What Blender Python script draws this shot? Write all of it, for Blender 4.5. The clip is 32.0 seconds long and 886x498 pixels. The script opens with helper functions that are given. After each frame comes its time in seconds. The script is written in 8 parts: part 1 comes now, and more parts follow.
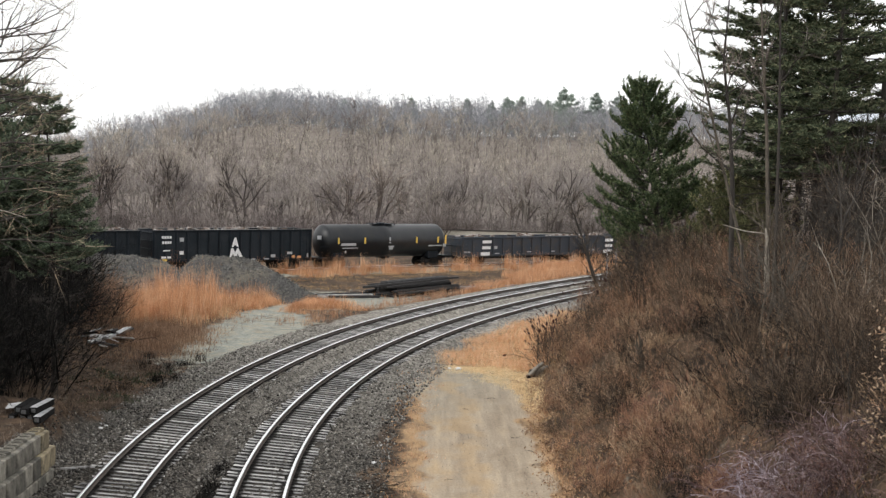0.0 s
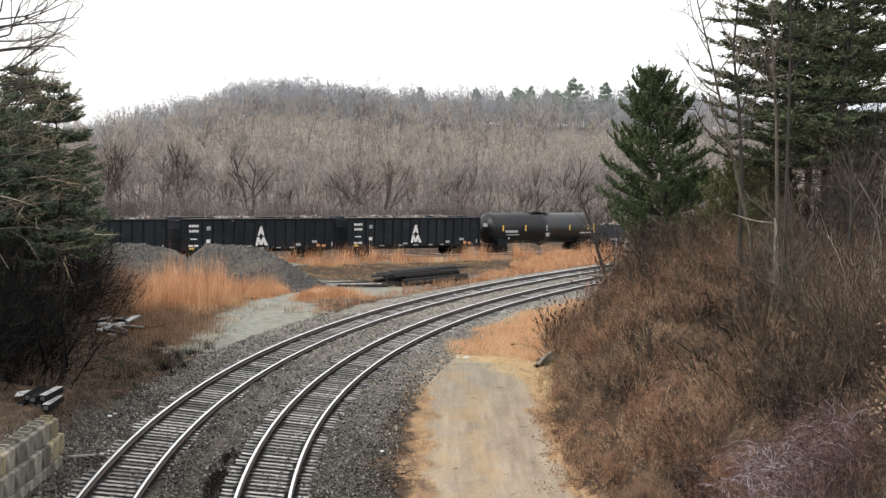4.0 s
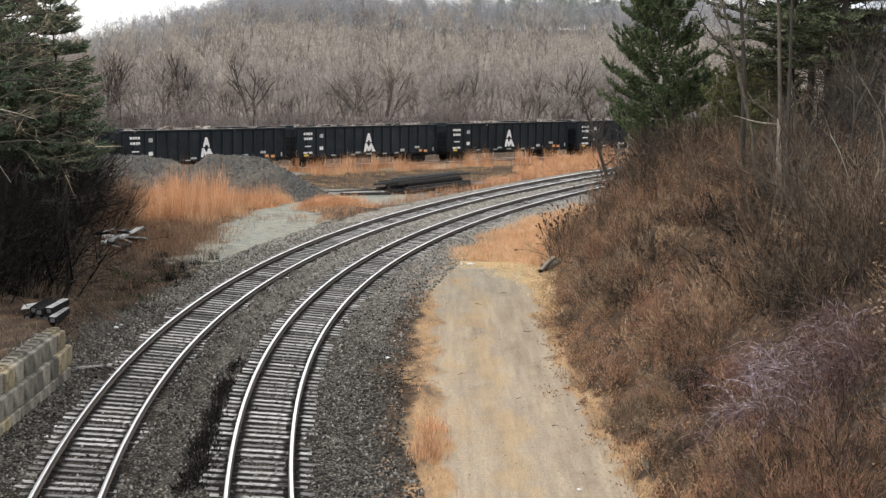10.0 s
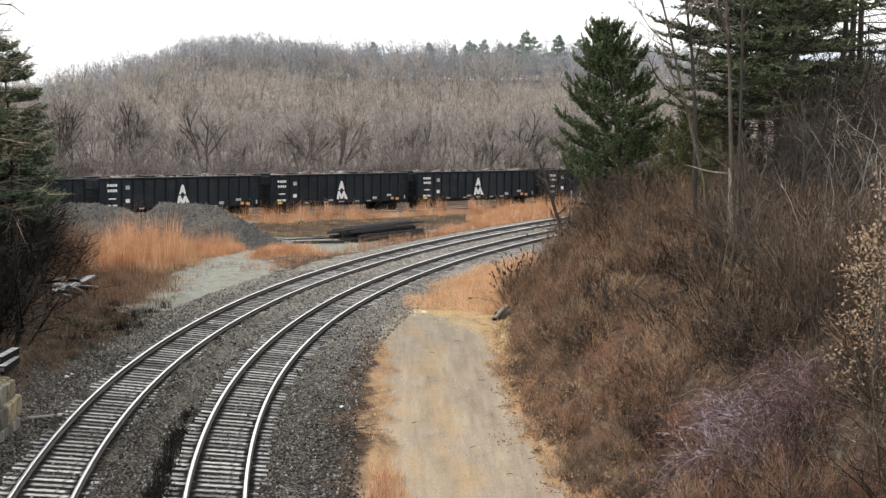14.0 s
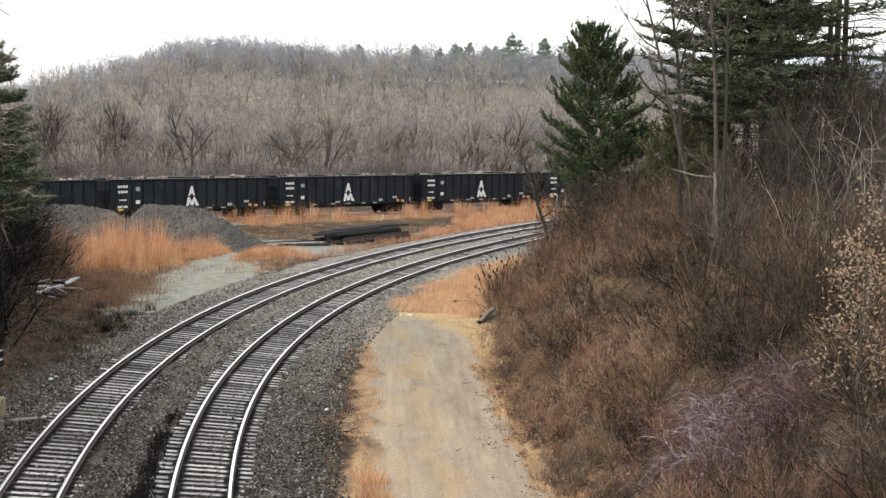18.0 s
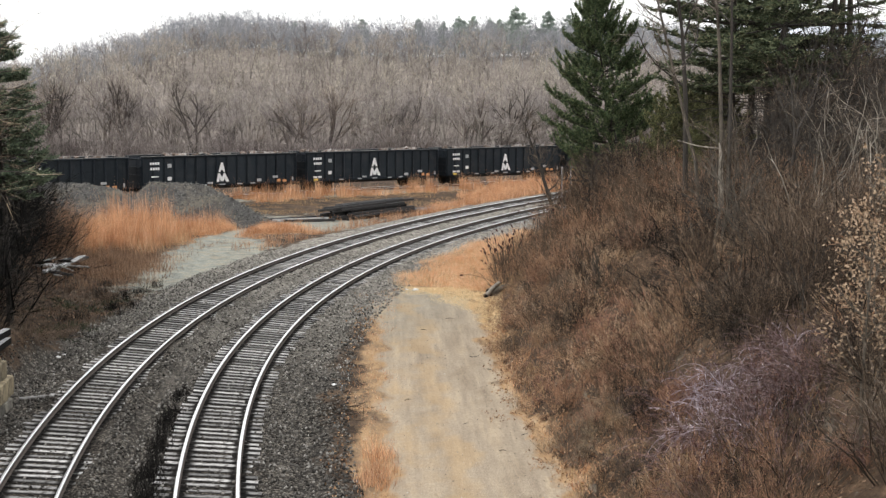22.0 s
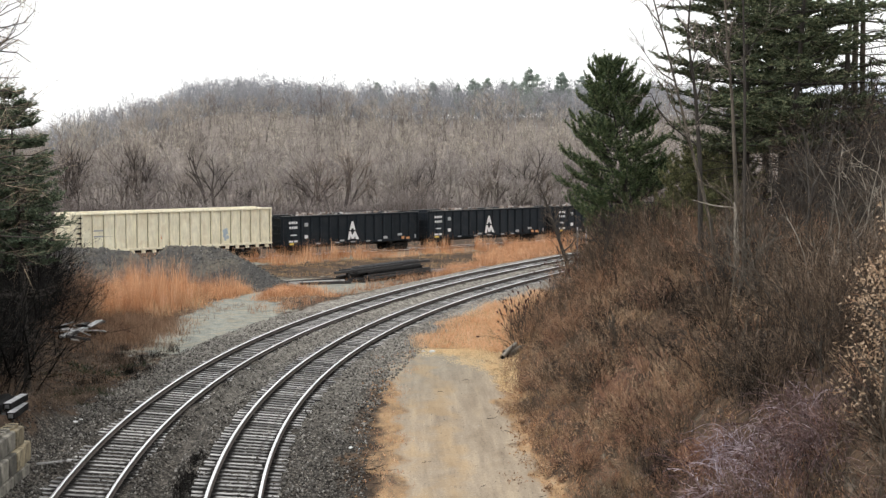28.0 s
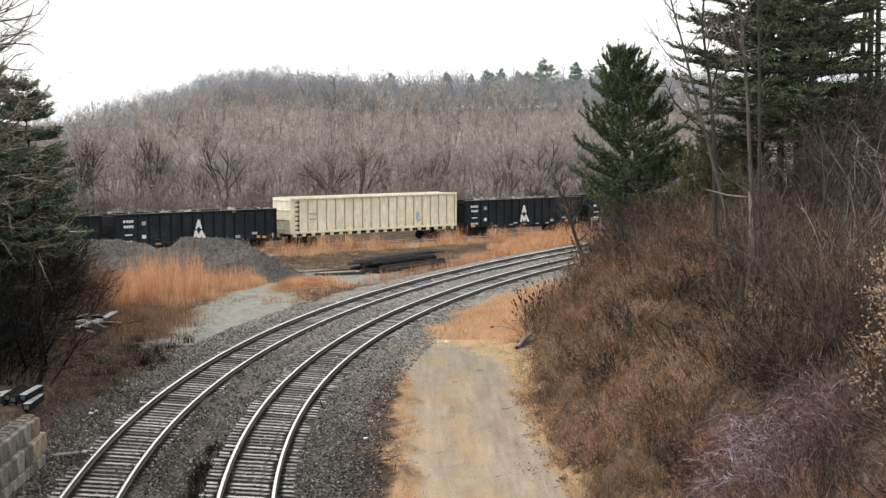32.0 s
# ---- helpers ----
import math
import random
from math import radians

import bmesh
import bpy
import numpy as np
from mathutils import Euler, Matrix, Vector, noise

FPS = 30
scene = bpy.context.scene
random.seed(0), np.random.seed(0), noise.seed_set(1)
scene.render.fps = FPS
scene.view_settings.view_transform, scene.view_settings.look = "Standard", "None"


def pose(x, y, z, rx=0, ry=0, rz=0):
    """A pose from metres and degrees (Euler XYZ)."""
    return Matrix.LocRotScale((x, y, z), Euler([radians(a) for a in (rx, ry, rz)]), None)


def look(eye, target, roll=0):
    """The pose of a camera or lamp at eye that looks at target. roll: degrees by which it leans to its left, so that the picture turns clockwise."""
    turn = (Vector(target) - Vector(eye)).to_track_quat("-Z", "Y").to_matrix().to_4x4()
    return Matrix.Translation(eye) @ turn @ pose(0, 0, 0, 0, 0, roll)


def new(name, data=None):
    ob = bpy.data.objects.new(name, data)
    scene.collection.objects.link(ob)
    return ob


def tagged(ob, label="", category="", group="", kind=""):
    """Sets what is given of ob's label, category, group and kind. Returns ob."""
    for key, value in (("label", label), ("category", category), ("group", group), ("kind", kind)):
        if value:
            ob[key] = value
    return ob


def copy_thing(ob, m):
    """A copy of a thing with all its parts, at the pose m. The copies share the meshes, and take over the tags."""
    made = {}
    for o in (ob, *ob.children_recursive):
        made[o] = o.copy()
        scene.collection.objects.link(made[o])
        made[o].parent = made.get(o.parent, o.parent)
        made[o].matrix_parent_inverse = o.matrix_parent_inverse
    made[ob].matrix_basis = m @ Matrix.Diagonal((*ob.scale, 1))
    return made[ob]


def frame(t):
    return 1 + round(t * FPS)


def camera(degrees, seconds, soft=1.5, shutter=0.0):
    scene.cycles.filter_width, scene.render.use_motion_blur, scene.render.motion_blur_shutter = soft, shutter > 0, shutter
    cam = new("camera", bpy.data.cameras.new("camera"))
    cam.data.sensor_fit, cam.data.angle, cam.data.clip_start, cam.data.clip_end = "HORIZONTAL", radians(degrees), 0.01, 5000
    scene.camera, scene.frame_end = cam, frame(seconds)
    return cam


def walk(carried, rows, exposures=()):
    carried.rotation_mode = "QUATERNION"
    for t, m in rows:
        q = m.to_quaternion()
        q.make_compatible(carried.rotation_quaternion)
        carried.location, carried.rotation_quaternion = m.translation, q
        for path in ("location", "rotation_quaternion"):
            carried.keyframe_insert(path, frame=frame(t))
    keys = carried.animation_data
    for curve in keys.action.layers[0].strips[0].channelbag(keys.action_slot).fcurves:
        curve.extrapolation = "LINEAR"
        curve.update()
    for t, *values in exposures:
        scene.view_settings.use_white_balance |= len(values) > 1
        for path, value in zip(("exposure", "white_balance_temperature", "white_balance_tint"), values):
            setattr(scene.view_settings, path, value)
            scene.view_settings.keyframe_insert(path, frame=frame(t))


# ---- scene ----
cam = camera(34.0, 32.0, soft=1.38)
# seconds, eye x y z, turn to the left, tilt down, lean (degrees)
PATH = [
    (0.0, -0.002, -0.024, 10.133, -0.407, 3.464, 1.620),
    (0.5, -0.003, -0.029, 10.135, -0.293, 3.854, 1.464),
    (1.0, -0.000, -0.031, 10.120, -0.303, 3.661, 1.593),
    (1.5, 0.007, -0.006, 10.129, -0.673, 3.096, 1.606),
    (2.0, -0.015, -0.024, 10.128, -0.790, 3.437, 1.263),
    (2.5, -0.003, -0.027, 10.122, -0.623, 4.181, 1.241),
    (3.0, -0.003, -0.031, 10.120, -0.399, 3.960, 1.660),
    (3.5, 0.009, -0.003, 10.117, -0.067, 3.888, 1.734),
    (5.5, -0.008, -0.021, 10.116, -0.153, 4.187, 1.600),
    (6.0, -0.001, 0.000, 10.119, 0.039, 4.716, 1.464),
    (6.5, 0.010, -0.015, 10.110, -0.014, 4.950, 1.552),
    (7.0, 0.001, -0.022, 10.105, -0.283, 4.962, 1.630),
    (7.5, -0.006, 0.025, 10.107, -0.357, 5.173, 1.561),
    (8.0, 0.000, 0.006, 10.097, -0.142, 5.693, 1.309),
    (8.5, 0.007, 0.009, 10.103, 0.056, 5.997, 1.236),
    (9.0, 0.000, 0.000, 10.100, -0.000, 6.364, 1.060),
    (9.5, 0.008, -0.001, 10.090, 0.115, 7.163, 0.827),
    (10.0, 0.019, 0.006, 10.103, -0.032, 7.569, 0.787),
    (10.5, 0.014, 0.014, 10.097, -0.651, 7.322, 0.944),
    (11.0, -0.003, 0.017, 10.093, -1.256, 7.037, 1.119),
    (11.5, 0.004, 0.034, 10.103, -1.440, 7.107, 1.063),
    (12.0, -0.015, 0.014, 10.082, -1.344, 7.104, 0.836),
    (12.5, -0.017, 0.011, 10.087, -1.529, 6.515, 0.916),
    (13.0, -0.017, 0.009, 10.094, -1.812, 5.915, 0.994),
    (13.5, -0.027, -0.004, 10.096, -1.861, 5.614, 1.005),
    (15.5, -0.029, -0.013, 10.099, -1.969, 5.684, 1.022),
    (16.0, -0.024, -0.010, 10.106, -2.082, 5.671, 1.086),
    (16.5, -0.032, -0.002, 10.096, -2.514, 5.177, 1.324),
    (17.0, -0.037, 0.000, 10.105, -2.685, 4.844, 1.450),
    (17.5, -0.035, -0.004, 10.109, -2.487, 5.175, 1.287),
    (18.0, -0.038, -0.012, 10.109, -2.462, 5.507, 1.213),
    (18.5, -0.030, -0.006, 10.110, -2.610, 5.310, 1.319),
    (19.0, -0.035, -0.023, 10.106, -2.604, 4.938, 1.344),
    (19.5, -0.034, -0.018, 10.110, -2.544, 4.647, 1.132),
    (20.0, -0.042, -0.023, 10.097, -2.296, 5.012, 0.782),
    (20.5, -0.037, -0.029, 10.098, -2.362, 5.619, 0.734),
    (21.0, -0.047, -0.017, 10.098, -2.567, 5.926, 0.763),
    (21.5, -0.031, -0.013, 10.096, -2.499, 6.206, 0.685),
    (22.0, -0.025, 0.008, 10.091, -2.243, 6.517, 0.567),
    (22.5, -0.034, 0.008, 10.094, -2.086, 6.527, 0.643),
    (23.0, -0.027, 0.005, 10.094, -1.923, 6.318, 0.606),
    (23.5, -0.028, 0.005, 10.092, -1.678, 6.412, 0.370),
    (24.0, -0.022, 0.001, 10.093, -1.418, 6.705, 0.250),
    (24.5, -0.015, 0.013, 10.085, -1.370, 6.629, 0.254),
    (25.0, -0.012, 0.008, 10.096, -1.220, 6.447, 0.238),
    (25.5, -0.010, -0.000, 10.099, -1.031, 6.140, 0.442),
    (27.5, -0.018, -0.014, 10.103, -1.140, 4.674, -0.041),
    (28.0, -0.021, -0.044, 10.111, -1.596, 4.102, -0.000),
    (28.5, -0.023, -0.016, 10.115, -1.736, 3.811, 0.014),
    (29.0, -0.020, -0.020, 10.110, -1.430, 4.077, -0.086),
    (29.5, -0.026, -0.034, 10.104, -1.301, 4.325, -0.104),
    (30.0, -0.016, -0.011, 10.106, -1.313, 4.566, -0.104),
    (30.5, -0.015, -0.003, 10.111, -1.327, 4.570, -0.055),
    (31.0, -0.018, -0.009, 10.107, -1.330, 4.458, -0.077),
    (31.5, -0.010, 0.019, 10.112, -1.107, 4.588, -0.157),
    (32.0, -0.012, -0.002, 10.109, -1.028, 4.475, -0.209),
]
EXPO = 0.6
walk(cam, [(t, pose(x, y, z, 90 - tilt, 0, turn) @ pose(0, 0, 0, 0, 0, lean)) for t, x, y, z, turn, tilt, lean in PATH],
     [(t, EXPO + d) for t, d in ((0, -0.18), (1, 0.0), (2, -0.3), (3, 0.0), (6, -0.05), (7, 0.04), (8, 0.14), (9, 0.06), (10, 0.0), (12, -0.04), (16, 0.0), (25, 0.0), (28, -0.07), (30, -0.07), (32, -0.05))])

# ---- light: bright overcast sky, a weak wide sun behind the cloud ----
SUN_ELEV, SUN_TURN = radians(36), radians(240)
world = bpy.data.worlds.new("overcast")
scene.world = world
world.use_nodes = True
wn = world.node_tree
wn.nodes.clear()
sky = wn.nodes.new("ShaderNodeTexSky")
sky.sky_type, sky.sun_disc, sky.sun_elevation, sky.sun_rotation = "NISHITA", False, SUN_ELEV, SUN_TURN
scale = wn.nodes.new("ShaderNodeMix")
scale.data_type, scale.blend_type = "RGBA", "MULTIPLY"
scale.inputs[0].default_value = 1.0
scale.inputs[7].default_value = (0.1, 0.1, 0.1, 1)
cloud = wn.nodes.new("ShaderNodeMix")
cloud.data_type = "RGBA"
cloud.inputs[0].default_value = 0.93
cloud.inputs[7].default_value = (1.0, 1.0, 1.0, 1)
back = wn.nodes.new("ShaderNodeBackground")
back.inputs[1].default_value = 0.98
wout = wn.nodes.new("ShaderNodeOutputWorld")
wn.links.new(sky.outputs[0], scale.inputs[6])
wn.links.new(scale.outputs[2], cloud.inputs[6])
wn.links.new(cloud.outputs[2], back.inputs[0])
wn.links.new(back.outputs[0], wout.inputs[0])
sun = new("sun", bpy.data.lights.new("sun", "SUN"))
sun.data.energy, sun.data.angle, sun.data.color = 0.9, radians(14), (1.0, 0.97, 0.92)
sun.matrix_world = look((0, 0, 60), Vector((0, 0, 60)) - Vector((math.sin(SUN_TURN) * math.cos(SUN_ELEV), math.cos(SUN_TURN) * math.cos(SUN_ELEV), math.sin(SUN_ELEV))))


# ---- materials ----
def nodes_of(name):
    m = bpy.data.materials.new(name)
    m.use_nodes = True
    nt = m.node_tree
    return m, nt, nt.nodes["Principled BSDF"]


def noise_node(nt, scale, detail=5, rough=0.6, coord="Object", stretch=None):
    tc = nt.nodes.new("ShaderNodeTexCoord")
    n = nt.nodes.new("ShaderNodeTexNoise")
    n.inputs["Scale"].default_value, n.inputs["Detail"].default_value, n.inputs["Roughness"].default_value = scale, detail, rough
    if stretch:
        mp = nt.nodes.new("ShaderNodeMapping")
        mp.inputs["Scale"].default_value = stretch
        nt.links.new(tc.outputs[coord], mp.inputs[0])
        nt.links.new(mp.outputs[0], n.inputs["Vector"])
    else:
        nt.links.new(tc.outputs[coord], n.inputs["Vector"])
    return n


def ramp_node(nt, source, stops):
    r = nt.nodes.new("ShaderNodeValToRGB")
    r.color_ramp.elements[0].position, r.color_ramp.elements[0].color = stops[0][0], (*stops[0][1], 1)
    r.color_ramp.elements[1].position, r.color_ramp.elements[1].color = stops[-1][0], (*stops[-1][1], 1)
    for p, c in stops[1:-1]:
        r.color_ramp.elements.new(p).color = (*c, 1)
    nt.links.new(source, r.inputs[0])
    return r


def mix_node(nt, fac, a, b, blend="MIX"):
    m = nt.nodes.new("ShaderNodeMix")
    m.data_type, m.blend_type = "RGBA", blend
    for slot, v in ((0, fac), (6, a), (7, b)):
        if isinstance(v, (float, int)):
            m.inputs[slot].default_value = v
        elif isinstance(v, tuple):
            m.inputs[slot].default_value = (*v, 1)
        else:
            nt.links.new(v, m.inputs[slot])
    return m.outputs[2]


def bump_node(nt, bsdf, height, strength, dist):
    b = nt.nodes.new("ShaderNodeBump")
    b.inputs["Strength"].default_value, b.inputs["Distance"].default_value = strength, dist
    nt.links.new(height, b.inputs["Height"])
    nt.links.new(b.outputs[0], bsdf.inputs["Normal"])


def surface(name, c1, c2, scale=6, rough=0.8, metal=0.0, bump=0.3, dist=0.01, fine=40, stretch=None, dirt=None, dirt_scale=1.2, obj=0.0, spec=0.5):
    """Two colours in a coarse noise, a fine grain on top, stains of a third colour, relief."""
    m, nt, b = nodes_of(name)
    n1, n2 = noise_node(nt, scale, stretch=stretch), noise_node(nt, fine, 4, 0.7, stretch=stretch)
    col = ramp_node(nt, n1.outputs[0], [(0.32, c1), (0.68, c2)]).outputs[0]
    grain = ramp_node(nt, n2.outputs[0], [(0.3, (0.72, 0.72, 0.72)), (0.7, (1.2, 1.2, 1.2))]).outputs[0]
    col = mix_node(nt, 0.8, col, grain, "MULTIPLY")
    if dirt:
        n3 = noise_node(nt, dirt_scale, 6, 0.65)
        f = ramp_node(nt, n3.outputs[0], [(0.48, (0, 0, 0)), (0.66, (1, 1, 1))]).outputs[0]
        col = mix_node(nt, f, col, dirt)
    if obj:
        oi = nt.nodes.new("ShaderNodeObjectInfo")
        v = ramp_node(nt, oi.outputs["Random"], [(0, (1 - obj,) * 3), (1, (1 + obj,) * 3)]).outputs[0]
        col = mix_node(nt, 1.0, col, v, "MULTIPLY")
    nt.links.new(col, b.inputs["Base Color"])
    b.inputs["Roughness"].default_value, b.inputs["Metallic"].default_value = rough, metal
    b.inputs["Specular IOR Level"].default_value = spec
    if bump:
        bump_node(nt, b, n2.outputs[0], bump, dist)
    return m


def leafy(name, stops, rough=0.75, obj=0.15, patch=None, tone=None, spec=0.1):
    """Foliage, grass and twigs: each blade or twig takes its own tone, each plant a shift of its own."""
    m, nt, b = nodes_of(name)
    geo = nt.nodes.new("ShaderNodeNewGeometry")
    col = ramp_node(nt, geo.outputs["Random Per Island"], stops).outputs[0]
    oi = nt.nodes.new("ShaderNodeObjectInfo")
    v = ramp_node(nt, oi.outputs["Random"], [(0, (1 - obj, 1 - obj, 1 - obj)), (1, (1 + obj, 1 + obj * 0.8, 1 + obj * 0.6))]).outputs[0]
    col = mix_node(nt, 1.0, col, v, "MULTIPLY")
    if patch:
        n = noise_node(nt, patch[0], 3, 0.6)
        f = ramp_node(nt, n.outputs[0], [(0.42, (0, 0, 0)), (0.62, (1, 1, 1))]).outputs[0]
        col = mix_node(nt, f, col, patch[1], "MULTIPLY")
    if tone:
        at = nt.nodes.new("ShaderNodeAttribute")
        at.attribute_name = "tone"
        col = mix_node(nt, 1.0, col, ramp_node(nt, at.outputs["Fac"], tone).outputs[0], "MULTIPLY")
    nt.links.new(col, b.inputs["Base Color"])
    b.inputs["Roughness"].default_value = rough
    b.inputs["Specular IOR Level"].default_value = spec
    return m


M = {}
M["steel"] = surface("worn_rail_steel", (0.88, 0.89, 0.9), (0.96, 0.96, 0.96), 3, 0.34, 0.95, 0.03, 0.002, 60)
M["rust"] = surface("rusty_rail_side", (0.075, 0.06, 0.052), (0.13, 0.105, 0.09), 8, 0.85, 0.0, 0.3, 0.004)
M["tie_plate"] = surface("greasy_dark_plate", (0.01, 0.0095, 0.009), (0.03, 0.027, 0.025), 9, 0.95, 0.0, 0.3, 0.004, spec=0.03)
M["tie"] = surface("weathered_tie_wood", (0.2, 0.195, 0.19), (0.54, 0.53, 0.52), 3, 0.9, 0, 0.6, 0.01, 26, (0.25, 4, 4), (0.085, 0.077, 0.072), 4.5, 0.6)
M["tie_dark"] = surface("creosoted_tie_wood", (0.018, 0.017, 0.017), (0.045, 0.042, 0.042), 5, 0.8, 0, 0.6, 0.01, 30, (0.3, 3, 3), None, 2, 0.3)
M["tie_grey"] = surface("frosted_tie_top", (0.3, 0.3, 0.31), (0.5, 0.5, 0.52), 5, 0.9, 0, 0.4, 0.01, 30, (0.3, 3, 3), (0.2, 0.2, 0.2), 3)
M["tie_end"] = surface("dull_sawn_tie_end", (0.05, 0.05, 0.05), (0.13, 0.13, 0.13), 9, 0.9, 0, 0.4, 0.01, 40, None, (0.03, 0.03, 0.03), 8)
M["tie_black"] = surface("tarred_tie_wood", (0.006, 0.006, 0.006), (0.018, 0.017, 0.017), 5, 0.9, 0, 0.6, 0.01, 30, (0.3, 3, 3), None, 2, 0.3, 0.1)
M["car_black"] = surface("black_car_paint", (0.0075, 0.011, 0.0155), (0.0125, 0.0172, 0.0235), 0.8, 0.55, 0, 0.15, 0.004, 25, (1, 1, 0.35), (0.0155, 0.0195, 0.0245), 0.9, 0.15, 0.15)
M["tank_black"] = surface("black_tank_paint", (0.006, 0.0075, 0.0095), (0.011, 0.013, 0.016), 0.6, 0.4, 0, 0.05, 0.003, 20, None, (0.017, 0.017, 0.017), 0.8, 0.0, 0.4)
M["rim"] = surface("dusty_rim_paint", (0.19, 0.18, 0.17), (0.33, 0.315, 0.3), 1.5, 0.8, 0, 0.2, 0.005, 20, (0.4, 2, 2))
# Panel paint is lighter than the paint of ribs and rails.
M["car_panel"] = surface("lighter_black_car_panel", (0.014, 0.0185, 0.0235), (0.024, 0.03, 0.0365), 0.7, 0.6, 0, 0.15, 0.004, 25, (1, 1, 0.25), (0.03, 0.035, 0.04), 0.6, 0.2, 0.15)
M["car_grey"] = surface("faded_slate_paint", (0.02, 0.029, 0.042), (0.036, 0.046, 0.062), 0.8, 0.6, 0, 0.15, 0.004, 25, (1, 1, 0.4), (0.05, 0.043, 0.04), 0.9, 0.1)
M["beige"] = surface("beige_car_paint", (0.82, 0.76, 0.57), (0.88, 0.83, 0.66), 0.7, 0.6, 0, 0.05, 0.004, 3, (1, 1, 0.25), (0.72, 0.64, 0.47), 0.6)
# Darker beige for the shadow painted beside each rib.
M["rib_shade"] = surface("beige_rib_shade", (0.26, 0.225, 0.15), (0.42, 0.37, 0.26), 2, 0.8, 0, 0.1, 0.004, 12, (1, 1, 0.3))
M["white"] = surface("white_stencil_paint", (0.72, 0.72, 0.72), (0.85, 0.85, 0.85), 5, 0.6, 0, 0.05, 0.002, 40)
M["faded"] = surface("faded_stencil_paint", (0.33, 0.34, 0.35), (0.46, 0.47, 0.48), 5, 0.7, 0, 0.05, 0.002, 40)
M["yellow"] = surface("yellow_reflector", (0.75, 0.5, 0.08), (0.85, 0.58, 0.12), 5, 0.5, 0, 0.05, 0.002)
M["orange"] = surface("orange_placard", (0.62, 0.27, 0.1), (0.72, 0.36, 0.16), 5, 0.6, 0, 0.05, 0.002)
M["blue"] = surface("blue_tag_paint", (0.36, 0.45, 0.52), (0.46, 0.53, 0.58), 5, 0.6, 0, 0.05, 0.002)
M["truck"] = surface("grimy_cast_steel", (0.006, 0.0055, 0.005), (0.016, 0.0135, 0.0115), 4, 0.8, 0.2, 0.3, 0.006)
M["scrap"] = surface("rusty_scrap", (0.1, 0.06, 0.04), (0.26, 0.2, 0.16), 3, 0.85, 0, 0.5, 0.02, 20, None, (0.5, 0.5, 0.5), 3)
M["concrete"] = surface("stained_concrete", (0.13, 0.122, 0.103), (0.32, 0.298, 0.248), 1.8, 0.92, 0, 0.4, 0.01, 25, (1, 1, 0.3), (0.05, 0.046, 0.038), 1.7, 0.5)
M["concrete_yellow"] = surface("yellowed_concrete", (0.2, 0.165, 0.105), (0.41, 0.345, 0.225), 2.0, 0.92, 0, 0.4, 0.01, 25, (1, 1, 0.35), (0.07, 0.058, 0.04), 2.4, 0.35)
M["socket_shade"] = surface("dark_socket_shade", (0.018, 0.016, 0.012), (0.05, 0.043, 0.03), 8, 0.95, 0, 0.5, 0.01, 30)
M["board_pale"] = surface("pale_board", (0.5, 0.5, 0.5), (0.68, 0.68, 0.68), 5, 0.85, 0, 0.3, 0.005, 30, None, (0.25, 0.25, 0.25), 4)
M["pile"] = surface("crushed_stone", (0.042, 0.041, 0.039), (0.125, 0.12, 0.112), 4, 0.95, 0, 1.0, 0.12, 7, None, (0.17, 0.15, 0.12), 0.5)
M["stone"] = surface("ballast_stone", (0.07, 0.066, 0.063), (0.2, 0.19, 0.18), 3, 0.9, 0, 0.3, 0.01, 30)
M["bark"] = surface("grey_bark", (0.072, 0.06, 0.046), (0.155, 0.132, 0.104), 6, 0.95, 0, 0.7, 0.02, 20, (2, 2, 0.3), (0.05, 0.045, 0.038), 2, 0.2)
M["bark_dark"] = surface("dark_bark", (0.03, 0.026, 0.023), (0.07, 0.06, 0.05), 6, 0.95, 0, 0.7, 0.02, 20, (2, 2, 0.3), None, 2, 0.2)
M["bark_pale"] = surface("pale_dead_wood", (0.26, 0.23, 0.19), (0.42, 0.38, 0.32), 6, 0.95, 0, 0.5, 0.02, 20, (2, 2, 0.3), (0.12, 0.1, 0.08), 2, 0.2)
M["needles"] = leafy("pine_needles", [(0, (0.03, 0.05, 0.028)), (0.45, (0.085, 0.125, 0.065)), (0.85, (0.17, 0.215, 0.105)), (1, (0.3, 0.32, 0.17))])
M["needles_blue"] = leafy("spruce_needles", [(0, (0.035, 0.05, 0.036)), (0.5, (0.105, 0.145, 0.098)), (1, (0.25, 0.3, 0.19))])
M["needles_yellow"] = leafy("yellowed_pine_needles", [(0, (0.045, 0.06, 0.032)), (0.5, (0.115, 0.128, 0.064)), (1, (0.27, 0.245, 0.125))])
# Paler than real needles: distance haze is mixed into this colour.
M["needles_far"] = leafy("hazed_conifer_needles", [(0, (0.28, 0.34, 0.31)), (1, (0.42, 0.49, 0.42))])
M["twig_wood"] = leafy("bare_wood_twigs", [(0, (0.14, 0.118, 0.108)), (0.5, (0.28, 0.242, 0.22)), (1, (0.45, 0.4, 0.35))], obj=0.25)
M["twig_brush"] = leafy("brown_brush_twigs", [(0, (0.065, 0.036, 0.026)), (0.5, (0.275, 0.162, 0.105)), (1, (0.54, 0.36, 0.245))], obj=0.4)
M["twig_tan"] = leafy("tan_brush_twigs", [(0, (0.12, 0.08, 0.05)), (0.5, (0.4, 0.285, 0.19)), (1, (0.68, 0.53, 0.38))], obj=0.25)
M["twig_dark"] = leafy("dark_brush_twigs", [(0, (0.02, 0.0155, 0.0125)), (0.6, (0.082, 0.061, 0.046)), (1, (0.25, 0.2, 0.155))], obj=0.45)
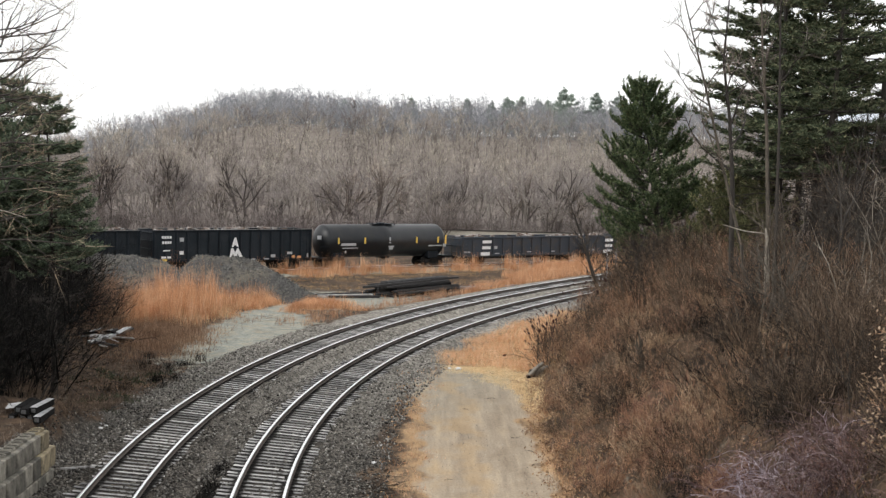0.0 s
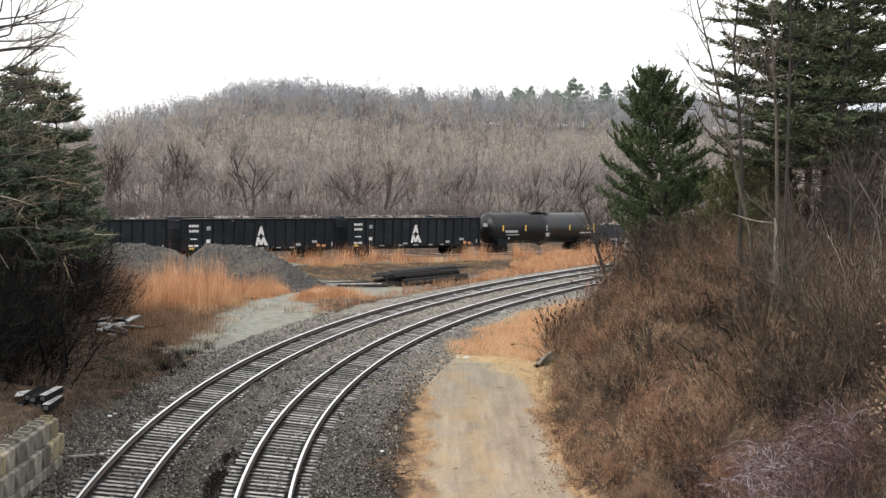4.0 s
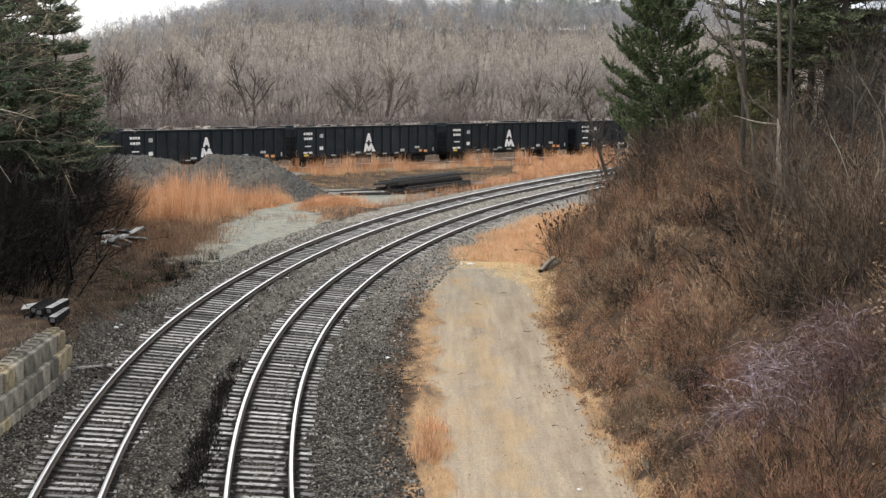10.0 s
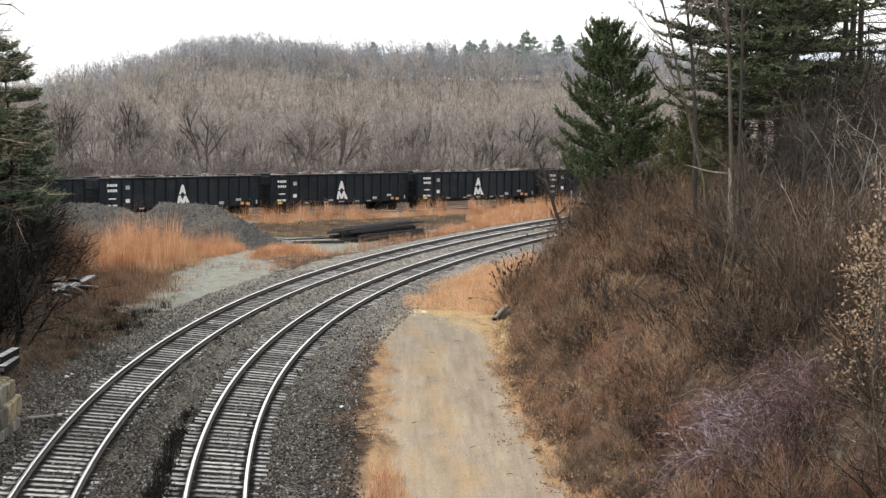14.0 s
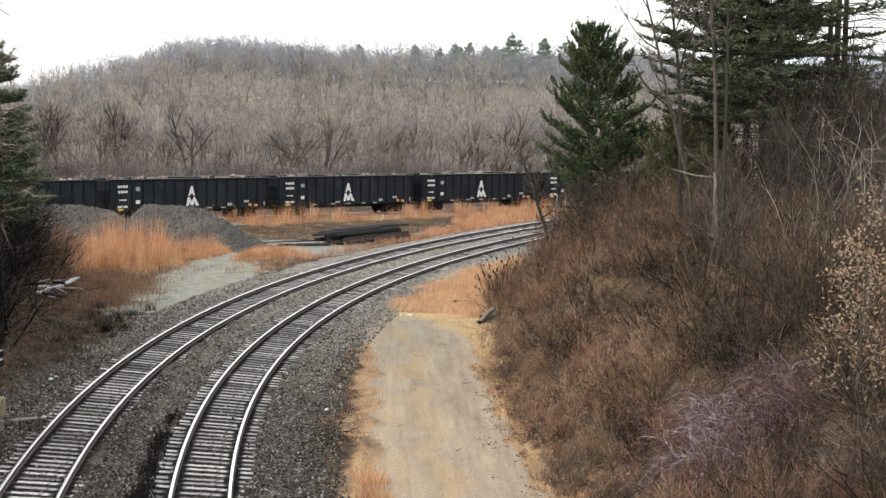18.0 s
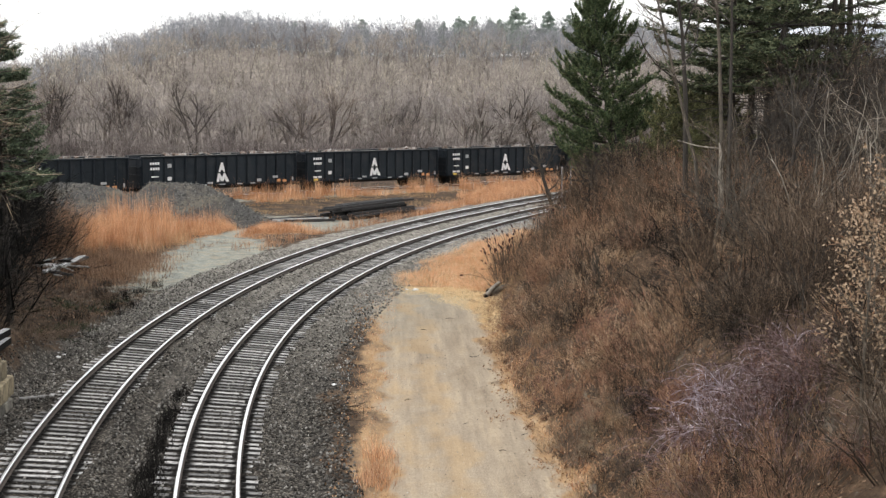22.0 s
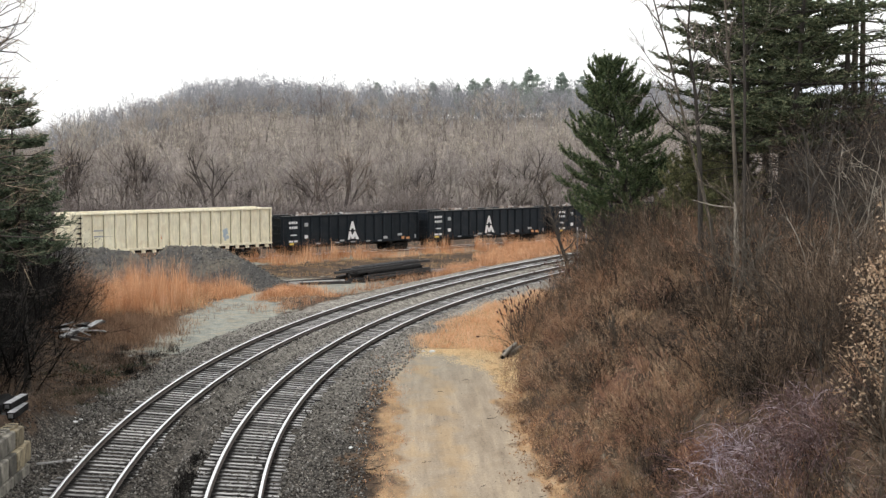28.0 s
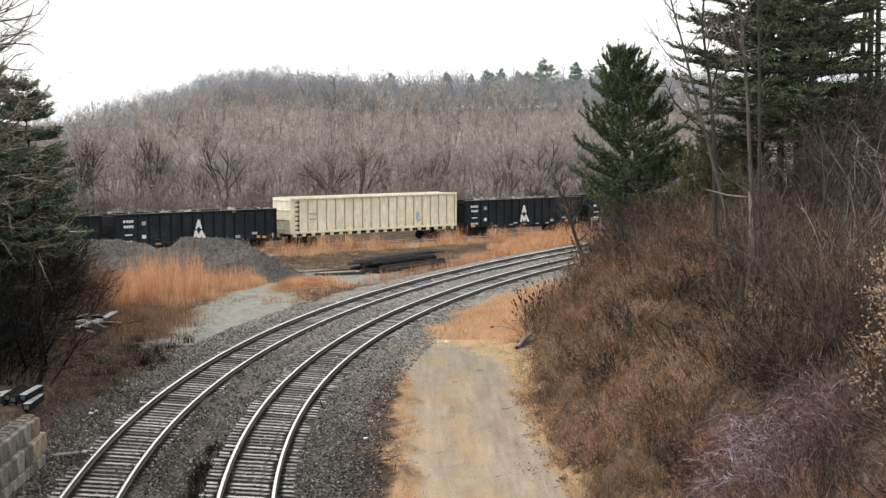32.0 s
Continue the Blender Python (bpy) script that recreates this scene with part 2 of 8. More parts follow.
# Near-black because shade inside thickets and hollows is put into the twig colour.
M["twig_black"] = leafy("black_twigs_and_shade", [(0, (0.0045, 0.0042, 0.004)), (0.75, (0.0125, 0.0115, 0.0108)), (1, (0.07, 0.063, 0.056))], obj=0.3)
M["twig_purple"] = leafy("purple_bramble_canes", [(0, (0.04, 0.022, 0.022)), (0.5, (0.125, 0.075, 0.074)), (1, (0.38, 0.3, 0.305))], obj=0.3)
M["twig_grey"] = leafy("grey_brown_sapling_twigs", [(0, (0.05, 0.04, 0.032)), (0.6, (0.14, 0.113, 0.09)), (1, (0.32, 0.27, 0.225))], obj=0.3)
M["twig_ochre"] = leafy("ochre_twigs", [(0, (0.12, 0.095, 0.07)), (0.5, (0.26, 0.21, 0.15)), (1, (0.46, 0.38, 0.28))], obj=0.15)
M["twig_red"] = leafy("reddish_canes", [(0, (0.14, 0.07, 0.05)), (0.5, (0.3, 0.165, 0.12)), (1, (0.46, 0.28, 0.2))], obj=0.2)
M["grass_orange"] = leafy("orange_dry_grass", [(0, (0.33, 0.165, 0.085)), (0.35, (0.66, 0.36, 0.19)), (0.8, (0.82, 0.54, 0.34)), (1, (0.86, 0.68, 0.5))], obj=0.15, patch=(0.5, (0.66, 0.56, 0.5)))
M["grass_straw"] = leafy("straw_dry_grass", [(0, (0.26, 0.17, 0.09)), (0.5, (0.42, 0.29, 0.15)), (1, (0.58, 0.43, 0.25))], obj=0.15, patch=(0.3, (0.8, 0.75, 0.7)))
M["grass_brown"] = leafy("brown_dead_weeds", [(0, (0.12, 0.075, 0.045)), (0.5, (0.28, 0.18, 0.11)), (1, (0.5, 0.35, 0.22))], obj=0.25)
M["leaf_tan"] = leafy("tan_dead_leaves", [(0, (0.2, 0.14, 0.095)), (0.5, (0.36, 0.265, 0.18)), (1, (0.5, 0.39, 0.285))], obj=0.1)
M["leaf_green"] = leafy("low_green_leaves", [(0, (0.014, 0.026, 0.014)), (1, (0.06, 0.085, 0.042))], obj=0.1)
M["concrete_pale"] = surface("pale_far_concrete", (0.4, 0.37, 0.31), (0.52, 0.48, 0.41), 0.6, 0.9, 0, 0.2, 0.02, 6)
M["siding"] = surface("pale_blue_siding", (0.5, 0.56, 0.64), (0.6, 0.65, 0.72), 0.8, 0.6, 0, 0.2, 0.02, 14, (0.2, 0.2, 6))
M["roof"] = surface("pale_metal_roof", (0.5, 0.55, 0.62), (0.62, 0.66, 0.72), 0.8, 0.4, 0, 0.2, 0.02, 10)
M["heap_stones"] = leafy("broken_heap_stones", [(0, (0.035, 0.035, 0.034)), (0.6, (0.11, 0.11, 0.104)), (1, (0.3, 0.295, 0.275))], obj=0.0)
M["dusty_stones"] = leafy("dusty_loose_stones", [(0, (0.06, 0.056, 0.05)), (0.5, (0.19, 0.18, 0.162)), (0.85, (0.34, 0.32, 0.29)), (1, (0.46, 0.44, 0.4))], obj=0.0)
M["stones"] = leafy("loose_stones", [(0, (0.018, 0.0165, 0.015)), (0.5, (0.075, 0.07, 0.064)), (0.85, (0.175, 0.165, 0.15)), (1, (0.34, 0.325, 0.3))], obj=0.0)


# ---- small mesh kit ----
def mesh_from(name, verts, faces, mats=(), mat_index=None, smooth=False):
    me = bpy.data.meshes.new(name)
    verts = np.asarray(verts, dtype=np.float32).reshape(-1, 3)
    if isinstance(faces, np.ndarray):
        k, n = faces.shape[1], len(faces)
        me.vertices.add(len(verts))
        me.vertices.foreach_set("co", verts.ravel())
        me.loops.add(k * n)
        me.loops.foreach_set("vertex_index", faces.astype(np.int32).ravel())
        me.polygons.add(n)
        me.polygons.foreach_set("loop_start", np.arange(0, k * n, k, dtype=np.int32))
        me.polygons.foreach_set("loop_total", np.full(n, k, dtype=np.int32))
        me.update(calc_edges=True)
    else:
        me.from_pydata(verts.tolist(), [], faces)
    for m in mats:
        me.materials.append(m)
    if mat_index is not None:
        me.polygons.foreach_set("material_index", np.asarray(mat_index, dtype=np.int32))
    if smooth:
        me.polygons.foreach_set("use_smooth", np.ones(len(me.polygons), dtype=bool))
    me.update()
    return me


def box(bm, x0, x1, y0, y1, z0, z1, bevel=0.0):
    geo = bmesh.ops.create_cube(bm, size=1.0, matrix=Matrix.LocRotScale(((x0 + x1) / 2, (y0 + y1) / 2, (z0 + z1) / 2), None, (x1 - x0, y1 - y0, z1 - z0)))
    if bevel:
        edges = list({e for v in geo["verts"] for e in v.link_edges})
        bmesh.ops.bevel(bm, geom=edges, offset=bevel, segments=1, affect="EDGES", profile=0.5)


def rod(bm, a, b, r, n=8):
    a, b = Vector(a), Vector(b)
    m = Matrix.Translation((a + b) / 2) @ (b - a).to_track_quat("Z", "Y").to_matrix().to_4x4()
    bmesh.ops.create_cone(bm, cap_ends=True, segments=n, radius1=r, radius2=r, depth=(b - a).length, matrix=m)


def finish(bm, name, material, smooth=False):
    me = bpy.data.meshes.new(name)
    bm.to_mesh(me)
    bm.free()
    me.materials.append(material)
    if smooth:
        me.polygons.foreach_set("use_smooth", np.ones(len(me.polygons), dtype=bool))
    return me


def part(name, data, material, parent, label="", m=None, smooth=False):
    """One mesh object under a thing or a part."""
    if isinstance(data, bmesh.types.BMesh):
        data = finish(data, name, material, smooth)
    ob = new(name, data)
    ob.parent = parent
    if m is not None:
        ob.matrix_basis = m
    if label:
        ob["label"] = label
    return ob


def boxes(*rows, bevel=0.0):
    bm = bmesh.new()
    for r in rows:
        box(bm, *r, bevel)
    return bm


def thing(name, m, label, category, group="", kind=""):
    ob = new(name)
    ob.empty_display_size = 0.2
    ob.matrix_world = m
    return tagged(ob, label, category, group, kind)


rng = np.random.default_rng(7)


def smooth01(a, lo, hi):
    t = np.clip((a - lo) / (hi - lo), 0, 1)
    return t * t * (3 - 2 * t)


def wobble(x, y, s, k=0):
    """Cheap smooth unevenness between -1 and 1."""
    return (np.sin(x / s + 1.7 * k) * np.cos(y / s * 1.13 + 0.6 * k) + np.sin(x / s * 2.3 + y / s * 1.9 + k) * 0.5 + np.cos(y / s * 3.1 - x / s * 2.7 + 2 * k) * 0.3) / 1.8


# ---- plan: two curved main tracks, one straight yard track ----
CURVE = (-0.536, -0.624, 9.726, 12.348, -1.287)
SPACING, GAUGE, CANT = 4.378, 1.435, 0.12
YARD_AT, YARD_TURN, YARD_Z = (0.0, 144.2), 37.506, -0.35
UX, UY = math.cos(radians(YARD_TURN)), math.sin(radians(YARD_TURN))


def curve_x(y):
    y = np.asarray(y, dtype=float)
    yc = np.clip(y, 30, 140)
    v = (yc - 80) / 50
    x = np.polyval(CURVE, v)
    slope = np.polyval(np.polyder(CURVE), v) / 50
    return x + slope * (y - yc), slope


def track_line(offset, step, y0=-30.0, y1=175.0):
    """Points along a curve parallel to the right-hand main track: place and unit tangent."""
    y = np.linspace(y0, y1, 4000)
    x, s = curve_x(y)
    n = np.sqrt(1 + s * s)
    px, py = x + offset / n, y - offset * s / n
    run = np.concatenate([[0], np.cumsum(np.hypot(np.diff(px), np.diff(py)))])
    at = np.arange(0, run[-1], step)
    return np.interp(at, run, px), np.interp(at, run, py), np.interp(at, run, s / n), np.interp(at, run, 1 / n)


def track_offset(x, y):
    """Signed distance from the right-hand main track's centre (left is negative)."""
    cx, s = curve_x(y)
    return (x - cx) / np.sqrt(1 + s * s)


def yard_coords(x, y):
    dx, dy = x - YARD_AT[0], y - YARD_AT[1]
    return dx * UX + dy * UY, -dx * UY + dy * UX


def toe(y):
    return np.interp(y, [-30, 20, 36, 41, 47, 56, 67, 72, 80, 92, 100, 110, 125, 160, 220],
                     [6.5, 5.6, 4.9, 4.8, 4.4, 4.5, 5.1, 5.7, 7.0, 9.3, 12, 17, 25, 50, 110])


def ground_z(x, y):
    x, y = np.asarray(x, dtype=float), np.asarray(y, dtype=float)
    z = -0.22 + 0.05 * wobble(x, y, 3.1) + 0.02 * wobble(x, y, 0.9, 2)
    s, n = yard_coords(x, y)
    z = z - 0.33 * smooth01(y + 0.3 * x, 92, 112)
    # ballast of the main tracks
    u = track_offset(x, y)
    bed = smooth01(u, -9.4, -6.6) * (1 - smooth01(u, 1.5, 3.4))
    cant = np.where(u > -2.2, -u, -(u + SPACING)) / 1.5 * CANT
    cant = np.clip(cant, -0.12, 0.12)
    dip = 0.16 * np.exp(-((u + 2.19) / 0.55) ** 2)
    crib = np.exp(-(np.minimum(np.abs(u), np.abs(u + SPACING)) / 0.95) ** 6)
    side = np.minimum(np.abs(u), np.abs(u + SPACING))
    heap = smooth01(side, 0.95, 1.15) * (1 - smooth01(side, 1.5, 2.0)) * np.where(u < -SPACING, 0.12 * (0.75 + 0.6 * wobble(x, y, 0.8, 9)), np.where(u < -2.2, 0.2 * (0.95 + 0.25 * wobble(x, y, 0.8, 9)), np.where(u < 0, 0.06, 0.085) * (0.7 + 0.7 * wobble(x, y, 0.8, 9))))
    z = z * (1 - bed) + bed * (-0.208 + cant - dip + 0.045 * crib + heap + 0.02 * wobble(x, y, 0.7, 3))
    # right-hand bank
    d = np.maximum(x - toe(y) + 0.5 * wobble(x, y, 4.0, 1), 0)
    top = np.interp(y, [-30, 40, 70, 95, 115, 170, 300], [8.2, 8.0, 7.0, 5.6, 3.5, 2.0, 2.0])
    z = z + top * np.tanh(d * 0.95 / top) + 0.25 * wobble(x, y, 2.2, 4) * smooth01(d, 0.5, 3)
    # left side: fill behind the block wall, then a gentle rise
    d = np.maximum(-12.2 - x, 0)
    behind = (1 - smooth01(y, 51.5, 58))
    z = z + 1.3 * behind * smooth01(d, 0.05, 0.25 + 0.9 * smooth01(y, 44.7, 46)) + 1.6 * smooth01(d, 1.5, 12) * (1 - smooth01(y, 70, 100))
    # wooded hill beyond the yard
    hill = (19.0 + 2.2 * np.exp(-((x + 42) / 26) ** 2)) * smooth01(y, 232, 425) - 10 * smooth01(y, 440, 600)
    z = z + hill * (0.12 + 0.88 * smooth01(x, -128, -40)) * (1 + 0.06 * wobble(x, y, 40, 5)) - 0.5 * smooth01(y, 150, 200)
    return z


def stretch_lines(marks):
    out = []
    for a, b, step in marks:
        out.append(np.arange(a, b, step))
    return np.concatenate(out)


gx = stretch_lines([(-3000, -400, 200), (-400, -100, 20), (-100, -30, 5), (-30, 18, 0.42), (18, 40, 1.5), (40, 160, 10), (160, 500, 40), (500, 3001, 250)])
gy = stretch_lines([(-1500, -100, 200), (-100, 10, 10), (10, 24, 2), (24, 130, 0.45), (130, 240, 2.5), (240, 500, 10), (500, 1000, 50), (1000, 3601, 200)])
GX, GY = np.meshgrid(gx, gy)
GZ = ground_z(GX, GY)
nx_, ny_ = len(gx), len(gy)
idx = np.arange(nx_ * ny_).reshape(ny_, nx_)
quads = np.stack([idx[:-1, :-1], idx[:-1, 1:], idx[1:, 1:], idx[1:, :-1]], -1).reshape(-1, 4)
ground_mesh = mesh_from("ground", np.stack([GX, GY, GZ], -1), quads, smooth=True)


def trail(x, y):
    """Distance to the sandy trail that leaves the gravel patch for the yard."""
    return np.where((y > 84) & (y < 114), np.abs(x - np.interp(y, [84, 94, 98, 103, 107.5, 110, 114], [-12.0, -11.4, -10.6, -10.0, -9.0, -7.9, -5.9])), 9.0)


def zone_values(x, y):
    x, y = x + 0.45 * wobble(x, y, 1.3, 11) + 0.25 * wobble(x, y, 0.55, 12), y + 0.8 * wobble(x, y, 1.7, 13)
    u = track_offset(x, y)
    ballast = smooth01(u, -8.3, -6.9) * (1 - smooth01(u, 2.2, 4.3))
    s, n = yard_coords(x, y)
    left = np.interp(y, [20, 35, 41, 47, 58, 62, 66, 72, 77], [1.0, 0.55, 0.3, 0.05, 0.1, -0.1, -1.1, -1.8, -2.0])
    right = np.interp(y, [20, 35, 41, 47, 56, 64, 69, 74], [5.0, 4.4, 4.1, 3.9, 3.7, 3.9, 3.6, 0.6])
    road = smooth01(x, left - 0.7, left + 0.6) * (1 - smooth01(x, right - 0.5, right + 0.6)) * (1 - smooth01(y, 69, 77))
    verge = smooth01(x, -1.8, 0.2) * (1 - smooth01(x, toe(y) - 0.5, toe(y) + 0.5)) * (1 - smooth01(y, 84, 92)) * (1 - ballast)
    gravel = np.exp(-(((x + 10.3) * 0.96 - (y - 82) * 0.06) / 2.2) ** 2 - ((y - 83) / 11.0) ** 2) * 1.3
    gravel = np.maximum(gravel, 0.62 * np.exp(-((x + 7.5) / 8) ** 2 - ((y - 108) / 7.5) ** 2))
    gravel = np.maximum(gravel, 0.8 * np.exp(-(trail(x, y) / 1.3) ** 2))
    gravel = np.clip(np.maximum(gravel, 0.9 * np.exp(-((n) / 3.2) ** 2)) * (1 - ballast), 0, 1)
    near = np.minimum(np.abs(u), np.abs(u + SPACING))
    crib = 1 - smooth01(near, 0.95, 1.3)
    strip = (np.exp(-((x - (left + right) / 2 + 0.35) / 0.5) ** 2) * 0.8 + 0.6 * np.exp(-((x - left - 0.2) / 0.5) ** 2)) * road * (0.8 + 0.5 * wobble(x, y, 1.5, 23))
    wood = smooth01(y, 196, 215)
    mid = (left + right) / 2
    rut = np.exp(-((np.abs(x - mid - 0.15) - 0.85) / 0.22) ** 2) * (0.75 + 0.6 * wobble(x, y * 0.4, 1.2, 21)) * road
    crib = crib * (1 - 0.75 * smooth01(y + 0.5 * x, 40, 78))
    grease = np.exp(-((near - 0.753) / 0.2) ** 2) * ballast
    return {"grease": grease, "wood": wood, "rut": np.clip(rut, 0, 1), "dust": np.clip(smooth01(y + 0.5 * x, 40, 78) * 0.85, 0, 1), "far_road": smooth01(y - 2.2 * x, 50, 68), "crib": crib, "strip": strip, "ballast": ballast, "road": road, "verge": verge, "gravel": gravel}


for key, value in zone_values(GX.ravel(), GY.ravel()).items():
    ground_mesh.attributes.new(key, "FLOAT", "POINT").data.foreach_set("value", value.astype(np.float32))


def ground_material():
    m, nt, b = nodes_of("ground_surface")
    tc = nt.nodes.new("ShaderNodeTexCoord")

    def nz(scale, detail=5, rough=0.65, stretch=None):
        return noise_node(nt, scale, detail, rough, "Object", stretch).outputs[0]

    def zone(key, soft, amount):
        at = nt.nodes.new("ShaderNodeAttribute")
        at.attribute_name = key
        ad = nt.nodes.new("ShaderNodeMath")
        ad.operation = "MULTIPLY_ADD"
        nt.links.new(nz(1.7, 6, 0.7, (1, 0.55, 1)), ad.inputs[0])
        ad.inputs[1].default_value = amount
        nt.links.new(at.outputs["Fac"], ad.inputs[2])
        return ramp_node(nt, ad.outputs[0], [(0.5 + amount / 2 - soft, (0, 0, 0)), (min(1, 0.5 + amount / 2 + soft), (1, 1, 1))]).outputs[0]

    litter = ramp_node(nt, nz(0.9), [(0.3, (0.03, 0.022, 0.017)), (0.5, (0.078, 0.054, 0.038)), (0.7, (0.17, 0.115, 0.075))]).outputs[0]
    litter = mix_node(nt, 0.8, litter, ramp_node(nt, nz(14), [(0.3, (0.55, 0.55, 0.55)), (0.7, (1.4, 1.4, 1.4))]).outputs[0], "MULTIPLY")
    straw = ramp_node(nt, nz(1.2, 7, 0.72, (1.3, 0.45, 1)), [(0.3, (0.14, 0.098, 0.068)), (0.42, (0.28, 0.19, 0.115)), (0.56, (0.44, 0.285, 0.155)), (0.72, (0.46, 0.375, 0.265))]).outputs[0]
    straw = mix_node(nt, 0.7, straw, ramp_node(nt, nz(22), [(0.3, (0.65, 0.65, 0.65)), (0.7, (1.3, 1.3, 1.3))]).outputs[0], "MULTIPLY")
    sand = ramp_node(nt, nz(1.3, 7, 0.7, (2.4, 0.16, 1)), [(0.28, (0.305, 0.25, 0.19)), (0.5, (0.405, 0.335, 0.254)), (0.72, (0.51, 0.412, 0.295))]).outputs[0]
    sand = mix_node(nt, 0.8, sand, ramp_node(nt, nz(9, 6, 0.75, (1.4, 0.6, 1)), [(0.3, (0.72, 0.7, 0.68)), (0.7, (1.2, 1.2, 1.2))]).outputs[0], "MULTIPLY")
    grav = ramp_node(nt, nz(1.3), [(0.3, (0.175, 0.183, 0.163)), (0.5, (0.285, 0.296, 0.264)), (0.72, (0.4, 0.36, 0.275))]).outputs[0]
    grav = mix_node(nt, 0.9, grav, ramp_node(nt, nz(7, 6, 0.8), [(0.32, (0.5, 0.5, 0.5)), (0.68, (1.35, 1.35, 1.35))]).outputs[0], "MULTIPLY")
    grav = mix_node(nt, ramp_node(nt, nz(0.7, 6, 0.75), [(0.48, (0, 0, 0)), (0.62, (0.5, 0.5, 0.5))]).outputs[0], grav, (0.34, 0.28, 0.195))
    vor = nt.nodes.new("ShaderNodeTexVoronoi")
    vor.inputs["Scale"].default_value = 17
    nt.links.new(tc.outputs["Object"], vor.inputs["Vector"])
    bl = ramp_node(nt, vor.outputs["Color"], [(0.1, (0.02, 0.018, 0.0165)), (0.5, (0.085, 0.08, 0.073)), (0.9, (0.28, 0.265, 0.242))]).outputs[0]
    edge = ramp_node(nt, vor.outputs["Distance"], [(0.3, (1, 1, 1)), (0.7, (0.2, 0.2, 0.2))]).outputs[0]
    bl = mix_node(nt, 0.9, bl, edge, "MULTIPLY")
    bl = mix_node(nt, 0.8, bl, ramp_node(nt, nz(0.8), [(0.35, (0.68, 0.65, 0.62)), (0.65, (1.35, 1.3, 1.24))]).outputs[0], "MULTIPLY")
    bl = mix_node(nt, 0.8, bl, ramp_node(nt, nz(4.5, 4, 0.7), [(0.36, (0.6, 0.58, 0.56)), (0.62, (1.35, 1.32, 1.28))]).outputs[0], "MULTIPLY")
    leaves_ = ramp_node(nt, nz(0.35), [(0.3, (0.15, 0.13, 0.115)), (0.5, (0.22, 0.19, 0.168)), (0.7, (0.3, 0.26, 0.225))]).outputs[0]
    litter = mix_node(nt, zone("wood", 0.2, 0.9), litter, leaves_)
    ruts = nt.nodes.new("ShaderNodeAttribute")
    ruts.attribute_name = "rut"
    sand = mix_node(nt, ruts.outputs["Fac"], sand, mix_node(nt, 1.0, sand, (0.8, 0.78, 0.76), "MULTIPLY"))
    peb = nt.nodes.new("ShaderNodeTexVoronoi")
    peb.inputs["Scale"].default_value = 9
    nt.links.new(tc.outputs["Object"], peb.inputs["Vector"])
    sand = mix_node(nt, 0.7, sand, ramp_node(nt, peb.outputs["Distance"], [(0.06, (0.8, 0.78, 0.76)), (0.16, (1, 1, 1))]).outputs[0], "MULTIPLY")
    col = mix_node(nt, zone("verge", 0.2, 0.9), litter, straw)
    col = mix_node(nt, zone("gravel", 0.36, 1.3), col, grav)
    far = nt.nodes.new("ShaderNodeAttribute")
    far.attribute_name = "far_road"
    sand = mix_node(nt, far.outputs["Fac"], sand, mix_node(nt, 0.45, sand, grav))
    col = mix_node(nt, zone("road", 0.3, 1.0), col, sand)
    col = mix_node(nt, zone("strip", 0.3, 0.9), col, mix_node(nt, 0.3, col, (0.52, 0.33, 0.14)))
    dust = nt.nodes.new("ShaderNodeAttribute")
    dust.attribute_name = "dust"
    coarse = nt.nodes.new("ShaderNodeTexVoronoi")
    coarse.inputs["Scale"].default_value = 6.5
    nt.links.new(tc.outputs["Object"], coarse.inputs["Vector"])
    dusty = ramp_node(nt, coarse.outputs["Color"], [(0.15, (0.13, 0.122, 0.11)), (0.5, (0.26, 0.246, 0.222)), (0.85, (0.44, 0.418, 0.38))]).outputs[0]
    dusty = mix_node(nt, 0.9, dusty, ramp_node(nt, nz(3.5, 6, 0.75), [(0.35, (0.6, 0.58, 0.55)), (0.65, (1.3, 1.28, 1.24))]).outputs[0], "MULTIPLY")
    bl = mix_node(nt, dust.outputs["Fac"], bl, dusty)
    col = mix_node(nt, zone("ballast", 0.15, 0.7), col, bl)
    at = nt.nodes.new("ShaderNodeAttribute")
    at.attribute_name = "crib"
    col = mix_node(nt, at.outputs["Fac"], col, mix_node(nt, 1.0, col, (0.62, 0.6, 0.58), "MULTIPLY"))
    gr = nt.nodes.new("ShaderNodeAttribute")
    gr.attribute_name = "grease"
    col = mix_node(nt, gr.outputs["Fac"], col, mix_node(nt, 1.0, col, (0.45, 0.42, 0.4), "MULTIPLY"))
    nt.links.new(col, b.inputs["Base Color"])
    b.inputs["Roughness"].default_value = 0.95
    b.inputs["Specular IOR Level"].default_value = 0.1
    bump_node(nt, b, mix_node(nt, 0.5, nz(11, 6, 0.75), vor.outputs["Distance"]), 0.8, 0.05)
    return m


ground_mesh.materials.append(ground_material())
ground = tagged(new("ground", ground_mesh), "litter, ballast, gravel and a sandy dirt road on one ground", "ground", kind="structure")


# ---- main tracks and yard track ----
RAIL_PROFILE = [(-0.07, -0.175), (0.07, -0.175), (0.07, -0.16), (0.012, -0.14), (0.012, -0.045), (0.044, -0.035), (0.044, -0.006), (0.039, 0.0),
                (-0.039, 0.0), (-0.044, -0.006), (-0.044, -0.035), (-0.012, -0.045), (-0.012, -0.14), (-0.07, -0.16)]


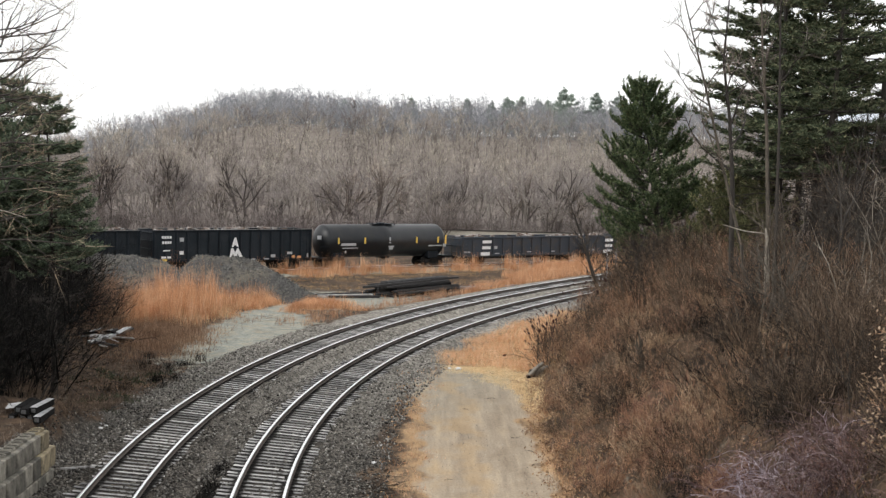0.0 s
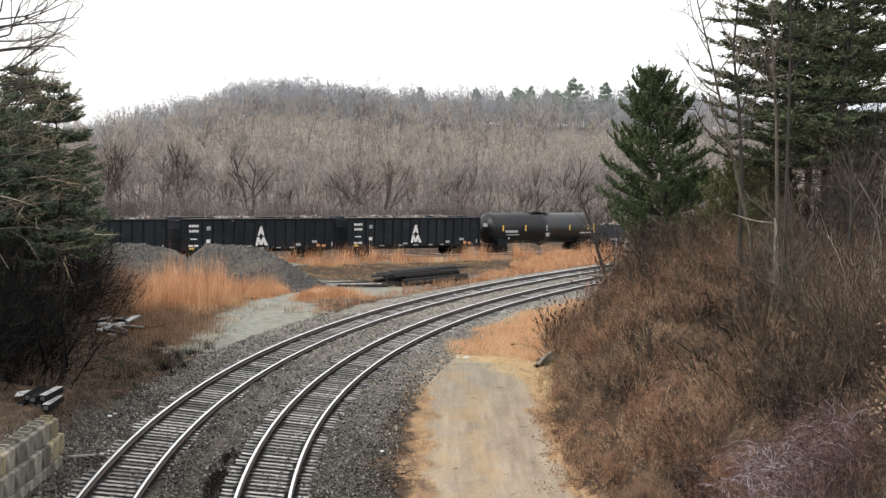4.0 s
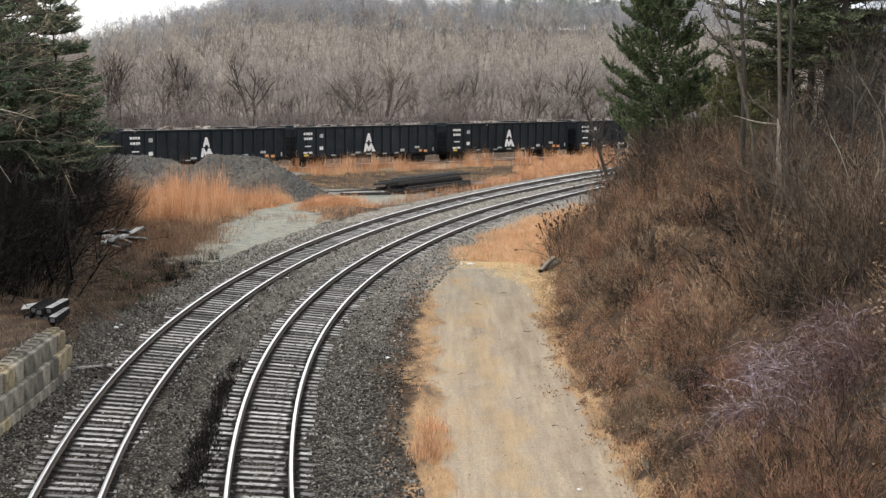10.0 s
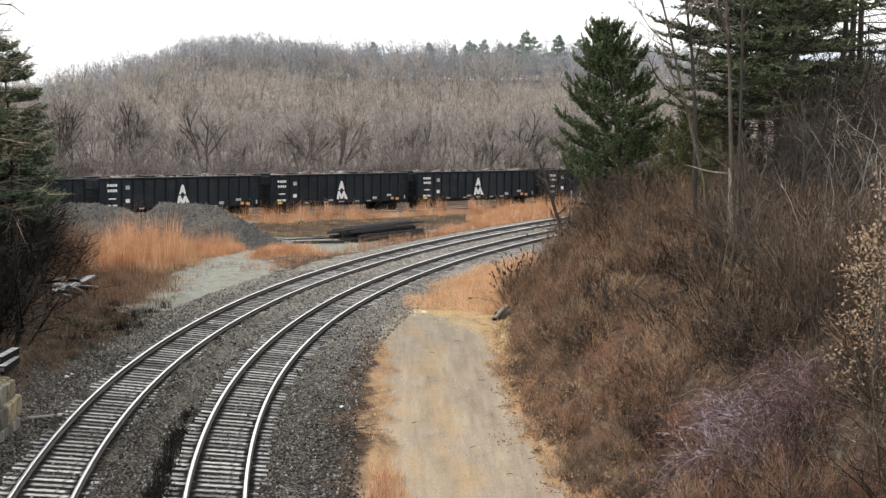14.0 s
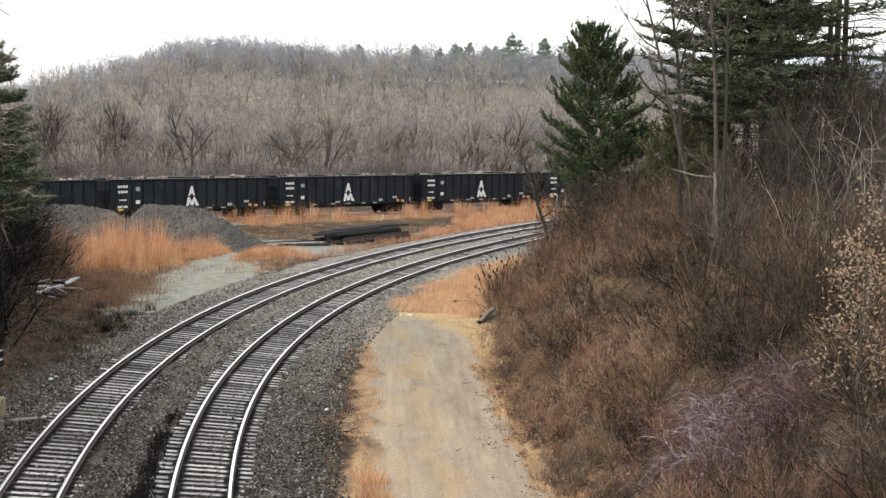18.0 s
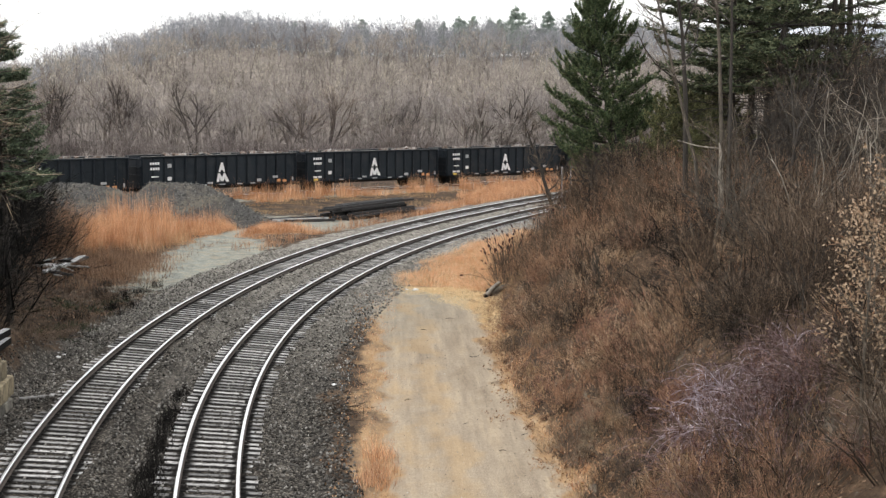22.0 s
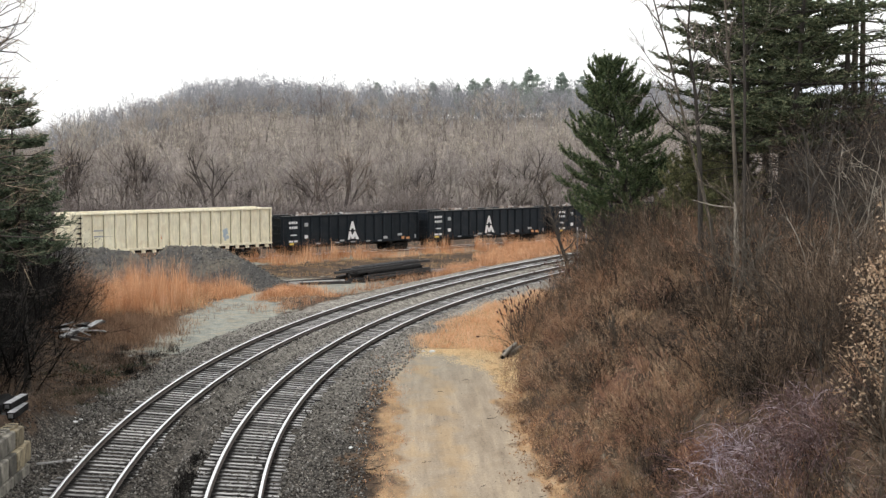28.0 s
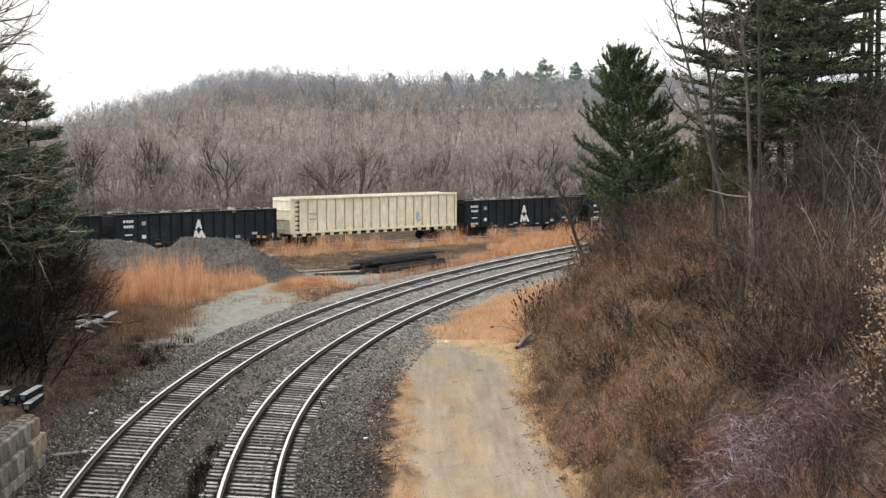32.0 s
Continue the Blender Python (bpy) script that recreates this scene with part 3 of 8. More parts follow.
def rail_mesh(name, px, py, tx, ty, z):
    n, k = len(px), len(RAIL_PROFILE)
    prof = np.array(RAIL_PROFILE)
    ring = np.zeros((n, k, 3))
    ring[:, :, 0] = px[:, None] + ty[:, None] * prof[None, :, 0]
    ring[:, :, 1] = py[:, None] - tx[:, None] * prof[None, :, 0]
    ring[:, :, 2] = z + prof[None, :, 1]
    i = np.arange(n * k).reshape(n, k)
    j = np.roll(i, -1, 1)
    q = np.stack([i[:-1], j[:-1], j[1:], i[1:]], -1).reshape(-1, 4)
    bright = np.tile(np.array([0, 0, 0, 0, 0, 1, 1, 1, 1, 1, 0, 0, 0, 0])[None], (n - 1, 1)).ravel()
    return mesh_from(name, ring, q, (M["rust"], M["steel"]), bright)


def tie_material():
    """Weathered tie wood, stained by grease and rust on both sides of each rail."""
    m = surface("greasy_weathered_tie", (0.2, 0.195, 0.19), (0.54, 0.53, 0.52), 3, 0.9, 0, 0.6, 0.01, 26, (0.25, 4, 4), (0.085, 0.077, 0.072), 4.5, 0.6)
    nt = m.node_tree
    b = next(n for n in nt.nodes if n.type == "BSDF_PRINCIPLED")
    col = b.inputs["Base Color"].links[0].from_socket
    tc, xyz = nt.nodes.new("ShaderNodeTexCoord"), nt.nodes.new("ShaderNodeSeparateXYZ")
    nt.links.new(tc.outputs["Object"], xyz.inputs[0])
    last = xyz.outputs[0]
    for op, value in (("ABSOLUTE", 0), ("SUBTRACT", 0.753), ("ABSOLUTE", 0)):
        n = nt.nodes.new("ShaderNodeMath")
        n.operation = op
        nt.links.new(last, n.inputs[0])
        n.inputs[1].default_value = value
        last = n.outputs[0]
    add = nt.nodes.new("ShaderNodeMath")
    add.operation = "MULTIPLY_ADD"
    nt.links.new(noise_node(nt, 7, 4).outputs[0], add.inputs[0])
    add.inputs[1].default_value = 0.22
    nt.links.new(last, add.inputs[2])
    grease = ramp_node(nt, add.outputs[0], [(0.26, (0.9, 0.9, 0.9)), (0.36, (0, 0, 0))]).outputs[0]
    nt.links.new(mix_node(nt, grease, col, (0.025, 0.022, 0.02)), b.inputs["Base Color"])
    b.inputs["Specular IOR Level"].default_value = 0.2
    return m


def tie_mesh():
    bm = boxes((-1.3, 1.3, -0.105, 0.105, -0.2, 0.0), bevel=0.012)
    me = finish(bm, "tie", tie_material())
    me.materials.append(M["tie_dark"])
    for f in me.polygons:
        f.material_index = 0 if f.normal.z > 0.5 or abs(f.normal.x) > 0.8 else 1
    return me


def plate_rows(px, py, tx, ty, off, z):
    v = []
    for x, y, a, b in zip(px, py, tx, ty):
        for sx, sy in ((-0.21, -0.11), (0.21, -0.11), (0.21, 0.11), (-0.21, 0.11)):
            o = off + sx
            v.append((x + b * o + a * sy, y - a * o + b * sy, z))
    v = np.array(v)
    return v


TIE = tie_mesh()


def main_track(offset, label):
    tr = thing("railway_track", pose(0, 0, 0), label, "railway track", "main line tracks")
    for side, z in ((-0.753, CANT), (0.753, 0.0)):
        part("rail", rail_mesh("rail", *track_line(offset + side, 0.8), z), None, tr, "steel rail with a bright worn head")
    px, py, tx, ty = track_line(offset, 0.5, -2.0, 138.0)
    ra = np.random.default_rng(int(abs(offset)) + 3)
    lean = math.degrees(math.atan2(CANT, 1.506))
    for x, y, a, b in zip(px, py, tx, ty):
        ang = math.degrees(math.atan2(b, a)) - 90
        m = pose(x + ra.normal(0, 0.012), y, CANT / 2 - 0.182 + ra.normal(0, 0.006), ra.normal(0, 0.6), lean, ang + ra.normal(0, 1.1))
        # the cross fall lowers the inner rail's end
        o = ra.normal(0, 0.06)
        part("tie", TIE, None, tr, m=m @ pose(o, 0, 0))
    plates = []
    faces = []
    for side, z in ((-0.753, CANT - 0.172), (0.753, -0.172)):
        v = plate_rows(px, py, tx, ty, side, z)
        base = sum(len(p) for p in plates)
        plates.append(v)
        k = np.arange(len(v) // 4) * 4 + base
        faces.append(np.stack([k, k + 1, k + 2, k + 3], -1))
    part("tie_plate", mesh_from("tie_plate", np.concatenate(plates), np.concatenate(faces), (M["tie_plate"],)), None, tr, "greasy dark tie plates")["kind"] = "stuff"
    return tr


main_track(0.0, "curved main line track with bright rails on weathered wooden ties")
main_track(-SPACING, "outer curved main line track with bright rails on wooden ties")

yard = thing("railway_track", pose(YARD_AT[0] - UY * 1.55, YARD_AT[1] + UX * 1.55, YARD_Z, 0, 0, YARD_TURN), "straight yard track behind dry grass, rusty rails on ties", "railway track")
for side in (-0.753, 0.753):
    xs = np.arange(-75, 66, 5.0)
    part("rail", rail_mesh("rail", xs, np.full_like(xs, side), np.ones_like(xs), np.zeros_like(xs), 0.0), None, yard)
for k in range(-105, 110):
    part("tie", TIE, None, yard, m=pose(k * 0.52, 0, -0.18, 0, 0, 90))


# ---- the train: cars roll along the yard track ----
def pointed_shape(bm, cx, z0, w, h, y):
    """A tall pointed plain shape with a notch at its foot."""
    pts = [(-w / 2, 0), (-w * 0.14, h), (w * 0.14, h), (w / 2, 0), (w * 0.22, 0), (w * 0.15, h * 0.2), (-w * 0.15, h * 0.2), (-w * 0.22, 0)]
    f = bm.faces.new([bm.verts.new((cx + x, y, z0 + z)) for x, z in pts])
    bmesh.ops.triangulate(bm, faces=[f])


def logo_mesh():
    bm = bmesh.new()
    y = -0.004
    pointed_shape(bm, -0.05, 0.92, 0.85, 0.86, y)
    pts = [(-0.72, 0), (-0.55, 0.8), (-0.28, 0.8), (-0.05, 0.42), (0.2, 0.8), (0.36, 0.8), (0.88, 0.0), (0.45, 0), (0.3, 0.32), (0.15, 0.06), (-0.2, 0.06), (-0.32, 0.36), (-0.4, 0)]
    f = bm.faces.new([bm.verts.new((x, y, z)) for x, z in pts])
    bmesh.ops.triangulate(bm, faces=[f])
    return finish(bm, "logo", M["white"])


def plate(*rows):
    """Flat painted bars on the near side: x0, x1, z0, z1."""
    bm = bmesh.new()
    for x0, x1, z0, z1 in rows:
        bm.faces.new([bm.verts.new(p) for p in ((x0, 0, z0), (x1, 0, z0), (x1, 0, z1), (x0, 0, z1))])
    return bm


def bars(name, rows, material, car, label, m):
    """Each painted bar is a part of its own."""
    for row in rows:
        part(name, plate(row), material, car, label, m)


def wheel_mesh():
    bm = bmesh.new()
    for sy in (-0.75, 0.75):
        o = 0.07 * (1 if sy > 0 else -1)
        rod(bm, (0, sy - 0.065, 0), (0, sy + 0.065, 0), 0.46, 20)
        rod(bm, (0, sy - o - 0.015, 0), (0, sy - o + 0.015, 0), 0.485, 20)
        for k in range(4):
            a = k * math.pi / 2
            rod(bm, (0.25 * math.cos(a), sy + o * 0.95, 0.25 * math.sin(a)), (0.25 * math.cos(a), sy + o * 1.1, 0.25 * math.sin(a)), 0.06, 8)
    rod(bm, (0, -1.02, 0), (0, 1.02, 0), 0.085, 10)
    return finish(bm, "wheelset", M["truck"])


def side_frame_mesh():
    """Cast side frame of a three-piece truck, with the spring opening, in the plane y = 0."""
    bm = bmesh.new()
    for a, b, w in (((-0.95, 0.5), (-0.35, 0.68), 0.16), ((0.95, 0.5), (0.35, 0.68), 0.16), ((-0.4, 0.68), (0.4, 0.68), 0.18),
                    ((-0.9, 0.44), (-0.35, 0.2), 0.15), ((0.9, 0.44), (0.35, 0.2), 0.15), ((-0.4, 0.19), (0.4, 0.19), 0.14)):
        a, b = Vector((a[0], 0, a[1])), Vector((b[0], 0, b[1]))
        m = Matrix.Translation((a + b) / 2) @ (b - a).to_track_quat("X", "Z").to_matrix().to_4x4()
        bmesh.ops.create_cube(bm, size=1, matrix=m @ Matrix.Diagonal(((b - a).length, 0.14, w, 1)))
    box(bm, -1.08, -0.74, -0.08, 0.08, 0.34, 0.6, 0.03)
    box(bm, 0.74, 1.08, -0.08, 0.08, 0.34, 0.6, 0.03)
    for x in (-0.22, 0, 0.22):
        rod(bm, (x, 0, 0.22), (x, 0, 0.62), 0.09, 8)
    return finish(bm, "side_frame", M["truck"])


WHEEL, SIDE_FRAME, LOGO = wheel_mesh(), side_frame_mesh(), logo_mesh()
BOLSTER = finish(boxes((-0.2, 0.2, -1.1, 1.1, 0.42, 0.72), bevel=0.03), "bolster", M["truck"])
WHEELSETS = []


def running_gear(car, half, truck_at):
    for sx in (-1, 1):
        tr = part("truck", BOLSTER, None, car, "black cast truck", pose(sx * truck_at, 0, 0))
        for sy in (-1.02, 1.02):
            part("side_frame", SIDE_FRAME, None, tr, m=pose(0, sy, 0))
        for wx in (-0.89, 0.89):
            WHEELSETS.append(part("wheelset", WHEEL, None, tr, m=pose(wx, 0, 0.46)))
        bm = boxes((sx * half - (0.05 if sx > 0 else 0.55), sx * half + (0.55 if sx > 0 else 0.05), -0.09, 0.09, 0.75, 0.95), bevel=0.02)
        box(bm, sx * (half + 0.42), sx * (half + 0.42) + 0.2, -0.16, 0.16, 0.7, 1.0, 0.03) if sx > 0 else box(bm, -half - 0.62, -half - 0.42, -0.16, 0.16, 0.7, 1.0, 0.03)
        part("coupler", bm, M["truck"], car)


def ladder(bm, x, y0, y1, z0, z1, n, along_y=True):
    for k in range(n):
        z = z0 + (z1 - z0) * k / (n - 1)
        rod(bm, (x, y0, z), (x, y1, z), 0.022, 6)


def scrap_heap(seed, half, z):
    """Crooked scraps that peep over the rim."""
    r = np.random.default_rng(seed)
    bm = bmesh.new()
    for k in range(26):
        x = r.uniform(-half + 0.6, half - 0.6)
        s = r.uniform(0.25, 1.5)
        m = pose(x, r.uniform(-1.0, 1.0), z + r.uniform(-0.12, 0.08), r.uniform(-25, 25), r.uniform(-14, 14), r.uniform(0, 180))
        bmesh.ops.create_cube(bm, size=1, matrix=m @ Matrix.Diagonal((s, r.uniform(0.15, 0.5), r.uniform(0.04, 0.2), 1)))
    return bm


def gondola(name, label, half, top, sill, paint, ribs, rib_w, group, high=True, width=1.55, seed=0, load=True, tabs=7, tab_drop=0.16, tab_paint=None, inset=0.12):
    """An open-top freight car standing on its rails at z = 0, its near side at negative y."""
    car = thing(name, pose(0, 0, 0), label, "freight car", group)
    w, wall = width, 0.06
    for sy in (-1, 1):
        y0 = sy * (w - inset)
        bm = boxes((-half, half, min(y0, y0 - sy * wall), max(y0, y0 - sy * wall), sill + 0.05, top - 0.02))
        part("side_wall", bm, M["car_panel"] if paint == M["car_black"] else paint, car)
        bm = boxes((-half, half, min(sy * w, y0 - sy * 0.1), max(sy * w, y0 - sy * 0.1), top - 0.16, top), bevel=0.03)
        part("top_rail", bm, paint, car)
        part("rim_strip", boxes((-half, half, min(sy * (w - 0.03), y0 - sy * 0.07), max(sy * (w - 0.03), y0 - sy * 0.07), top, top + 0.025)), M["rim"] if paint == M["car_black"] else paint, car, "dusty rim")
        bm = boxes((-half, half, min(sy * (w - 0.02), y0 - sy * 0.05), max(sy * (w - 0.02), y0 - sy * 0.05), sill, sill + 0.2), bevel=0.02)
        part("side_sill", bm, paint, car)
        bm = boxes((-rib_w / 2, rib_w / 2, min(sy * w, y0) + 0.005, max(sy * w, y0) - 0.005, sill + 0.1, top - 0.1), bevel=0.035)
        rib = finish(bm, "rib", paint)
        if paint == M["beige"]:
            # the rib's shadow, painted as a darker strip along one side of its foot
            seam = boxes((-rib_w / 2 - 0.055, -rib_w / 2 + 0.01, min(y0, y0 + sy * 0.012), max(y0, y0 + sy * 0.012), sill + 0.2, top - 0.16))
            seam = finish(seam, "seam", M["rib_shade"])
            for k in range(1, ribs + 1):
                part("seam", seam, None, car, "darker strip standing in for the rib's shadow", pose(-half + rib_w / 2 + 0.01 + (2 * half - rib_w - 0.02) * k / ribs, 0, 0))
        for k in range(ribs + 1):
            part("rib", rib, None, car, m=pose(-half + rib_w / 2 + 0.01 + (2 * half - rib_w - 0.02) * k / ribs, 0, 0))
        tab = finish(boxes((-0.16, 0.16, min(sy * (w - 0.04), sy * (w - 0.2)), max(sy * (w - 0.04), sy * (w - 0.2)), sill - tab_drop, sill)), "sill_bracket", tab_paint or M["truck"])
        for k in range(tabs):
            part("sill_bracket", tab, None, car, m=pose(-half + 2 * half * (k + 0.5) / tabs, 0, 0))
    part("floor", boxes((-half, half, -w + inset, w - inset, sill + 0.02, sill + 0.12)), paint, car)
    part("centre_sill", boxes((-half, half, -0.3, 0.3, sill - 0.32, sill + 0.02), bevel=0.02), M["truck"], car)
    for sx in (-1, 1):
        x0 = sx * (half - 0.02)
        bm = boxes((min(x0, x0 - sx * 0.08), max(x0, x0 - sx * 0.08), -w + inset, w - inset, sill, top - 0.03))
        for z in np.linspace(sill + 0.35, top - 0.3, 4 if high else 3):
            box(bm, min(x0, x0 + sx * 0.1), max(x0, x0 + sx * 0.1), -w + inset, w - inset, z, z + 0.14, 0.03)
        part("end_wall", bm, paint, car)
        bm = bmesh.new()
        ladder(bm, x0 + sx * 0.16, -w + 0.1, -w + 0.6, sill + 0.1, top - 0.2, 6 if high else 4)
        rod(bm, (x0 + sx * 0.16, -w + 0.6, sill), (x0 + sx * 0.16, -w + 0.6, top - 0.1), 0.02, 6)
        part("end_ladder", bm, paint, car)
        part("grab_iron", side_grabs(sx, half, w, sill, top), paint, car)
    if load:
        part("scrap_load", scrap_heap(seed, half, top), M["scrap"], car, "rusty scrap just over the rim")["kind"] = "stuff"
    running_gear(car, half, half - 2.2)
    return car


def side_grabs(sx, half, w, sill, top):
    bm = bmesh.new()
    for z in np.linspace(sill + 0.1, top - 0.35, 5):
        rod(bm, (sx * (half - 0.1), -w - 0.07, z), (sx * (half - 0.62), -w - 0.07, z), 0.02, 6)
    rod(bm, (sx * (half - 0.1), -w - 0.07, sill - 0.45), (sx * (half - 0.1), -w - 0.07, top - 0.2), 0.018, 6)
    rod(bm, (sx * (half - 0.62), -w - 0.07, sill - 0.45), (sx * (half - 0.62), -w - 0.07, top - 0.2), 0.018, 6)
    return bm


CARS = []          # (thing, place along the train)
SILL, TOP, HALF = 0.98, 3.8, 8.15


def black_gondola(seed):
    car = gondola("gondola_car", "black high-sided gondola car with white logo and dirty ribbed sides", HALF, TOP, SILL, M["car_black"], 15, 0.2, "black gondola cars", seed=seed)
    part("logo", LOGO, None, car, "white painted logo shapes", pose(0, -1.557, SILL + 0.36) @ Matrix.Diagonal((0.84, 1, 0.98, 1)))
    face = pose(0, -1.558, 0)
    bars("reporting_mark", [(-7.35, -7.15, 3.06, 3.28), (-7.1, -6.9, 3.06, 3.28), (-6.85, -6.65, 3.06, 3.28), (-6.6, -6.4, 3.06, 3.28), (-7.3, -7.1, 2.6, 2.82), (-7.05, -6.85, 2.6, 2.82), (-6.8, -6.6, 2.6, 2.82), (-6.56, -6.4, 2.6, 2.82), (-7.2, -6.5, 1.95, 2.06), (-7.35, -6.9, 1.32, 1.5), (-6.8, -6.4, 1.32, 1.5)], M["white"], car, "white stencilled marks", face)
    bars("stencil", [(-5.6, -5.2, 2.78, 3.12), (-1.55, -1.0, 1.2, 1.36), (3.7, 4.2, 1.25, 1.5), (5.45, 6.0, 1.5, 1.72)], M["faded"], car, "faded stencils", face)
    bars("white_square", [(-5.6, -5.2, 1.64, 1.96)], M["white"], car, "white square patch", face)
    bars("placard", [(5.95, 6.3, 1.15, 1.4), (6.55, 6.95, 1.12, 1.34)], M["orange"], car, "orange placard", face)
    bars("placard", [(-7.3, -6.8, 1.08, 1.26)], M["yellow"], car, "yellow placard", face)
    bars("reflector", [(-4.3, -3.8, 1.06, 1.16), (-2.1, -1.6, 1.06, 1.16), (1.6, 2.1, 1.06, 1.16), (7.55, 7.75, 1.2, 1.55), (3.0, 3.5, 1.06, 1.16), (-0.3, 0.3, 1.06, 1.16)], M["faded"], car, "pale reflector strips", face)
    return car


first = black_gondola(1)
AT = [16.18, -1.3, -18.8, -36.2, -53.5, -70.9, -88.29, -105.8, -144.6, -162.0]
CARS.append((first, AT[0]))
for k, at in enumerate(AT[1:]):
    car = copy_thing(first, pose(0, 0, 0))
    CARS.append((car, at))
    for ob in car.children_recursive:
        if ob.name.startswith("wheelset"):
            WHEELSETS.append(ob)
        if ob.name.startswith("scrap_load"):
            ob.data = finish(scrap_heap(20 + k, HALF, TOP), "scrap_load", M["scrap"])

# beige car, taller and longer
beige = gondola("gondola_car", "tall beige gondola car with plain ribbed sides and bottom tabs", 10.0, 4.68, 1.32, M["beige"], 19, 0.12, "", seed=4, load=False, tabs=19, tab_drop=0.26, tab_paint=M["beige"], inset=0.2)
bars("stencil", [(-7.9, -7.0, 3.1, 3.22), (-7.9, -7.0, 2.6, 2.72)], M["faded"], beige, "grey stencils", pose(0, -1.559, 0))
for x, z, w, h, a in ((5.0, 2.1, 0.3, 0.5, 8), (5.25, 2.35, 0.34, 0.55, -12), (5.05, 2.55, 0.4, 0.22, 5), (5.3, 1.95, 0.28, 0.3, 15), (5.12, 1.8, 0.2, 0.3, -6)):
    part("graffiti", plate((-w / 2, w / 2, 0, h)), M["blue"], beige, "pale blue sprayed tag", pose(x, -1.354 - 0.001 * abs(a) / 8, z, 0, a, 0))
for x, z, w, h, a in ((-1.5, 1.75, 0.1, 0.6, 10), (-1.35, 2.2, 0.09, 0.5, -14), (-1.6, 2.0, 0.25, 0.08, 12)):
    part("graffiti", plate((-w / 2, w / 2, 0, h)), M["orange"], beige, "faint rusty tag", pose(x, -1.354 - 0.001 * abs(a) / 8, z, 0, a, 0))
# Dark bars stand for the ladder's rungs together with their shadows.
rungs = bmesh.new()
for z in np.linspace(1.6, 4.2, 7):
    box(rungs, -9.35, -8.92, -1.47, -1.36, z, z + 0.13)
part("ladder_slot", rungs, M["truck"], beige, "dark rungs with their shadows in the end bay")
CARS.append((beige, -125.0))

# low grey gondolas ahead of the tank car
low = gondola("gondola_car", "low slate-grey mill gondola car with white marks", 8.1, 2.86, 0.85, M["car_grey"], 12, 0.14, "grey gondola cars", high=False, seed=6)
bars("reporting_mark", [(-5.5, -4.3, 2.2, 2.5), (-5.5, -4.4, 1.6, 1.9), (-5.7, -4.5, 0.95, 1.3)], M["white"], low, "white stencilled marks", pose(0, -1.558, 0))
bars("stencil", [(-7.9, -7.1, 1.25, 1.4), (-3.9, -3.5, 1.6, 1.9), (-3.8, -3.2, 1.1, 1.2), (0.6, 1.2, 1.2, 1.3), (4.0, 4.5, 1.2, 1.3)], M["faded"], low, "faded stencils", pose(0, -1.558, 0))
CARS.append((low, 50.5))
ahead = copy_thing(low, pose(0, 0, 0))
for ob in ahead.children_recursive:
    if ob.name.startswith("wheelset"):
        WHEELSETS.append(ob)
CARS.append((ahead, 67.9))


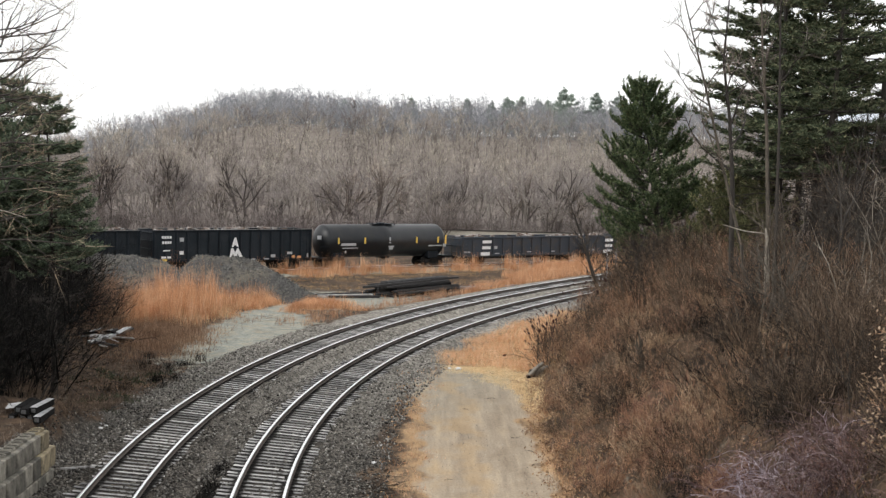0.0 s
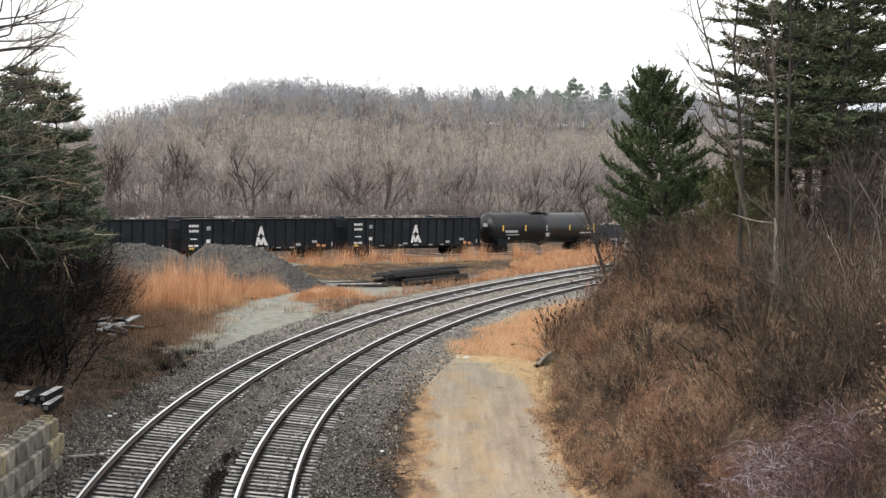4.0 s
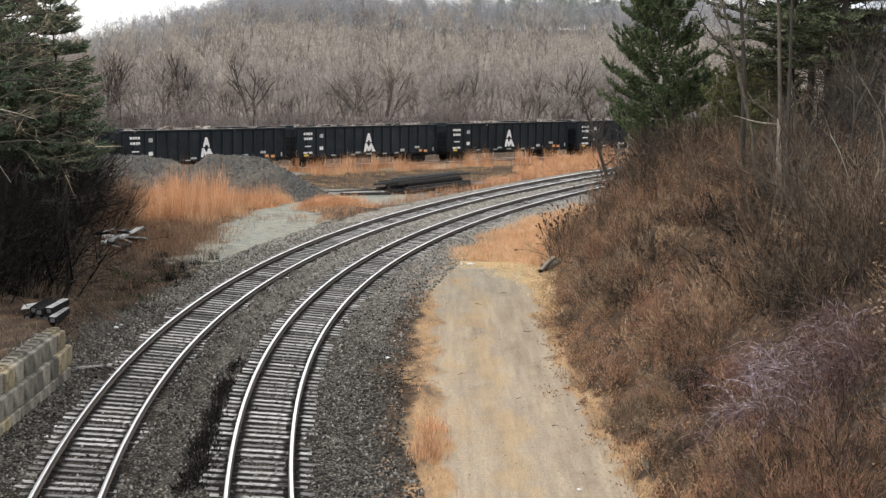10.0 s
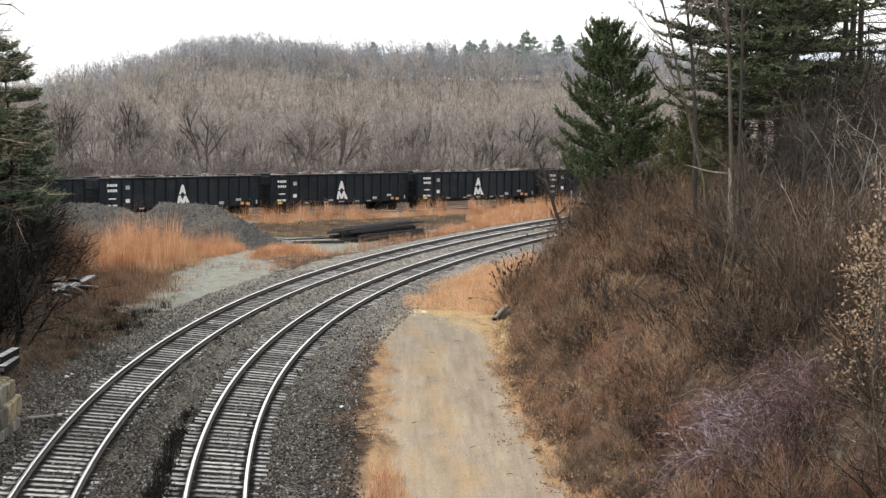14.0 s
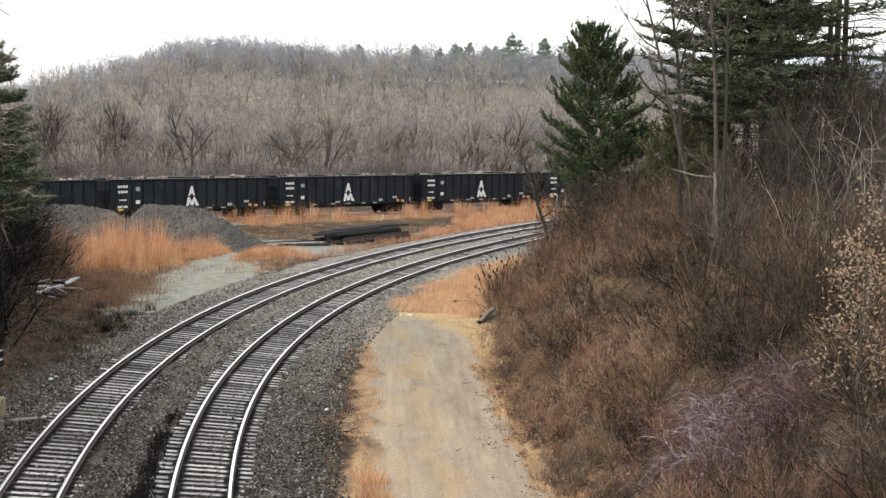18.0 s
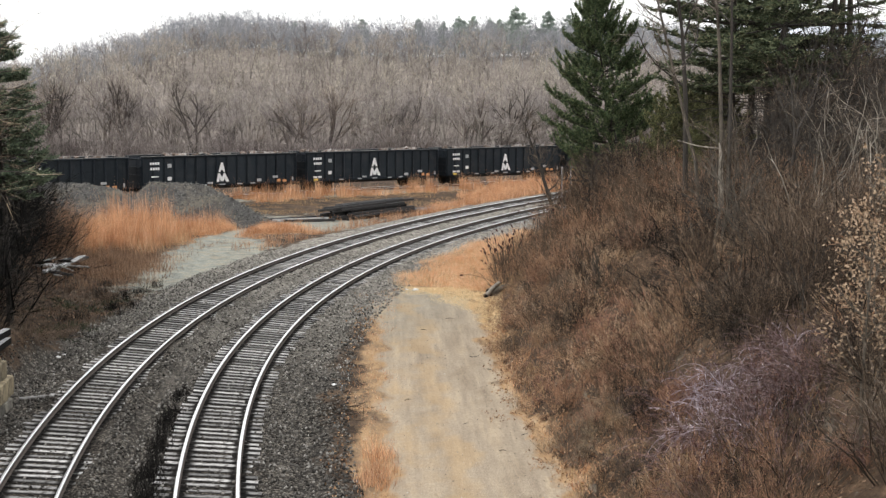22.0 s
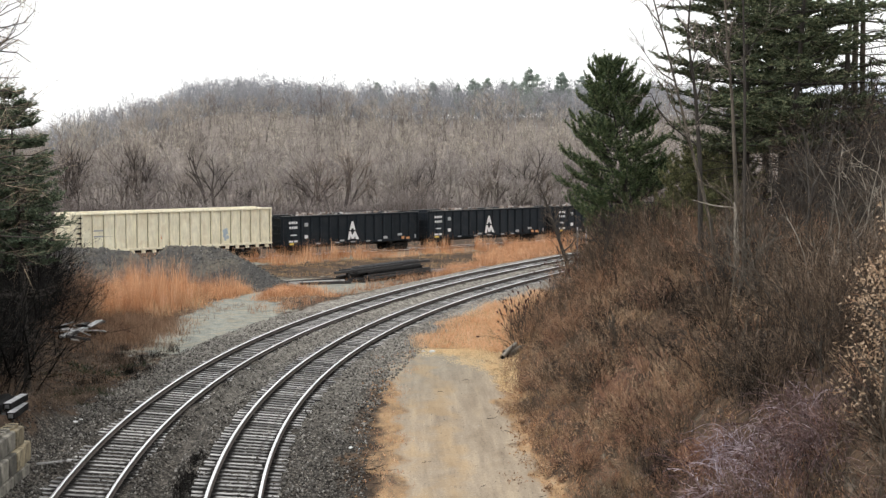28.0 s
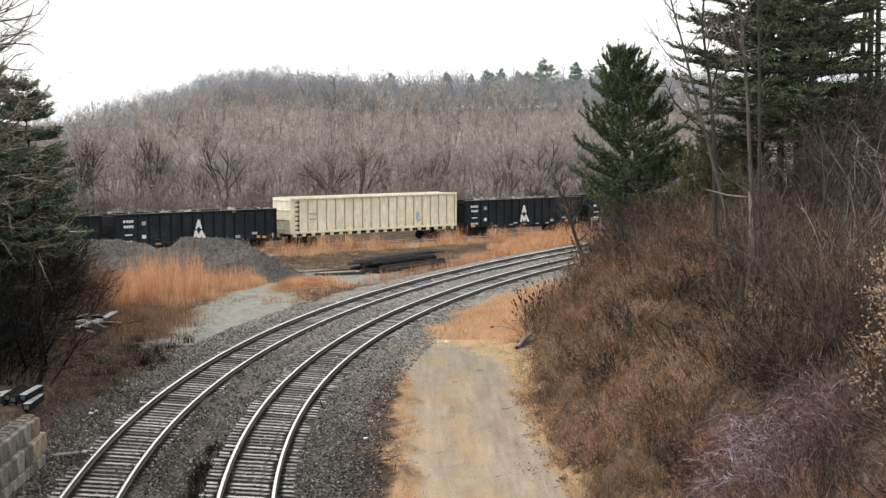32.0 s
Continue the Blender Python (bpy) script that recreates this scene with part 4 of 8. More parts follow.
def tank_car():
    car = thing("tank_car", pose(0, 0, 0), "black cylindrical tank car with yellow reflectors and a top platform", "freight car")
    r, zc, hl = 1.6, 2.55, 6.75
    bm = bmesh.new()
    prof = [(-hl - 0.62, 0.02), (-hl - 0.6, 0.45), (-hl - 0.5, 0.85), (-hl - 0.34, 1.2), (-hl - 0.14, 1.46), (-hl, 1.57), (-hl + 0.12, r), (-0.35, r), (-0.33, r + 0.015), (0.33, r + 0.015), (0.35, r)]
    prof += [(-x, q) for x, q in reversed(prof[:7])]
    n = 40
    rings = [[bm.verts.new((x, q * math.cos(2 * math.pi * k / n), zc + q * math.sin(2 * math.pi * k / n))) for k in range(n)] for x, q in prof]
    for a, b in zip(rings, rings[1:]):
        for k in range(n):
            bm.faces.new((a[k], b[k], b[(k + 1) % n], a[(k + 1) % n]))
    bm.faces.new(rings[0])
    bm.faces.new(list(reversed(rings[-1])))
    part("tank", bm, M["tank_black"], car, smooth=True)
    bm = bmesh.new()
    rod(bm, (0, 0, zc + r - 0.1), (0, 0, zc + r + 0.16), 0.42, 16)
    box(bm, -1.3, 1.3, -0.6, 0.6, zc + r + 0.04, zc + r + 0.08)
    for x in (-1.3, 0.0, 1.3):
        for y in (-0.6, 0.6):
            rod(bm, (x, y, zc + r - 0.2), (x, y, zc + r + 0.12), 0.02, 6)
    part("top_platform", bm, M["car_black"], car, "black steel top platform with manway")
    for k, x in enumerate((-5.9, -2.85, 0.1, 3.35, 6.0)):
        bars("reflector", [(x - 0.09, x + 0.09, 2.35, 2.95)], M["yellow"] if k != 2 else M["faded"], car, "yellow reflector strip", pose(0, -1.612, 0))
    bars("reflector", [(7.1, 7.3, 2.2, 3.1)], M["yellow"], car, "yellow reflector strip", pose(0, -1.3, 0))
    bars("tank_mark", [(-5.6, -3.9, 2.18, 2.42), (-5.5, -3.7, 1.92, 2.0), (-5.2, -5.0, 1.5, 1.7), (4.8, 6.5, 2.02, 2.14), (6.6, 7.0, 1.95, 2.25)], M["faded"], car, "faded stencilled marks", pose(0, -1.61, 0))
    bars("data_patch", [(-0.1, 0.6, 2.0, 2.12), (0.0, 0.45, 1.75, 2.0)], M["faded"], car, "", pose(0, -1.615, 0))
    for sx in (-1, 1):
        bm = boxes((min(sx * 5.6, sx * 7.9), max(sx * 5.6, sx * 7.9), -0.45, 0.45, 0.7, 1.05), bevel=0.03)
        for sy in (-1, 1):
            box(bm, min(sx * 5.0, sx * 6.3), max(sx * 5.0, sx * 6.3), min(sy * 0.5, sy * 1.3), max(sy * 0.5, sy * 1.3), 0.8, 1.5, 0.05)
            rod(bm, (sx * 7.9, sy * 1.45, 1.0), (sx * 7.9, sy * 1.45, 2.1), 0.025, 6)
            rod(bm, (sx * 6.6, sy * 1.45, 2.1), (sx * 7.9, sy * 1.45, 2.1), 0.025, 6)
            rod(bm, (sx * 6.6, sy * 1.45, 1.0), (sx * 6.6, sy * 1.45, 2.1), 0.025, 6)
        box(bm, min(sx * 6.8, sx * 8.1), max(sx * 6.8, sx * 8.1), -1.5, 1.5, 0.98, 1.06)
        part("end_platform", bm, M["car_black"], car, "black end sill with handrails")
        bm = boxes((-7.36, -7.3, -0.75, -0.1, 2.75, 3.1)) if sx < 0 else boxes((7.3, 7.36, -0.6, 0.0, 2.4, 2.65))
        part("end_mark", bm, M["faded"], car, "pale stencil on the tank head")
    bm = bmesh.new()
    rod(bm, (0.3, -0.2, 0.7), (0.3, -0.2, 1.0), 0.2, 10)
    box(bm, -0.3, 0.9, -0.5, 0.3, 0.86, 1.0, 0.03)
    part("bottom_outlet", bm, M["truck"], car)
    running_gear(car, 8.0, 5.9)
    return car


CARS.append((tank_car(), 33.2))


def rolled(t):
    """How far the train has come along the yard track."""
    return -38.6 + 4.79 * t + 0.0053 * t * t


def motions():
    steps = [2.0 * k for k in range(17)]
    for car, at in CARS:
        rows = []
        for t in steps:
            s = rolled(t) + at
            rows.append((t, pose(YARD_AT[0] + s * UX - 1.55 * UY, YARD_AT[1] + s * UY + 1.55 * UX, YARD_Z, 0, 0, YARD_TURN)))
        walk(car, rows)
    turns = [0.125 * k for k in range(257)]
    for wheels in WHEELSETS:
        at = wheels.matrix_basis.translation.copy()
        walk(wheels, [(t, pose(at.x, at.y, at.z, 0, math.degrees(rolled(t) / 0.46), 0)) for t in turns])


# ---- plants: limbs are tapered tubes, twigs, needles and blades are slim triangles ----
def unit(v):
    v = np.asarray(v, dtype=float)
    return v / np.maximum(np.linalg.norm(v, axis=-1, keepdims=True), 1e-9)


def slivers(p, d, length, width, r):
    """Slim triangles from p along d."""
    p, d = np.asarray(p, dtype=float), unit(d)
    n = len(p)
    side = unit(np.cross(d, r.normal(size=(n, 3)))) * (np.asarray(width) * 0.5).reshape(-1, 1)
    tip = p + d * np.asarray(length).reshape(-1, 1)
    return np.stack([p - side, p + side, tip], 1)


def leaves(p, size, r):
    """Small leaf-shaped quads split in two triangles that share no vertex with others."""
    n = len(p)
    a, b = unit(r.normal(size=(n, 3))), unit(r.normal(size=(n, 3)))
    b = unit(np.cross(a, b))
    s = np.asarray(size).reshape(-1, 1)
    c = unit(np.cross(a, b)) * s * 0.35
    return np.concatenate([np.stack([p - a * s, p + b * s * 0.55 + c, p + a * s], 1), np.stack([p + a * s, p - b * s * 0.55 + c, p - a * s], 1)])


def tubes(segs, k=4):
    """Tapered tubes, a row each: x0 y0 z0 x1 y1 z1 r0 r1. Quads as two triangles."""
    s = np.asarray(segs, dtype=float)
    p0, p1, r0, r1 = s[:, 0:3], s[:, 3:6], s[:, 6], s[:, 7]
    d = unit(p1 - p0)
    ref = np.where(np.abs(d[:, 2:3]) > 0.9, np.array([[1.0, 0, 0]]), np.array([[0, 0, 1.0]]))
    u = unit(np.cross(d, ref))
    w = np.cross(d, u)
    ang = np.arange(k) * 2 * math.pi / k
    ring = u[:, None] * np.cos(ang)[None, :, None] + w[:, None] * np.sin(ang)[None, :, None]
    v = np.concatenate([p0[:, None] + ring * r0[:, None, None], p1[:, None] + ring * r1[:, None, None]], 1)
    base = (np.arange(len(s)) * 2 * k)[:, None]
    i = np.arange(k)[None]
    j = (i + 1) % k
    t1 = np.stack([base + i, base + j, base + k + j], -1).reshape(-1, 3)
    t2 = np.stack([base + i, base + k + j, base + k + i], -1).reshape(-1, 3)
    return v.reshape(-1, 3), np.concatenate([t1, t2])


def tri_mesh(name, tris, material):
    t = np.asarray(tris, dtype=np.float32).reshape(-1, 3)
    return mesh_from(name, t, np.arange(len(t), dtype=np.int32).reshape(-1, 3), (material,))


def tube_mesh(name, segs, material, k=5):
    v, f = tubes(segs, k)
    return mesh_from(name, v, f, (material,), smooth=True)


def bough(r, start, direction, length, radius, steps, lift=0.0, wander=0.18, tip=0.25):
    """A bending limb as tube rows; also its joints."""
    p, d = np.array(start, dtype=float), unit(direction)
    rows, joints = [], [p.copy()]
    for k in range(steps):
        d = unit(d + r.normal(size=3) * wander + np.array([0, 0, lift]))
        q = p + d * length / steps
        ra, rb = radius * (1 - (1 - tip) * k / steps), radius * (1 - (1 - tip) * (k + 1) / steps)
        rows.append((*p, *q, ra, rb))
        p = q
        joints.append(p.copy())
    return rows, joints, d


def along(joints, t):
    t = t * (len(joints) - 1)
    i = min(int(t), len(joints) - 2)
    return joints[i] + (joints[i + 1] - joints[i]) * (t - i), unit(joints[i + 1] - joints[i])


def bare_crown(r, height, radius, limbs=14, subs=5, twigs=6, first=0.3, spread=0.8, lift=0.16, twig_len=0.9, twig_w=0.03, lean=(0, 0), trunk_joints=None, wander=0.06, forks=1):
    """Trunk rows, limb rows and twig triangles of a leafless tree standing at the origin."""
    wood, twig = [], []
    stems = []
    for f in range(forks):
        if trunk_joints is None:
            d = (lean[0] + (r.normal(0, 0.22) if forks > 1 else 0), lean[1] + (r.normal(0, 0.22) if forks > 1 else 0), 1)
            rows, joints, _ = bough(r, (0, 0, -0.3), d, height * (1 if f == 0 else r.uniform(0.75, 1)), radius * (1 if forks == 1 else 0.75), 8, 0.05, wander, 0.12)
        else:
            joints = [np.array(j, dtype=float) for j in trunk_joints]
            rows = []
            for k in range(len(joints) - 1):
                fr = lambda i: radius * (1 - 0.85 * i / (len(joints) - 1))
                rows.append((*joints[k], *joints[k + 1], fr(k), fr(k + 1)))
        wood += rows
        stems.append(joints)
    for joints in stems:
        for k in range(limbs):
            t = first + (1 - first) * ((k + r.uniform(0, 0.9)) / limbs)
            p, ax = along(joints, min(t, 0.98))
            a = r.uniform(0, 2 * math.pi)
            out = np.array([math.cos(a), math.sin(a), 0])
            d = unit(out * spread + np.array([0, 0, 1]) * r.uniform(0.35, 0.95))
            ln = height * r.uniform(0.22, 0.36) * (1.15 - 0.75 * t)
            rows, jj, _ = bough(r, p, d, ln, radius * 0.42 * (1.1 - 0.8 * t) + 0.008, 4, lift, 0.2, 0.2)
            wood += rows
            for s in range(subs):
                q, ax2 = along(jj, r.uniform(0.25, 1.0))
                d2 = unit(ax2 + r.normal(size=3) * 0.6 + np.array([0, 0, 0.15]))
                l2 = ln * r.uniform(0.25, 0.5)
                rows, j3, _ = bough(r, q, d2, l2, radius * 0.1 + 0.004, 2, lift * 0.6, 0.25, 0.3)
                wood += rows
                n = twigs
                tt = r.uniform(0.2, 1.0, n)
                pts = np.array([along(j3, x)[0] for x in tt])
                dirs = unit(unit(j3[-1] - j3[0]) + r.normal(size=(n, 3)) * 0.55 + np.array([0, 0, 0.15]))
                twig.append(slivers(pts, dirs, twig_len * r.uniform(0.5, 1.1, n), np.full(n, twig_w), r))
    return wood, np.concatenate(twig) if twig else np.zeros((0, 3, 3))


def stem_slivers(wood, r):
    w = np.array(wood)
    d = w[:, 3:6] - w[:, 0:3]
    return slivers(w[:, 0:3], d, np.linalg.norm(d, axis=1) * 1.4, w[:, 6] * 2.0, r)


def ramify(r, p, d, ln, rad, kids, angle=0.5, ratio=0.66, thin=0.6, up=0.05, bend=0.15, low=0.35):
    """Branches that fork level by level: an array of rows x0 y0 z0 x1 y1 z1 r0 r1 for each level."""
    p, d = np.atleast_2d(np.asarray(p, dtype=float)), unit(np.atleast_2d(d))
    ln, rad = np.ones(len(p)) * ln, np.ones(len(p)) * rad
    out = []
    for level in range(len(kids) + 1):
        n = len(p)
        tip = rad * (0.25 if level == len(kids) else max(thin, 0.5))
        q = p + d * (ln * 0.5)[:, None]
        d2 = unit(d + r.normal(size=(n, 3)) * bend + np.array([0, 0, up]))
        e = q + d2 * (ln * 0.5)[:, None]
        rm = (rad + tip) / 2
        out.append(np.concatenate([np.column_stack([p, q, rad, rm]), np.column_stack([q, e, rm, tip])]))
        if level == len(kids):
            break
        k = kids[level]
        t = low + (1 - low) * (np.arange(k) + r.uniform(0, 1, (n, k))) / k
        t[:, -1] = 1.0
        first = (t < 0.5)[:, :, None]
        pos = np.where(first, p[:, None] + (q - p)[:, None] * 2 * t[:, :, None], q[:, None] + (e - q)[:, None] * (2 * t[:, :, None] - 1))
        axis = np.where(first, d[:, None], d2[:, None])
        side = unit(np.cross(axis, r.normal(size=(n, k, 3))))
        wide = angle * r.uniform(0.6, 1.4, (n, k, 1))
        wide[:, -1] *= 0.4
        p, d = pos.reshape(-1, 3), unit(axis + side * wide).reshape(-1, 3)
        ln = (ln[:, None] * ratio * r.uniform(0.7, 1.2, (n, k)) * (1.15 - 0.3 * t)).ravel()
        rad = (rad[:, None] * np.where(np.arange(k)[None] == k - 1, thin, thin * 0.8)).ravel() * np.ones(n * k)
    return out


def chords(level):
    """The two halves of each branch of a level drawn as one straight piece."""
    n = len(level) // 2
    return np.column_stack([level[:n, :3], level[n:, 3:6], level[:n, 6], level[n:, 7]])


def limb_tris(rows, r, thick=0.03, k=3):
    """Thick pieces as tubes, thin ones as slim triangles."""
    rows = np.asarray(rows)
    big, small = rows[rows[:, 6] > thick], rows[rows[:, 6] <= thick]
    out = []
    if len(big):
        v, f = tubes(big, k)
        out.append(v[f])
    if len(small):
        d = small[:, 3:6] - small[:, 0:3]
        out.append(slivers(small[:, 0:3], d, np.linalg.norm(d, axis=1) * 1.2, small[:, 6] * 2.0, r))
    return np.concatenate(out)


def stem_mesh(name, chains, material, k=6):
    """Each chain of upright tube rows as one unbroken tapering stem."""
    verts, faces = [], []
    ang = np.arange(k) * 2 * math.pi / k
    ring = np.column_stack([np.cos(ang), np.sin(ang), np.zeros(k)])
    for rows in chains:
        rows = np.asarray(rows)
        at = np.vstack([rows[:1, :3], rows[:, 3:6]])
        rad = np.append(rows[0, 6], rows[:, 7])
        base = sum(len(v) for v in verts)
        verts.append((at[:, None] + ring[None] * rad[:, None, None]).reshape(-1, 3))
        i = np.arange(len(at) * k).reshape(len(at), k) + base
        j = np.roll(i, -1, 1)
        faces.append(np.stack([i[:-1], j[:-1], j[1:], i[1:]], -1).reshape(-1, 4))
    return mesh_from(name, np.concatenate(verts), np.concatenate(faces), (material,), smooth=True)


def bare_meshes(r, levels, bark, foliage, thick=0.02, least=0.0):
    """Trunk mesh and crown mesh (limbs and twigs) of a branching tree."""
    n = len(levels[0]) // 2
    trunk = stem_mesh("trunk", [levels[0][[i, n + i]] for i in range(n)], bark)
    limbs = np.concatenate([levels[1]] + [chords(x) for x in levels[2:-1]])
    twig = chords(levels[-1])
    twig[:, 6:8] = np.maximum(twig[:, 6:8], least)
    return trunk, two_tone("crown", limb_tris(limbs, r, thick), limb_tris(twig, r, 0.1), bark, foliage)


def plant(name, m, label, category, group, meshes):
    """A tree of two meshes: its trunk and its crown."""
    tr = thing(name, m, label, category, group)
    part("trunk", meshes[0], None, tr)
    part("crown", meshes[1], None, tr)["kind"] = "stuff"
    return tr


def two_tone(name, wood, twig, bark, foliage):
    """One mesh of a plant: stems in one material, twigs in another."""
    tri = np.concatenate([wood, twig])
    me = tri_mesh(name, tri, bark)
    me.materials.append(foliage)
    me.polygons.foreach_set("material_index", np.repeat([0, 1], [len(wood), len(twig)]).astype(np.int32))
    return me


def bush(r, height, spread, stems, kids=(4, 4, 3), rad=0.016, angle=0.6, ratio=0.62, up=0.06, bend=0.2, thin=0.62, thick=0.011):
    """A many-stemmed leafless shrub: stem triangles and twig triangles."""
    a = r.uniform(0, 2 * math.pi, stems)
    q = np.sqrt(r.uniform(0, 1, stems))
    p = np.column_stack([0.22 * spread * q * np.cos(a), 0.22 * spread * q * np.sin(a), np.full(stems, -0.12)])
    lean = q * spread / max(height, 0.3)
    d = np.column_stack([lean * np.cos(a), lean * np.sin(a), np.ones(stems)]) + r.normal(size=(stems, 3)) * 0.15
    levels = ramify(r, p, d, height * 0.52 * r.uniform(0.75, 1.15, stems), rad * r.uniform(0.7, 1.3, stems), kids, angle, ratio, thin, up, bend, 0.25)
    return limb_tris(np.concatenate(levels[:2]), r, thick), limb_tris(np.concatenate([chords(x) for x in levels[2:]]), r, thick)


def broad_tree(r, height, rad, kids, trunk=0.3, angle=0.55, ratio=0.7, up=0.1, stems=1, bend=0.12, thin=0.6):
    """A leafless tree with a short trunk that forks into a spreading crown, level by level."""
    p = np.column_stack([r.normal(0, 0.12, stems) * (stems > 1), r.normal(0, 0.12, stems) * (stems > 1), np.full(stems, -0.3)])
    d = np.column_stack([r.normal(0, 0.28 if stems > 1 else 0.06, stems), r.normal(0, 0.28 if stems > 1 else 0.06, stems), np.ones(stems)])
    return ramify(r, p, d, height * trunk, rad, kids, angle, ratio, thin, up, bend, 0.55)


def plume_pine(r, height, radius, trunk_r, whorls, per, first, power=0.7, rise=0.0, curl=0.12, shoots=9, needles=30, plume=0.5, length=0.16, width=0.025, flat=0.0, gap=0.0, lean=(0, 0), bare_in=0.35, dead=0, side=0.8, head=0.6):
    """A pine whose boughs end in upcurved brushes of needles: wood rows and needle triangles."""
    wood, joints, _ = bough(r, (0, 0, -0.4), (lean[0], lean[1], 1), (height + 0.4), trunk_r, 9, 0.03, 0.02, 0.1)
    P, D, S = [], [], []
    for w in range(whorls):
        t = min(first + (1 - first) * (w + r.uniform(-0.3, 0.3)) / whorls, 0.98)
        t = max(t, first * 0.9)
        c = (t - first) / (1 - first)
        p, ax = along(joints, t)
        reach = radius * max(1 - c, 0.02) ** power * min(1.0, 0.72 + 1.6 * max(c, 0))
        for k in range(per):
            if r.uniform() < gap:
                continue
            a = 2 * math.pi * (k + r.uniform(-0.3, 0.3)) / per + w * 1.3
            ln = reach * r.uniform(0.72, 1.12) + 0.15
            d = np.array([math.cos(a), math.sin(a), rise + head * 2 * max(c - 0.55, 0) + r.normal(0, 0.07)])
            rows, jj, _ = bough(r, p, d, ln, trunk_r * 0.2 * (1.15 - c) + 0.012, 4, curl, 0.07, 0.25)
            wood += rows
            m = max(4, int(shoots * (0.35 + 0.65 * ln / radius)))
            tt = bare_in + (1 - bare_in) * (np.arange(m) + r.uniform(0, 1, m)) / m
            tt[-1] = 0.99
            q = np.array([along(jj, x)[0] for x in tt])
            ax2 = np.array([along(jj, x)[1] for x in tt])
            sd = unit(np.cross(ax2, np.array([0, 0, 1.0]))) * (np.where(r.uniform(size=m) < 0.5, -1, 1) * side)[:, None]
            sd[-1] *= 0.1
            twig = (0.1 + 0.32 * ln * (1.05 - tt))[:, None] * r.uniform(0.4, 1.0, (m, 1))
            q2 = q + unit(ax2 * 0.8 + sd) * twig
            wood += [(*a_, *b_, 0.014, 0.008) for a_, b_ in zip(q, q2)]
            upward = np.array([0, 0, 0.65 * (1 - flat) + 0.1])
            dd = unit(ax2 * 0.7 + sd * 0.6 + upward + r.normal(size=(m, 3)) * 0.2)
            for f in (0.45, 1.0):
                P.append(q + (q2 - q) * f)
                D.append(dd)
                S.append(np.full(m, plume * (0.75 + 0.5 * ln / radius) * (0.7 if f < 1 else 1.0)) * r.uniform(0.7, 1.2, m))
    top, _ = along(joints, 0.97)
    P.append(top[None] + r.normal(size=(5, 3)) * np.array([0.15, 0.15, 0.3]))
    D.append(unit(np.array([[0, 0, 1.0]]) + r.normal(size=(5, 3)) * 0.25))
    S.append(np.full(5, plume * 1.2))
    P, D, S = np.concatenate(P), np.concatenate(D), np.concatenate(S)
    n = len(P)
    t = r.uniform(0, 1, (n, needles))
    base = (P[:, None] + D[:, None] * (t * S[:, None])[:, :, None]).reshape(-1, 3) + r.normal(size=(n * needles, 3)) * 0.02
    nd = (np.repeat(D, needles, 0) * 0.75 + unit(r.normal(size=(n * needles, 3))) * 0.75) * np.array([1, 1, 1 - 0.5 * flat])
    tri = slivers(base, nd, length * r.uniform(0.7, 1.2, n * needles), np.full(n * needles, width), r)
    for _ in range(dead):
        p, ax = along(joints, r.uniform(0.08, first + 0.12))
        a = r.uniform(0, 6.28)
        for row in ramify(r, p, (math.cos(a), math.sin(a), r.uniform(-0.25, 0.2)), radius * r.uniform(0.35, 0.7), 0.035, (3, 3), 0.6, 0.55, 0.55, -0.03, 0.15, 0.3):
            wood += [tuple(x) for x in row]
    return wood, tri


def shrub_shape(r, height, spread, stems, twigs, width, arch=0.0, twig_len=0.5, round_stems=False):
    """A clump of stems with side twigs. arch bends the canes back to the ground."""
    wood, tri = [], []
    for k in range(stems):
        a = r.uniform(0, 2 * math.pi)
        rad = spread * math.sqrt(r.uniform(0, 1)) * 0.35
        p = (rad * math.cos(a), rad * math.sin(a), -0.15)
        lean = r.uniform(0.15, 0.8) * spread / max(height, 0.5)
        d = (lean * math.cos(a + r.normal(0, 0.6)), lean * math.sin(a + r.normal(0, 0.6)), 1)
        ln = height * r.uniform(0.6, 1.1) * (1.5 if arch else 1)
        rows, jj, _ = bough(r, p, d, ln, width * r.uniform(0.7, 1.3), 10 if arch else 4, -arch if arch else 0.03, 0.14 if not arch else 0.06, 0.35)
        wood += rows
        n = twigs
        t = r.uniform(0.25, 1.0, n)
        pts = np.array([along(jj, x)[0] for x in t])
        axs = np.array([along(jj, x)[1] for x in t])
        dirs = unit(axs + r.normal(size=(n, 3)) * 0.6)
        tri.append(slivers(pts, dirs, twig_len * r.uniform(0.4, 1.2, n), np.full(n, width * 1.5), r))
        m = n // 2
        tips = tri[-1][:m, 2]
        tri.append(slivers(tips, dirs[:m] + r.normal(size=(m, 3)) * 0.7, twig_len * r.uniform(0.3, 0.7, m), np.full(m, width), r))
    if round_stems:
        v, f = tubes(wood, 3)
        return np.concatenate([v[f], np.concatenate(tri)])
    return np.concatenate([stem_slivers(wood, r), np.concatenate(tri)])


def needle_tufts(p, d, r, count, length, width, open_=0.8):
    """Needle bunches at points p that sit on shoots of direction d."""
    n = len(p)
    pp = np.repeat(p, count, 0) + r.normal(size=(n * count, 3)) * 0.05
    dd = unit(np.repeat(unit(d), count, 0) * 0.7 + r.normal(size=(n * count, 3)) * open_)
    return slivers(pp, dd, length * r.uniform(0.6, 1.2, n * count), np.full(n * count, width), r)


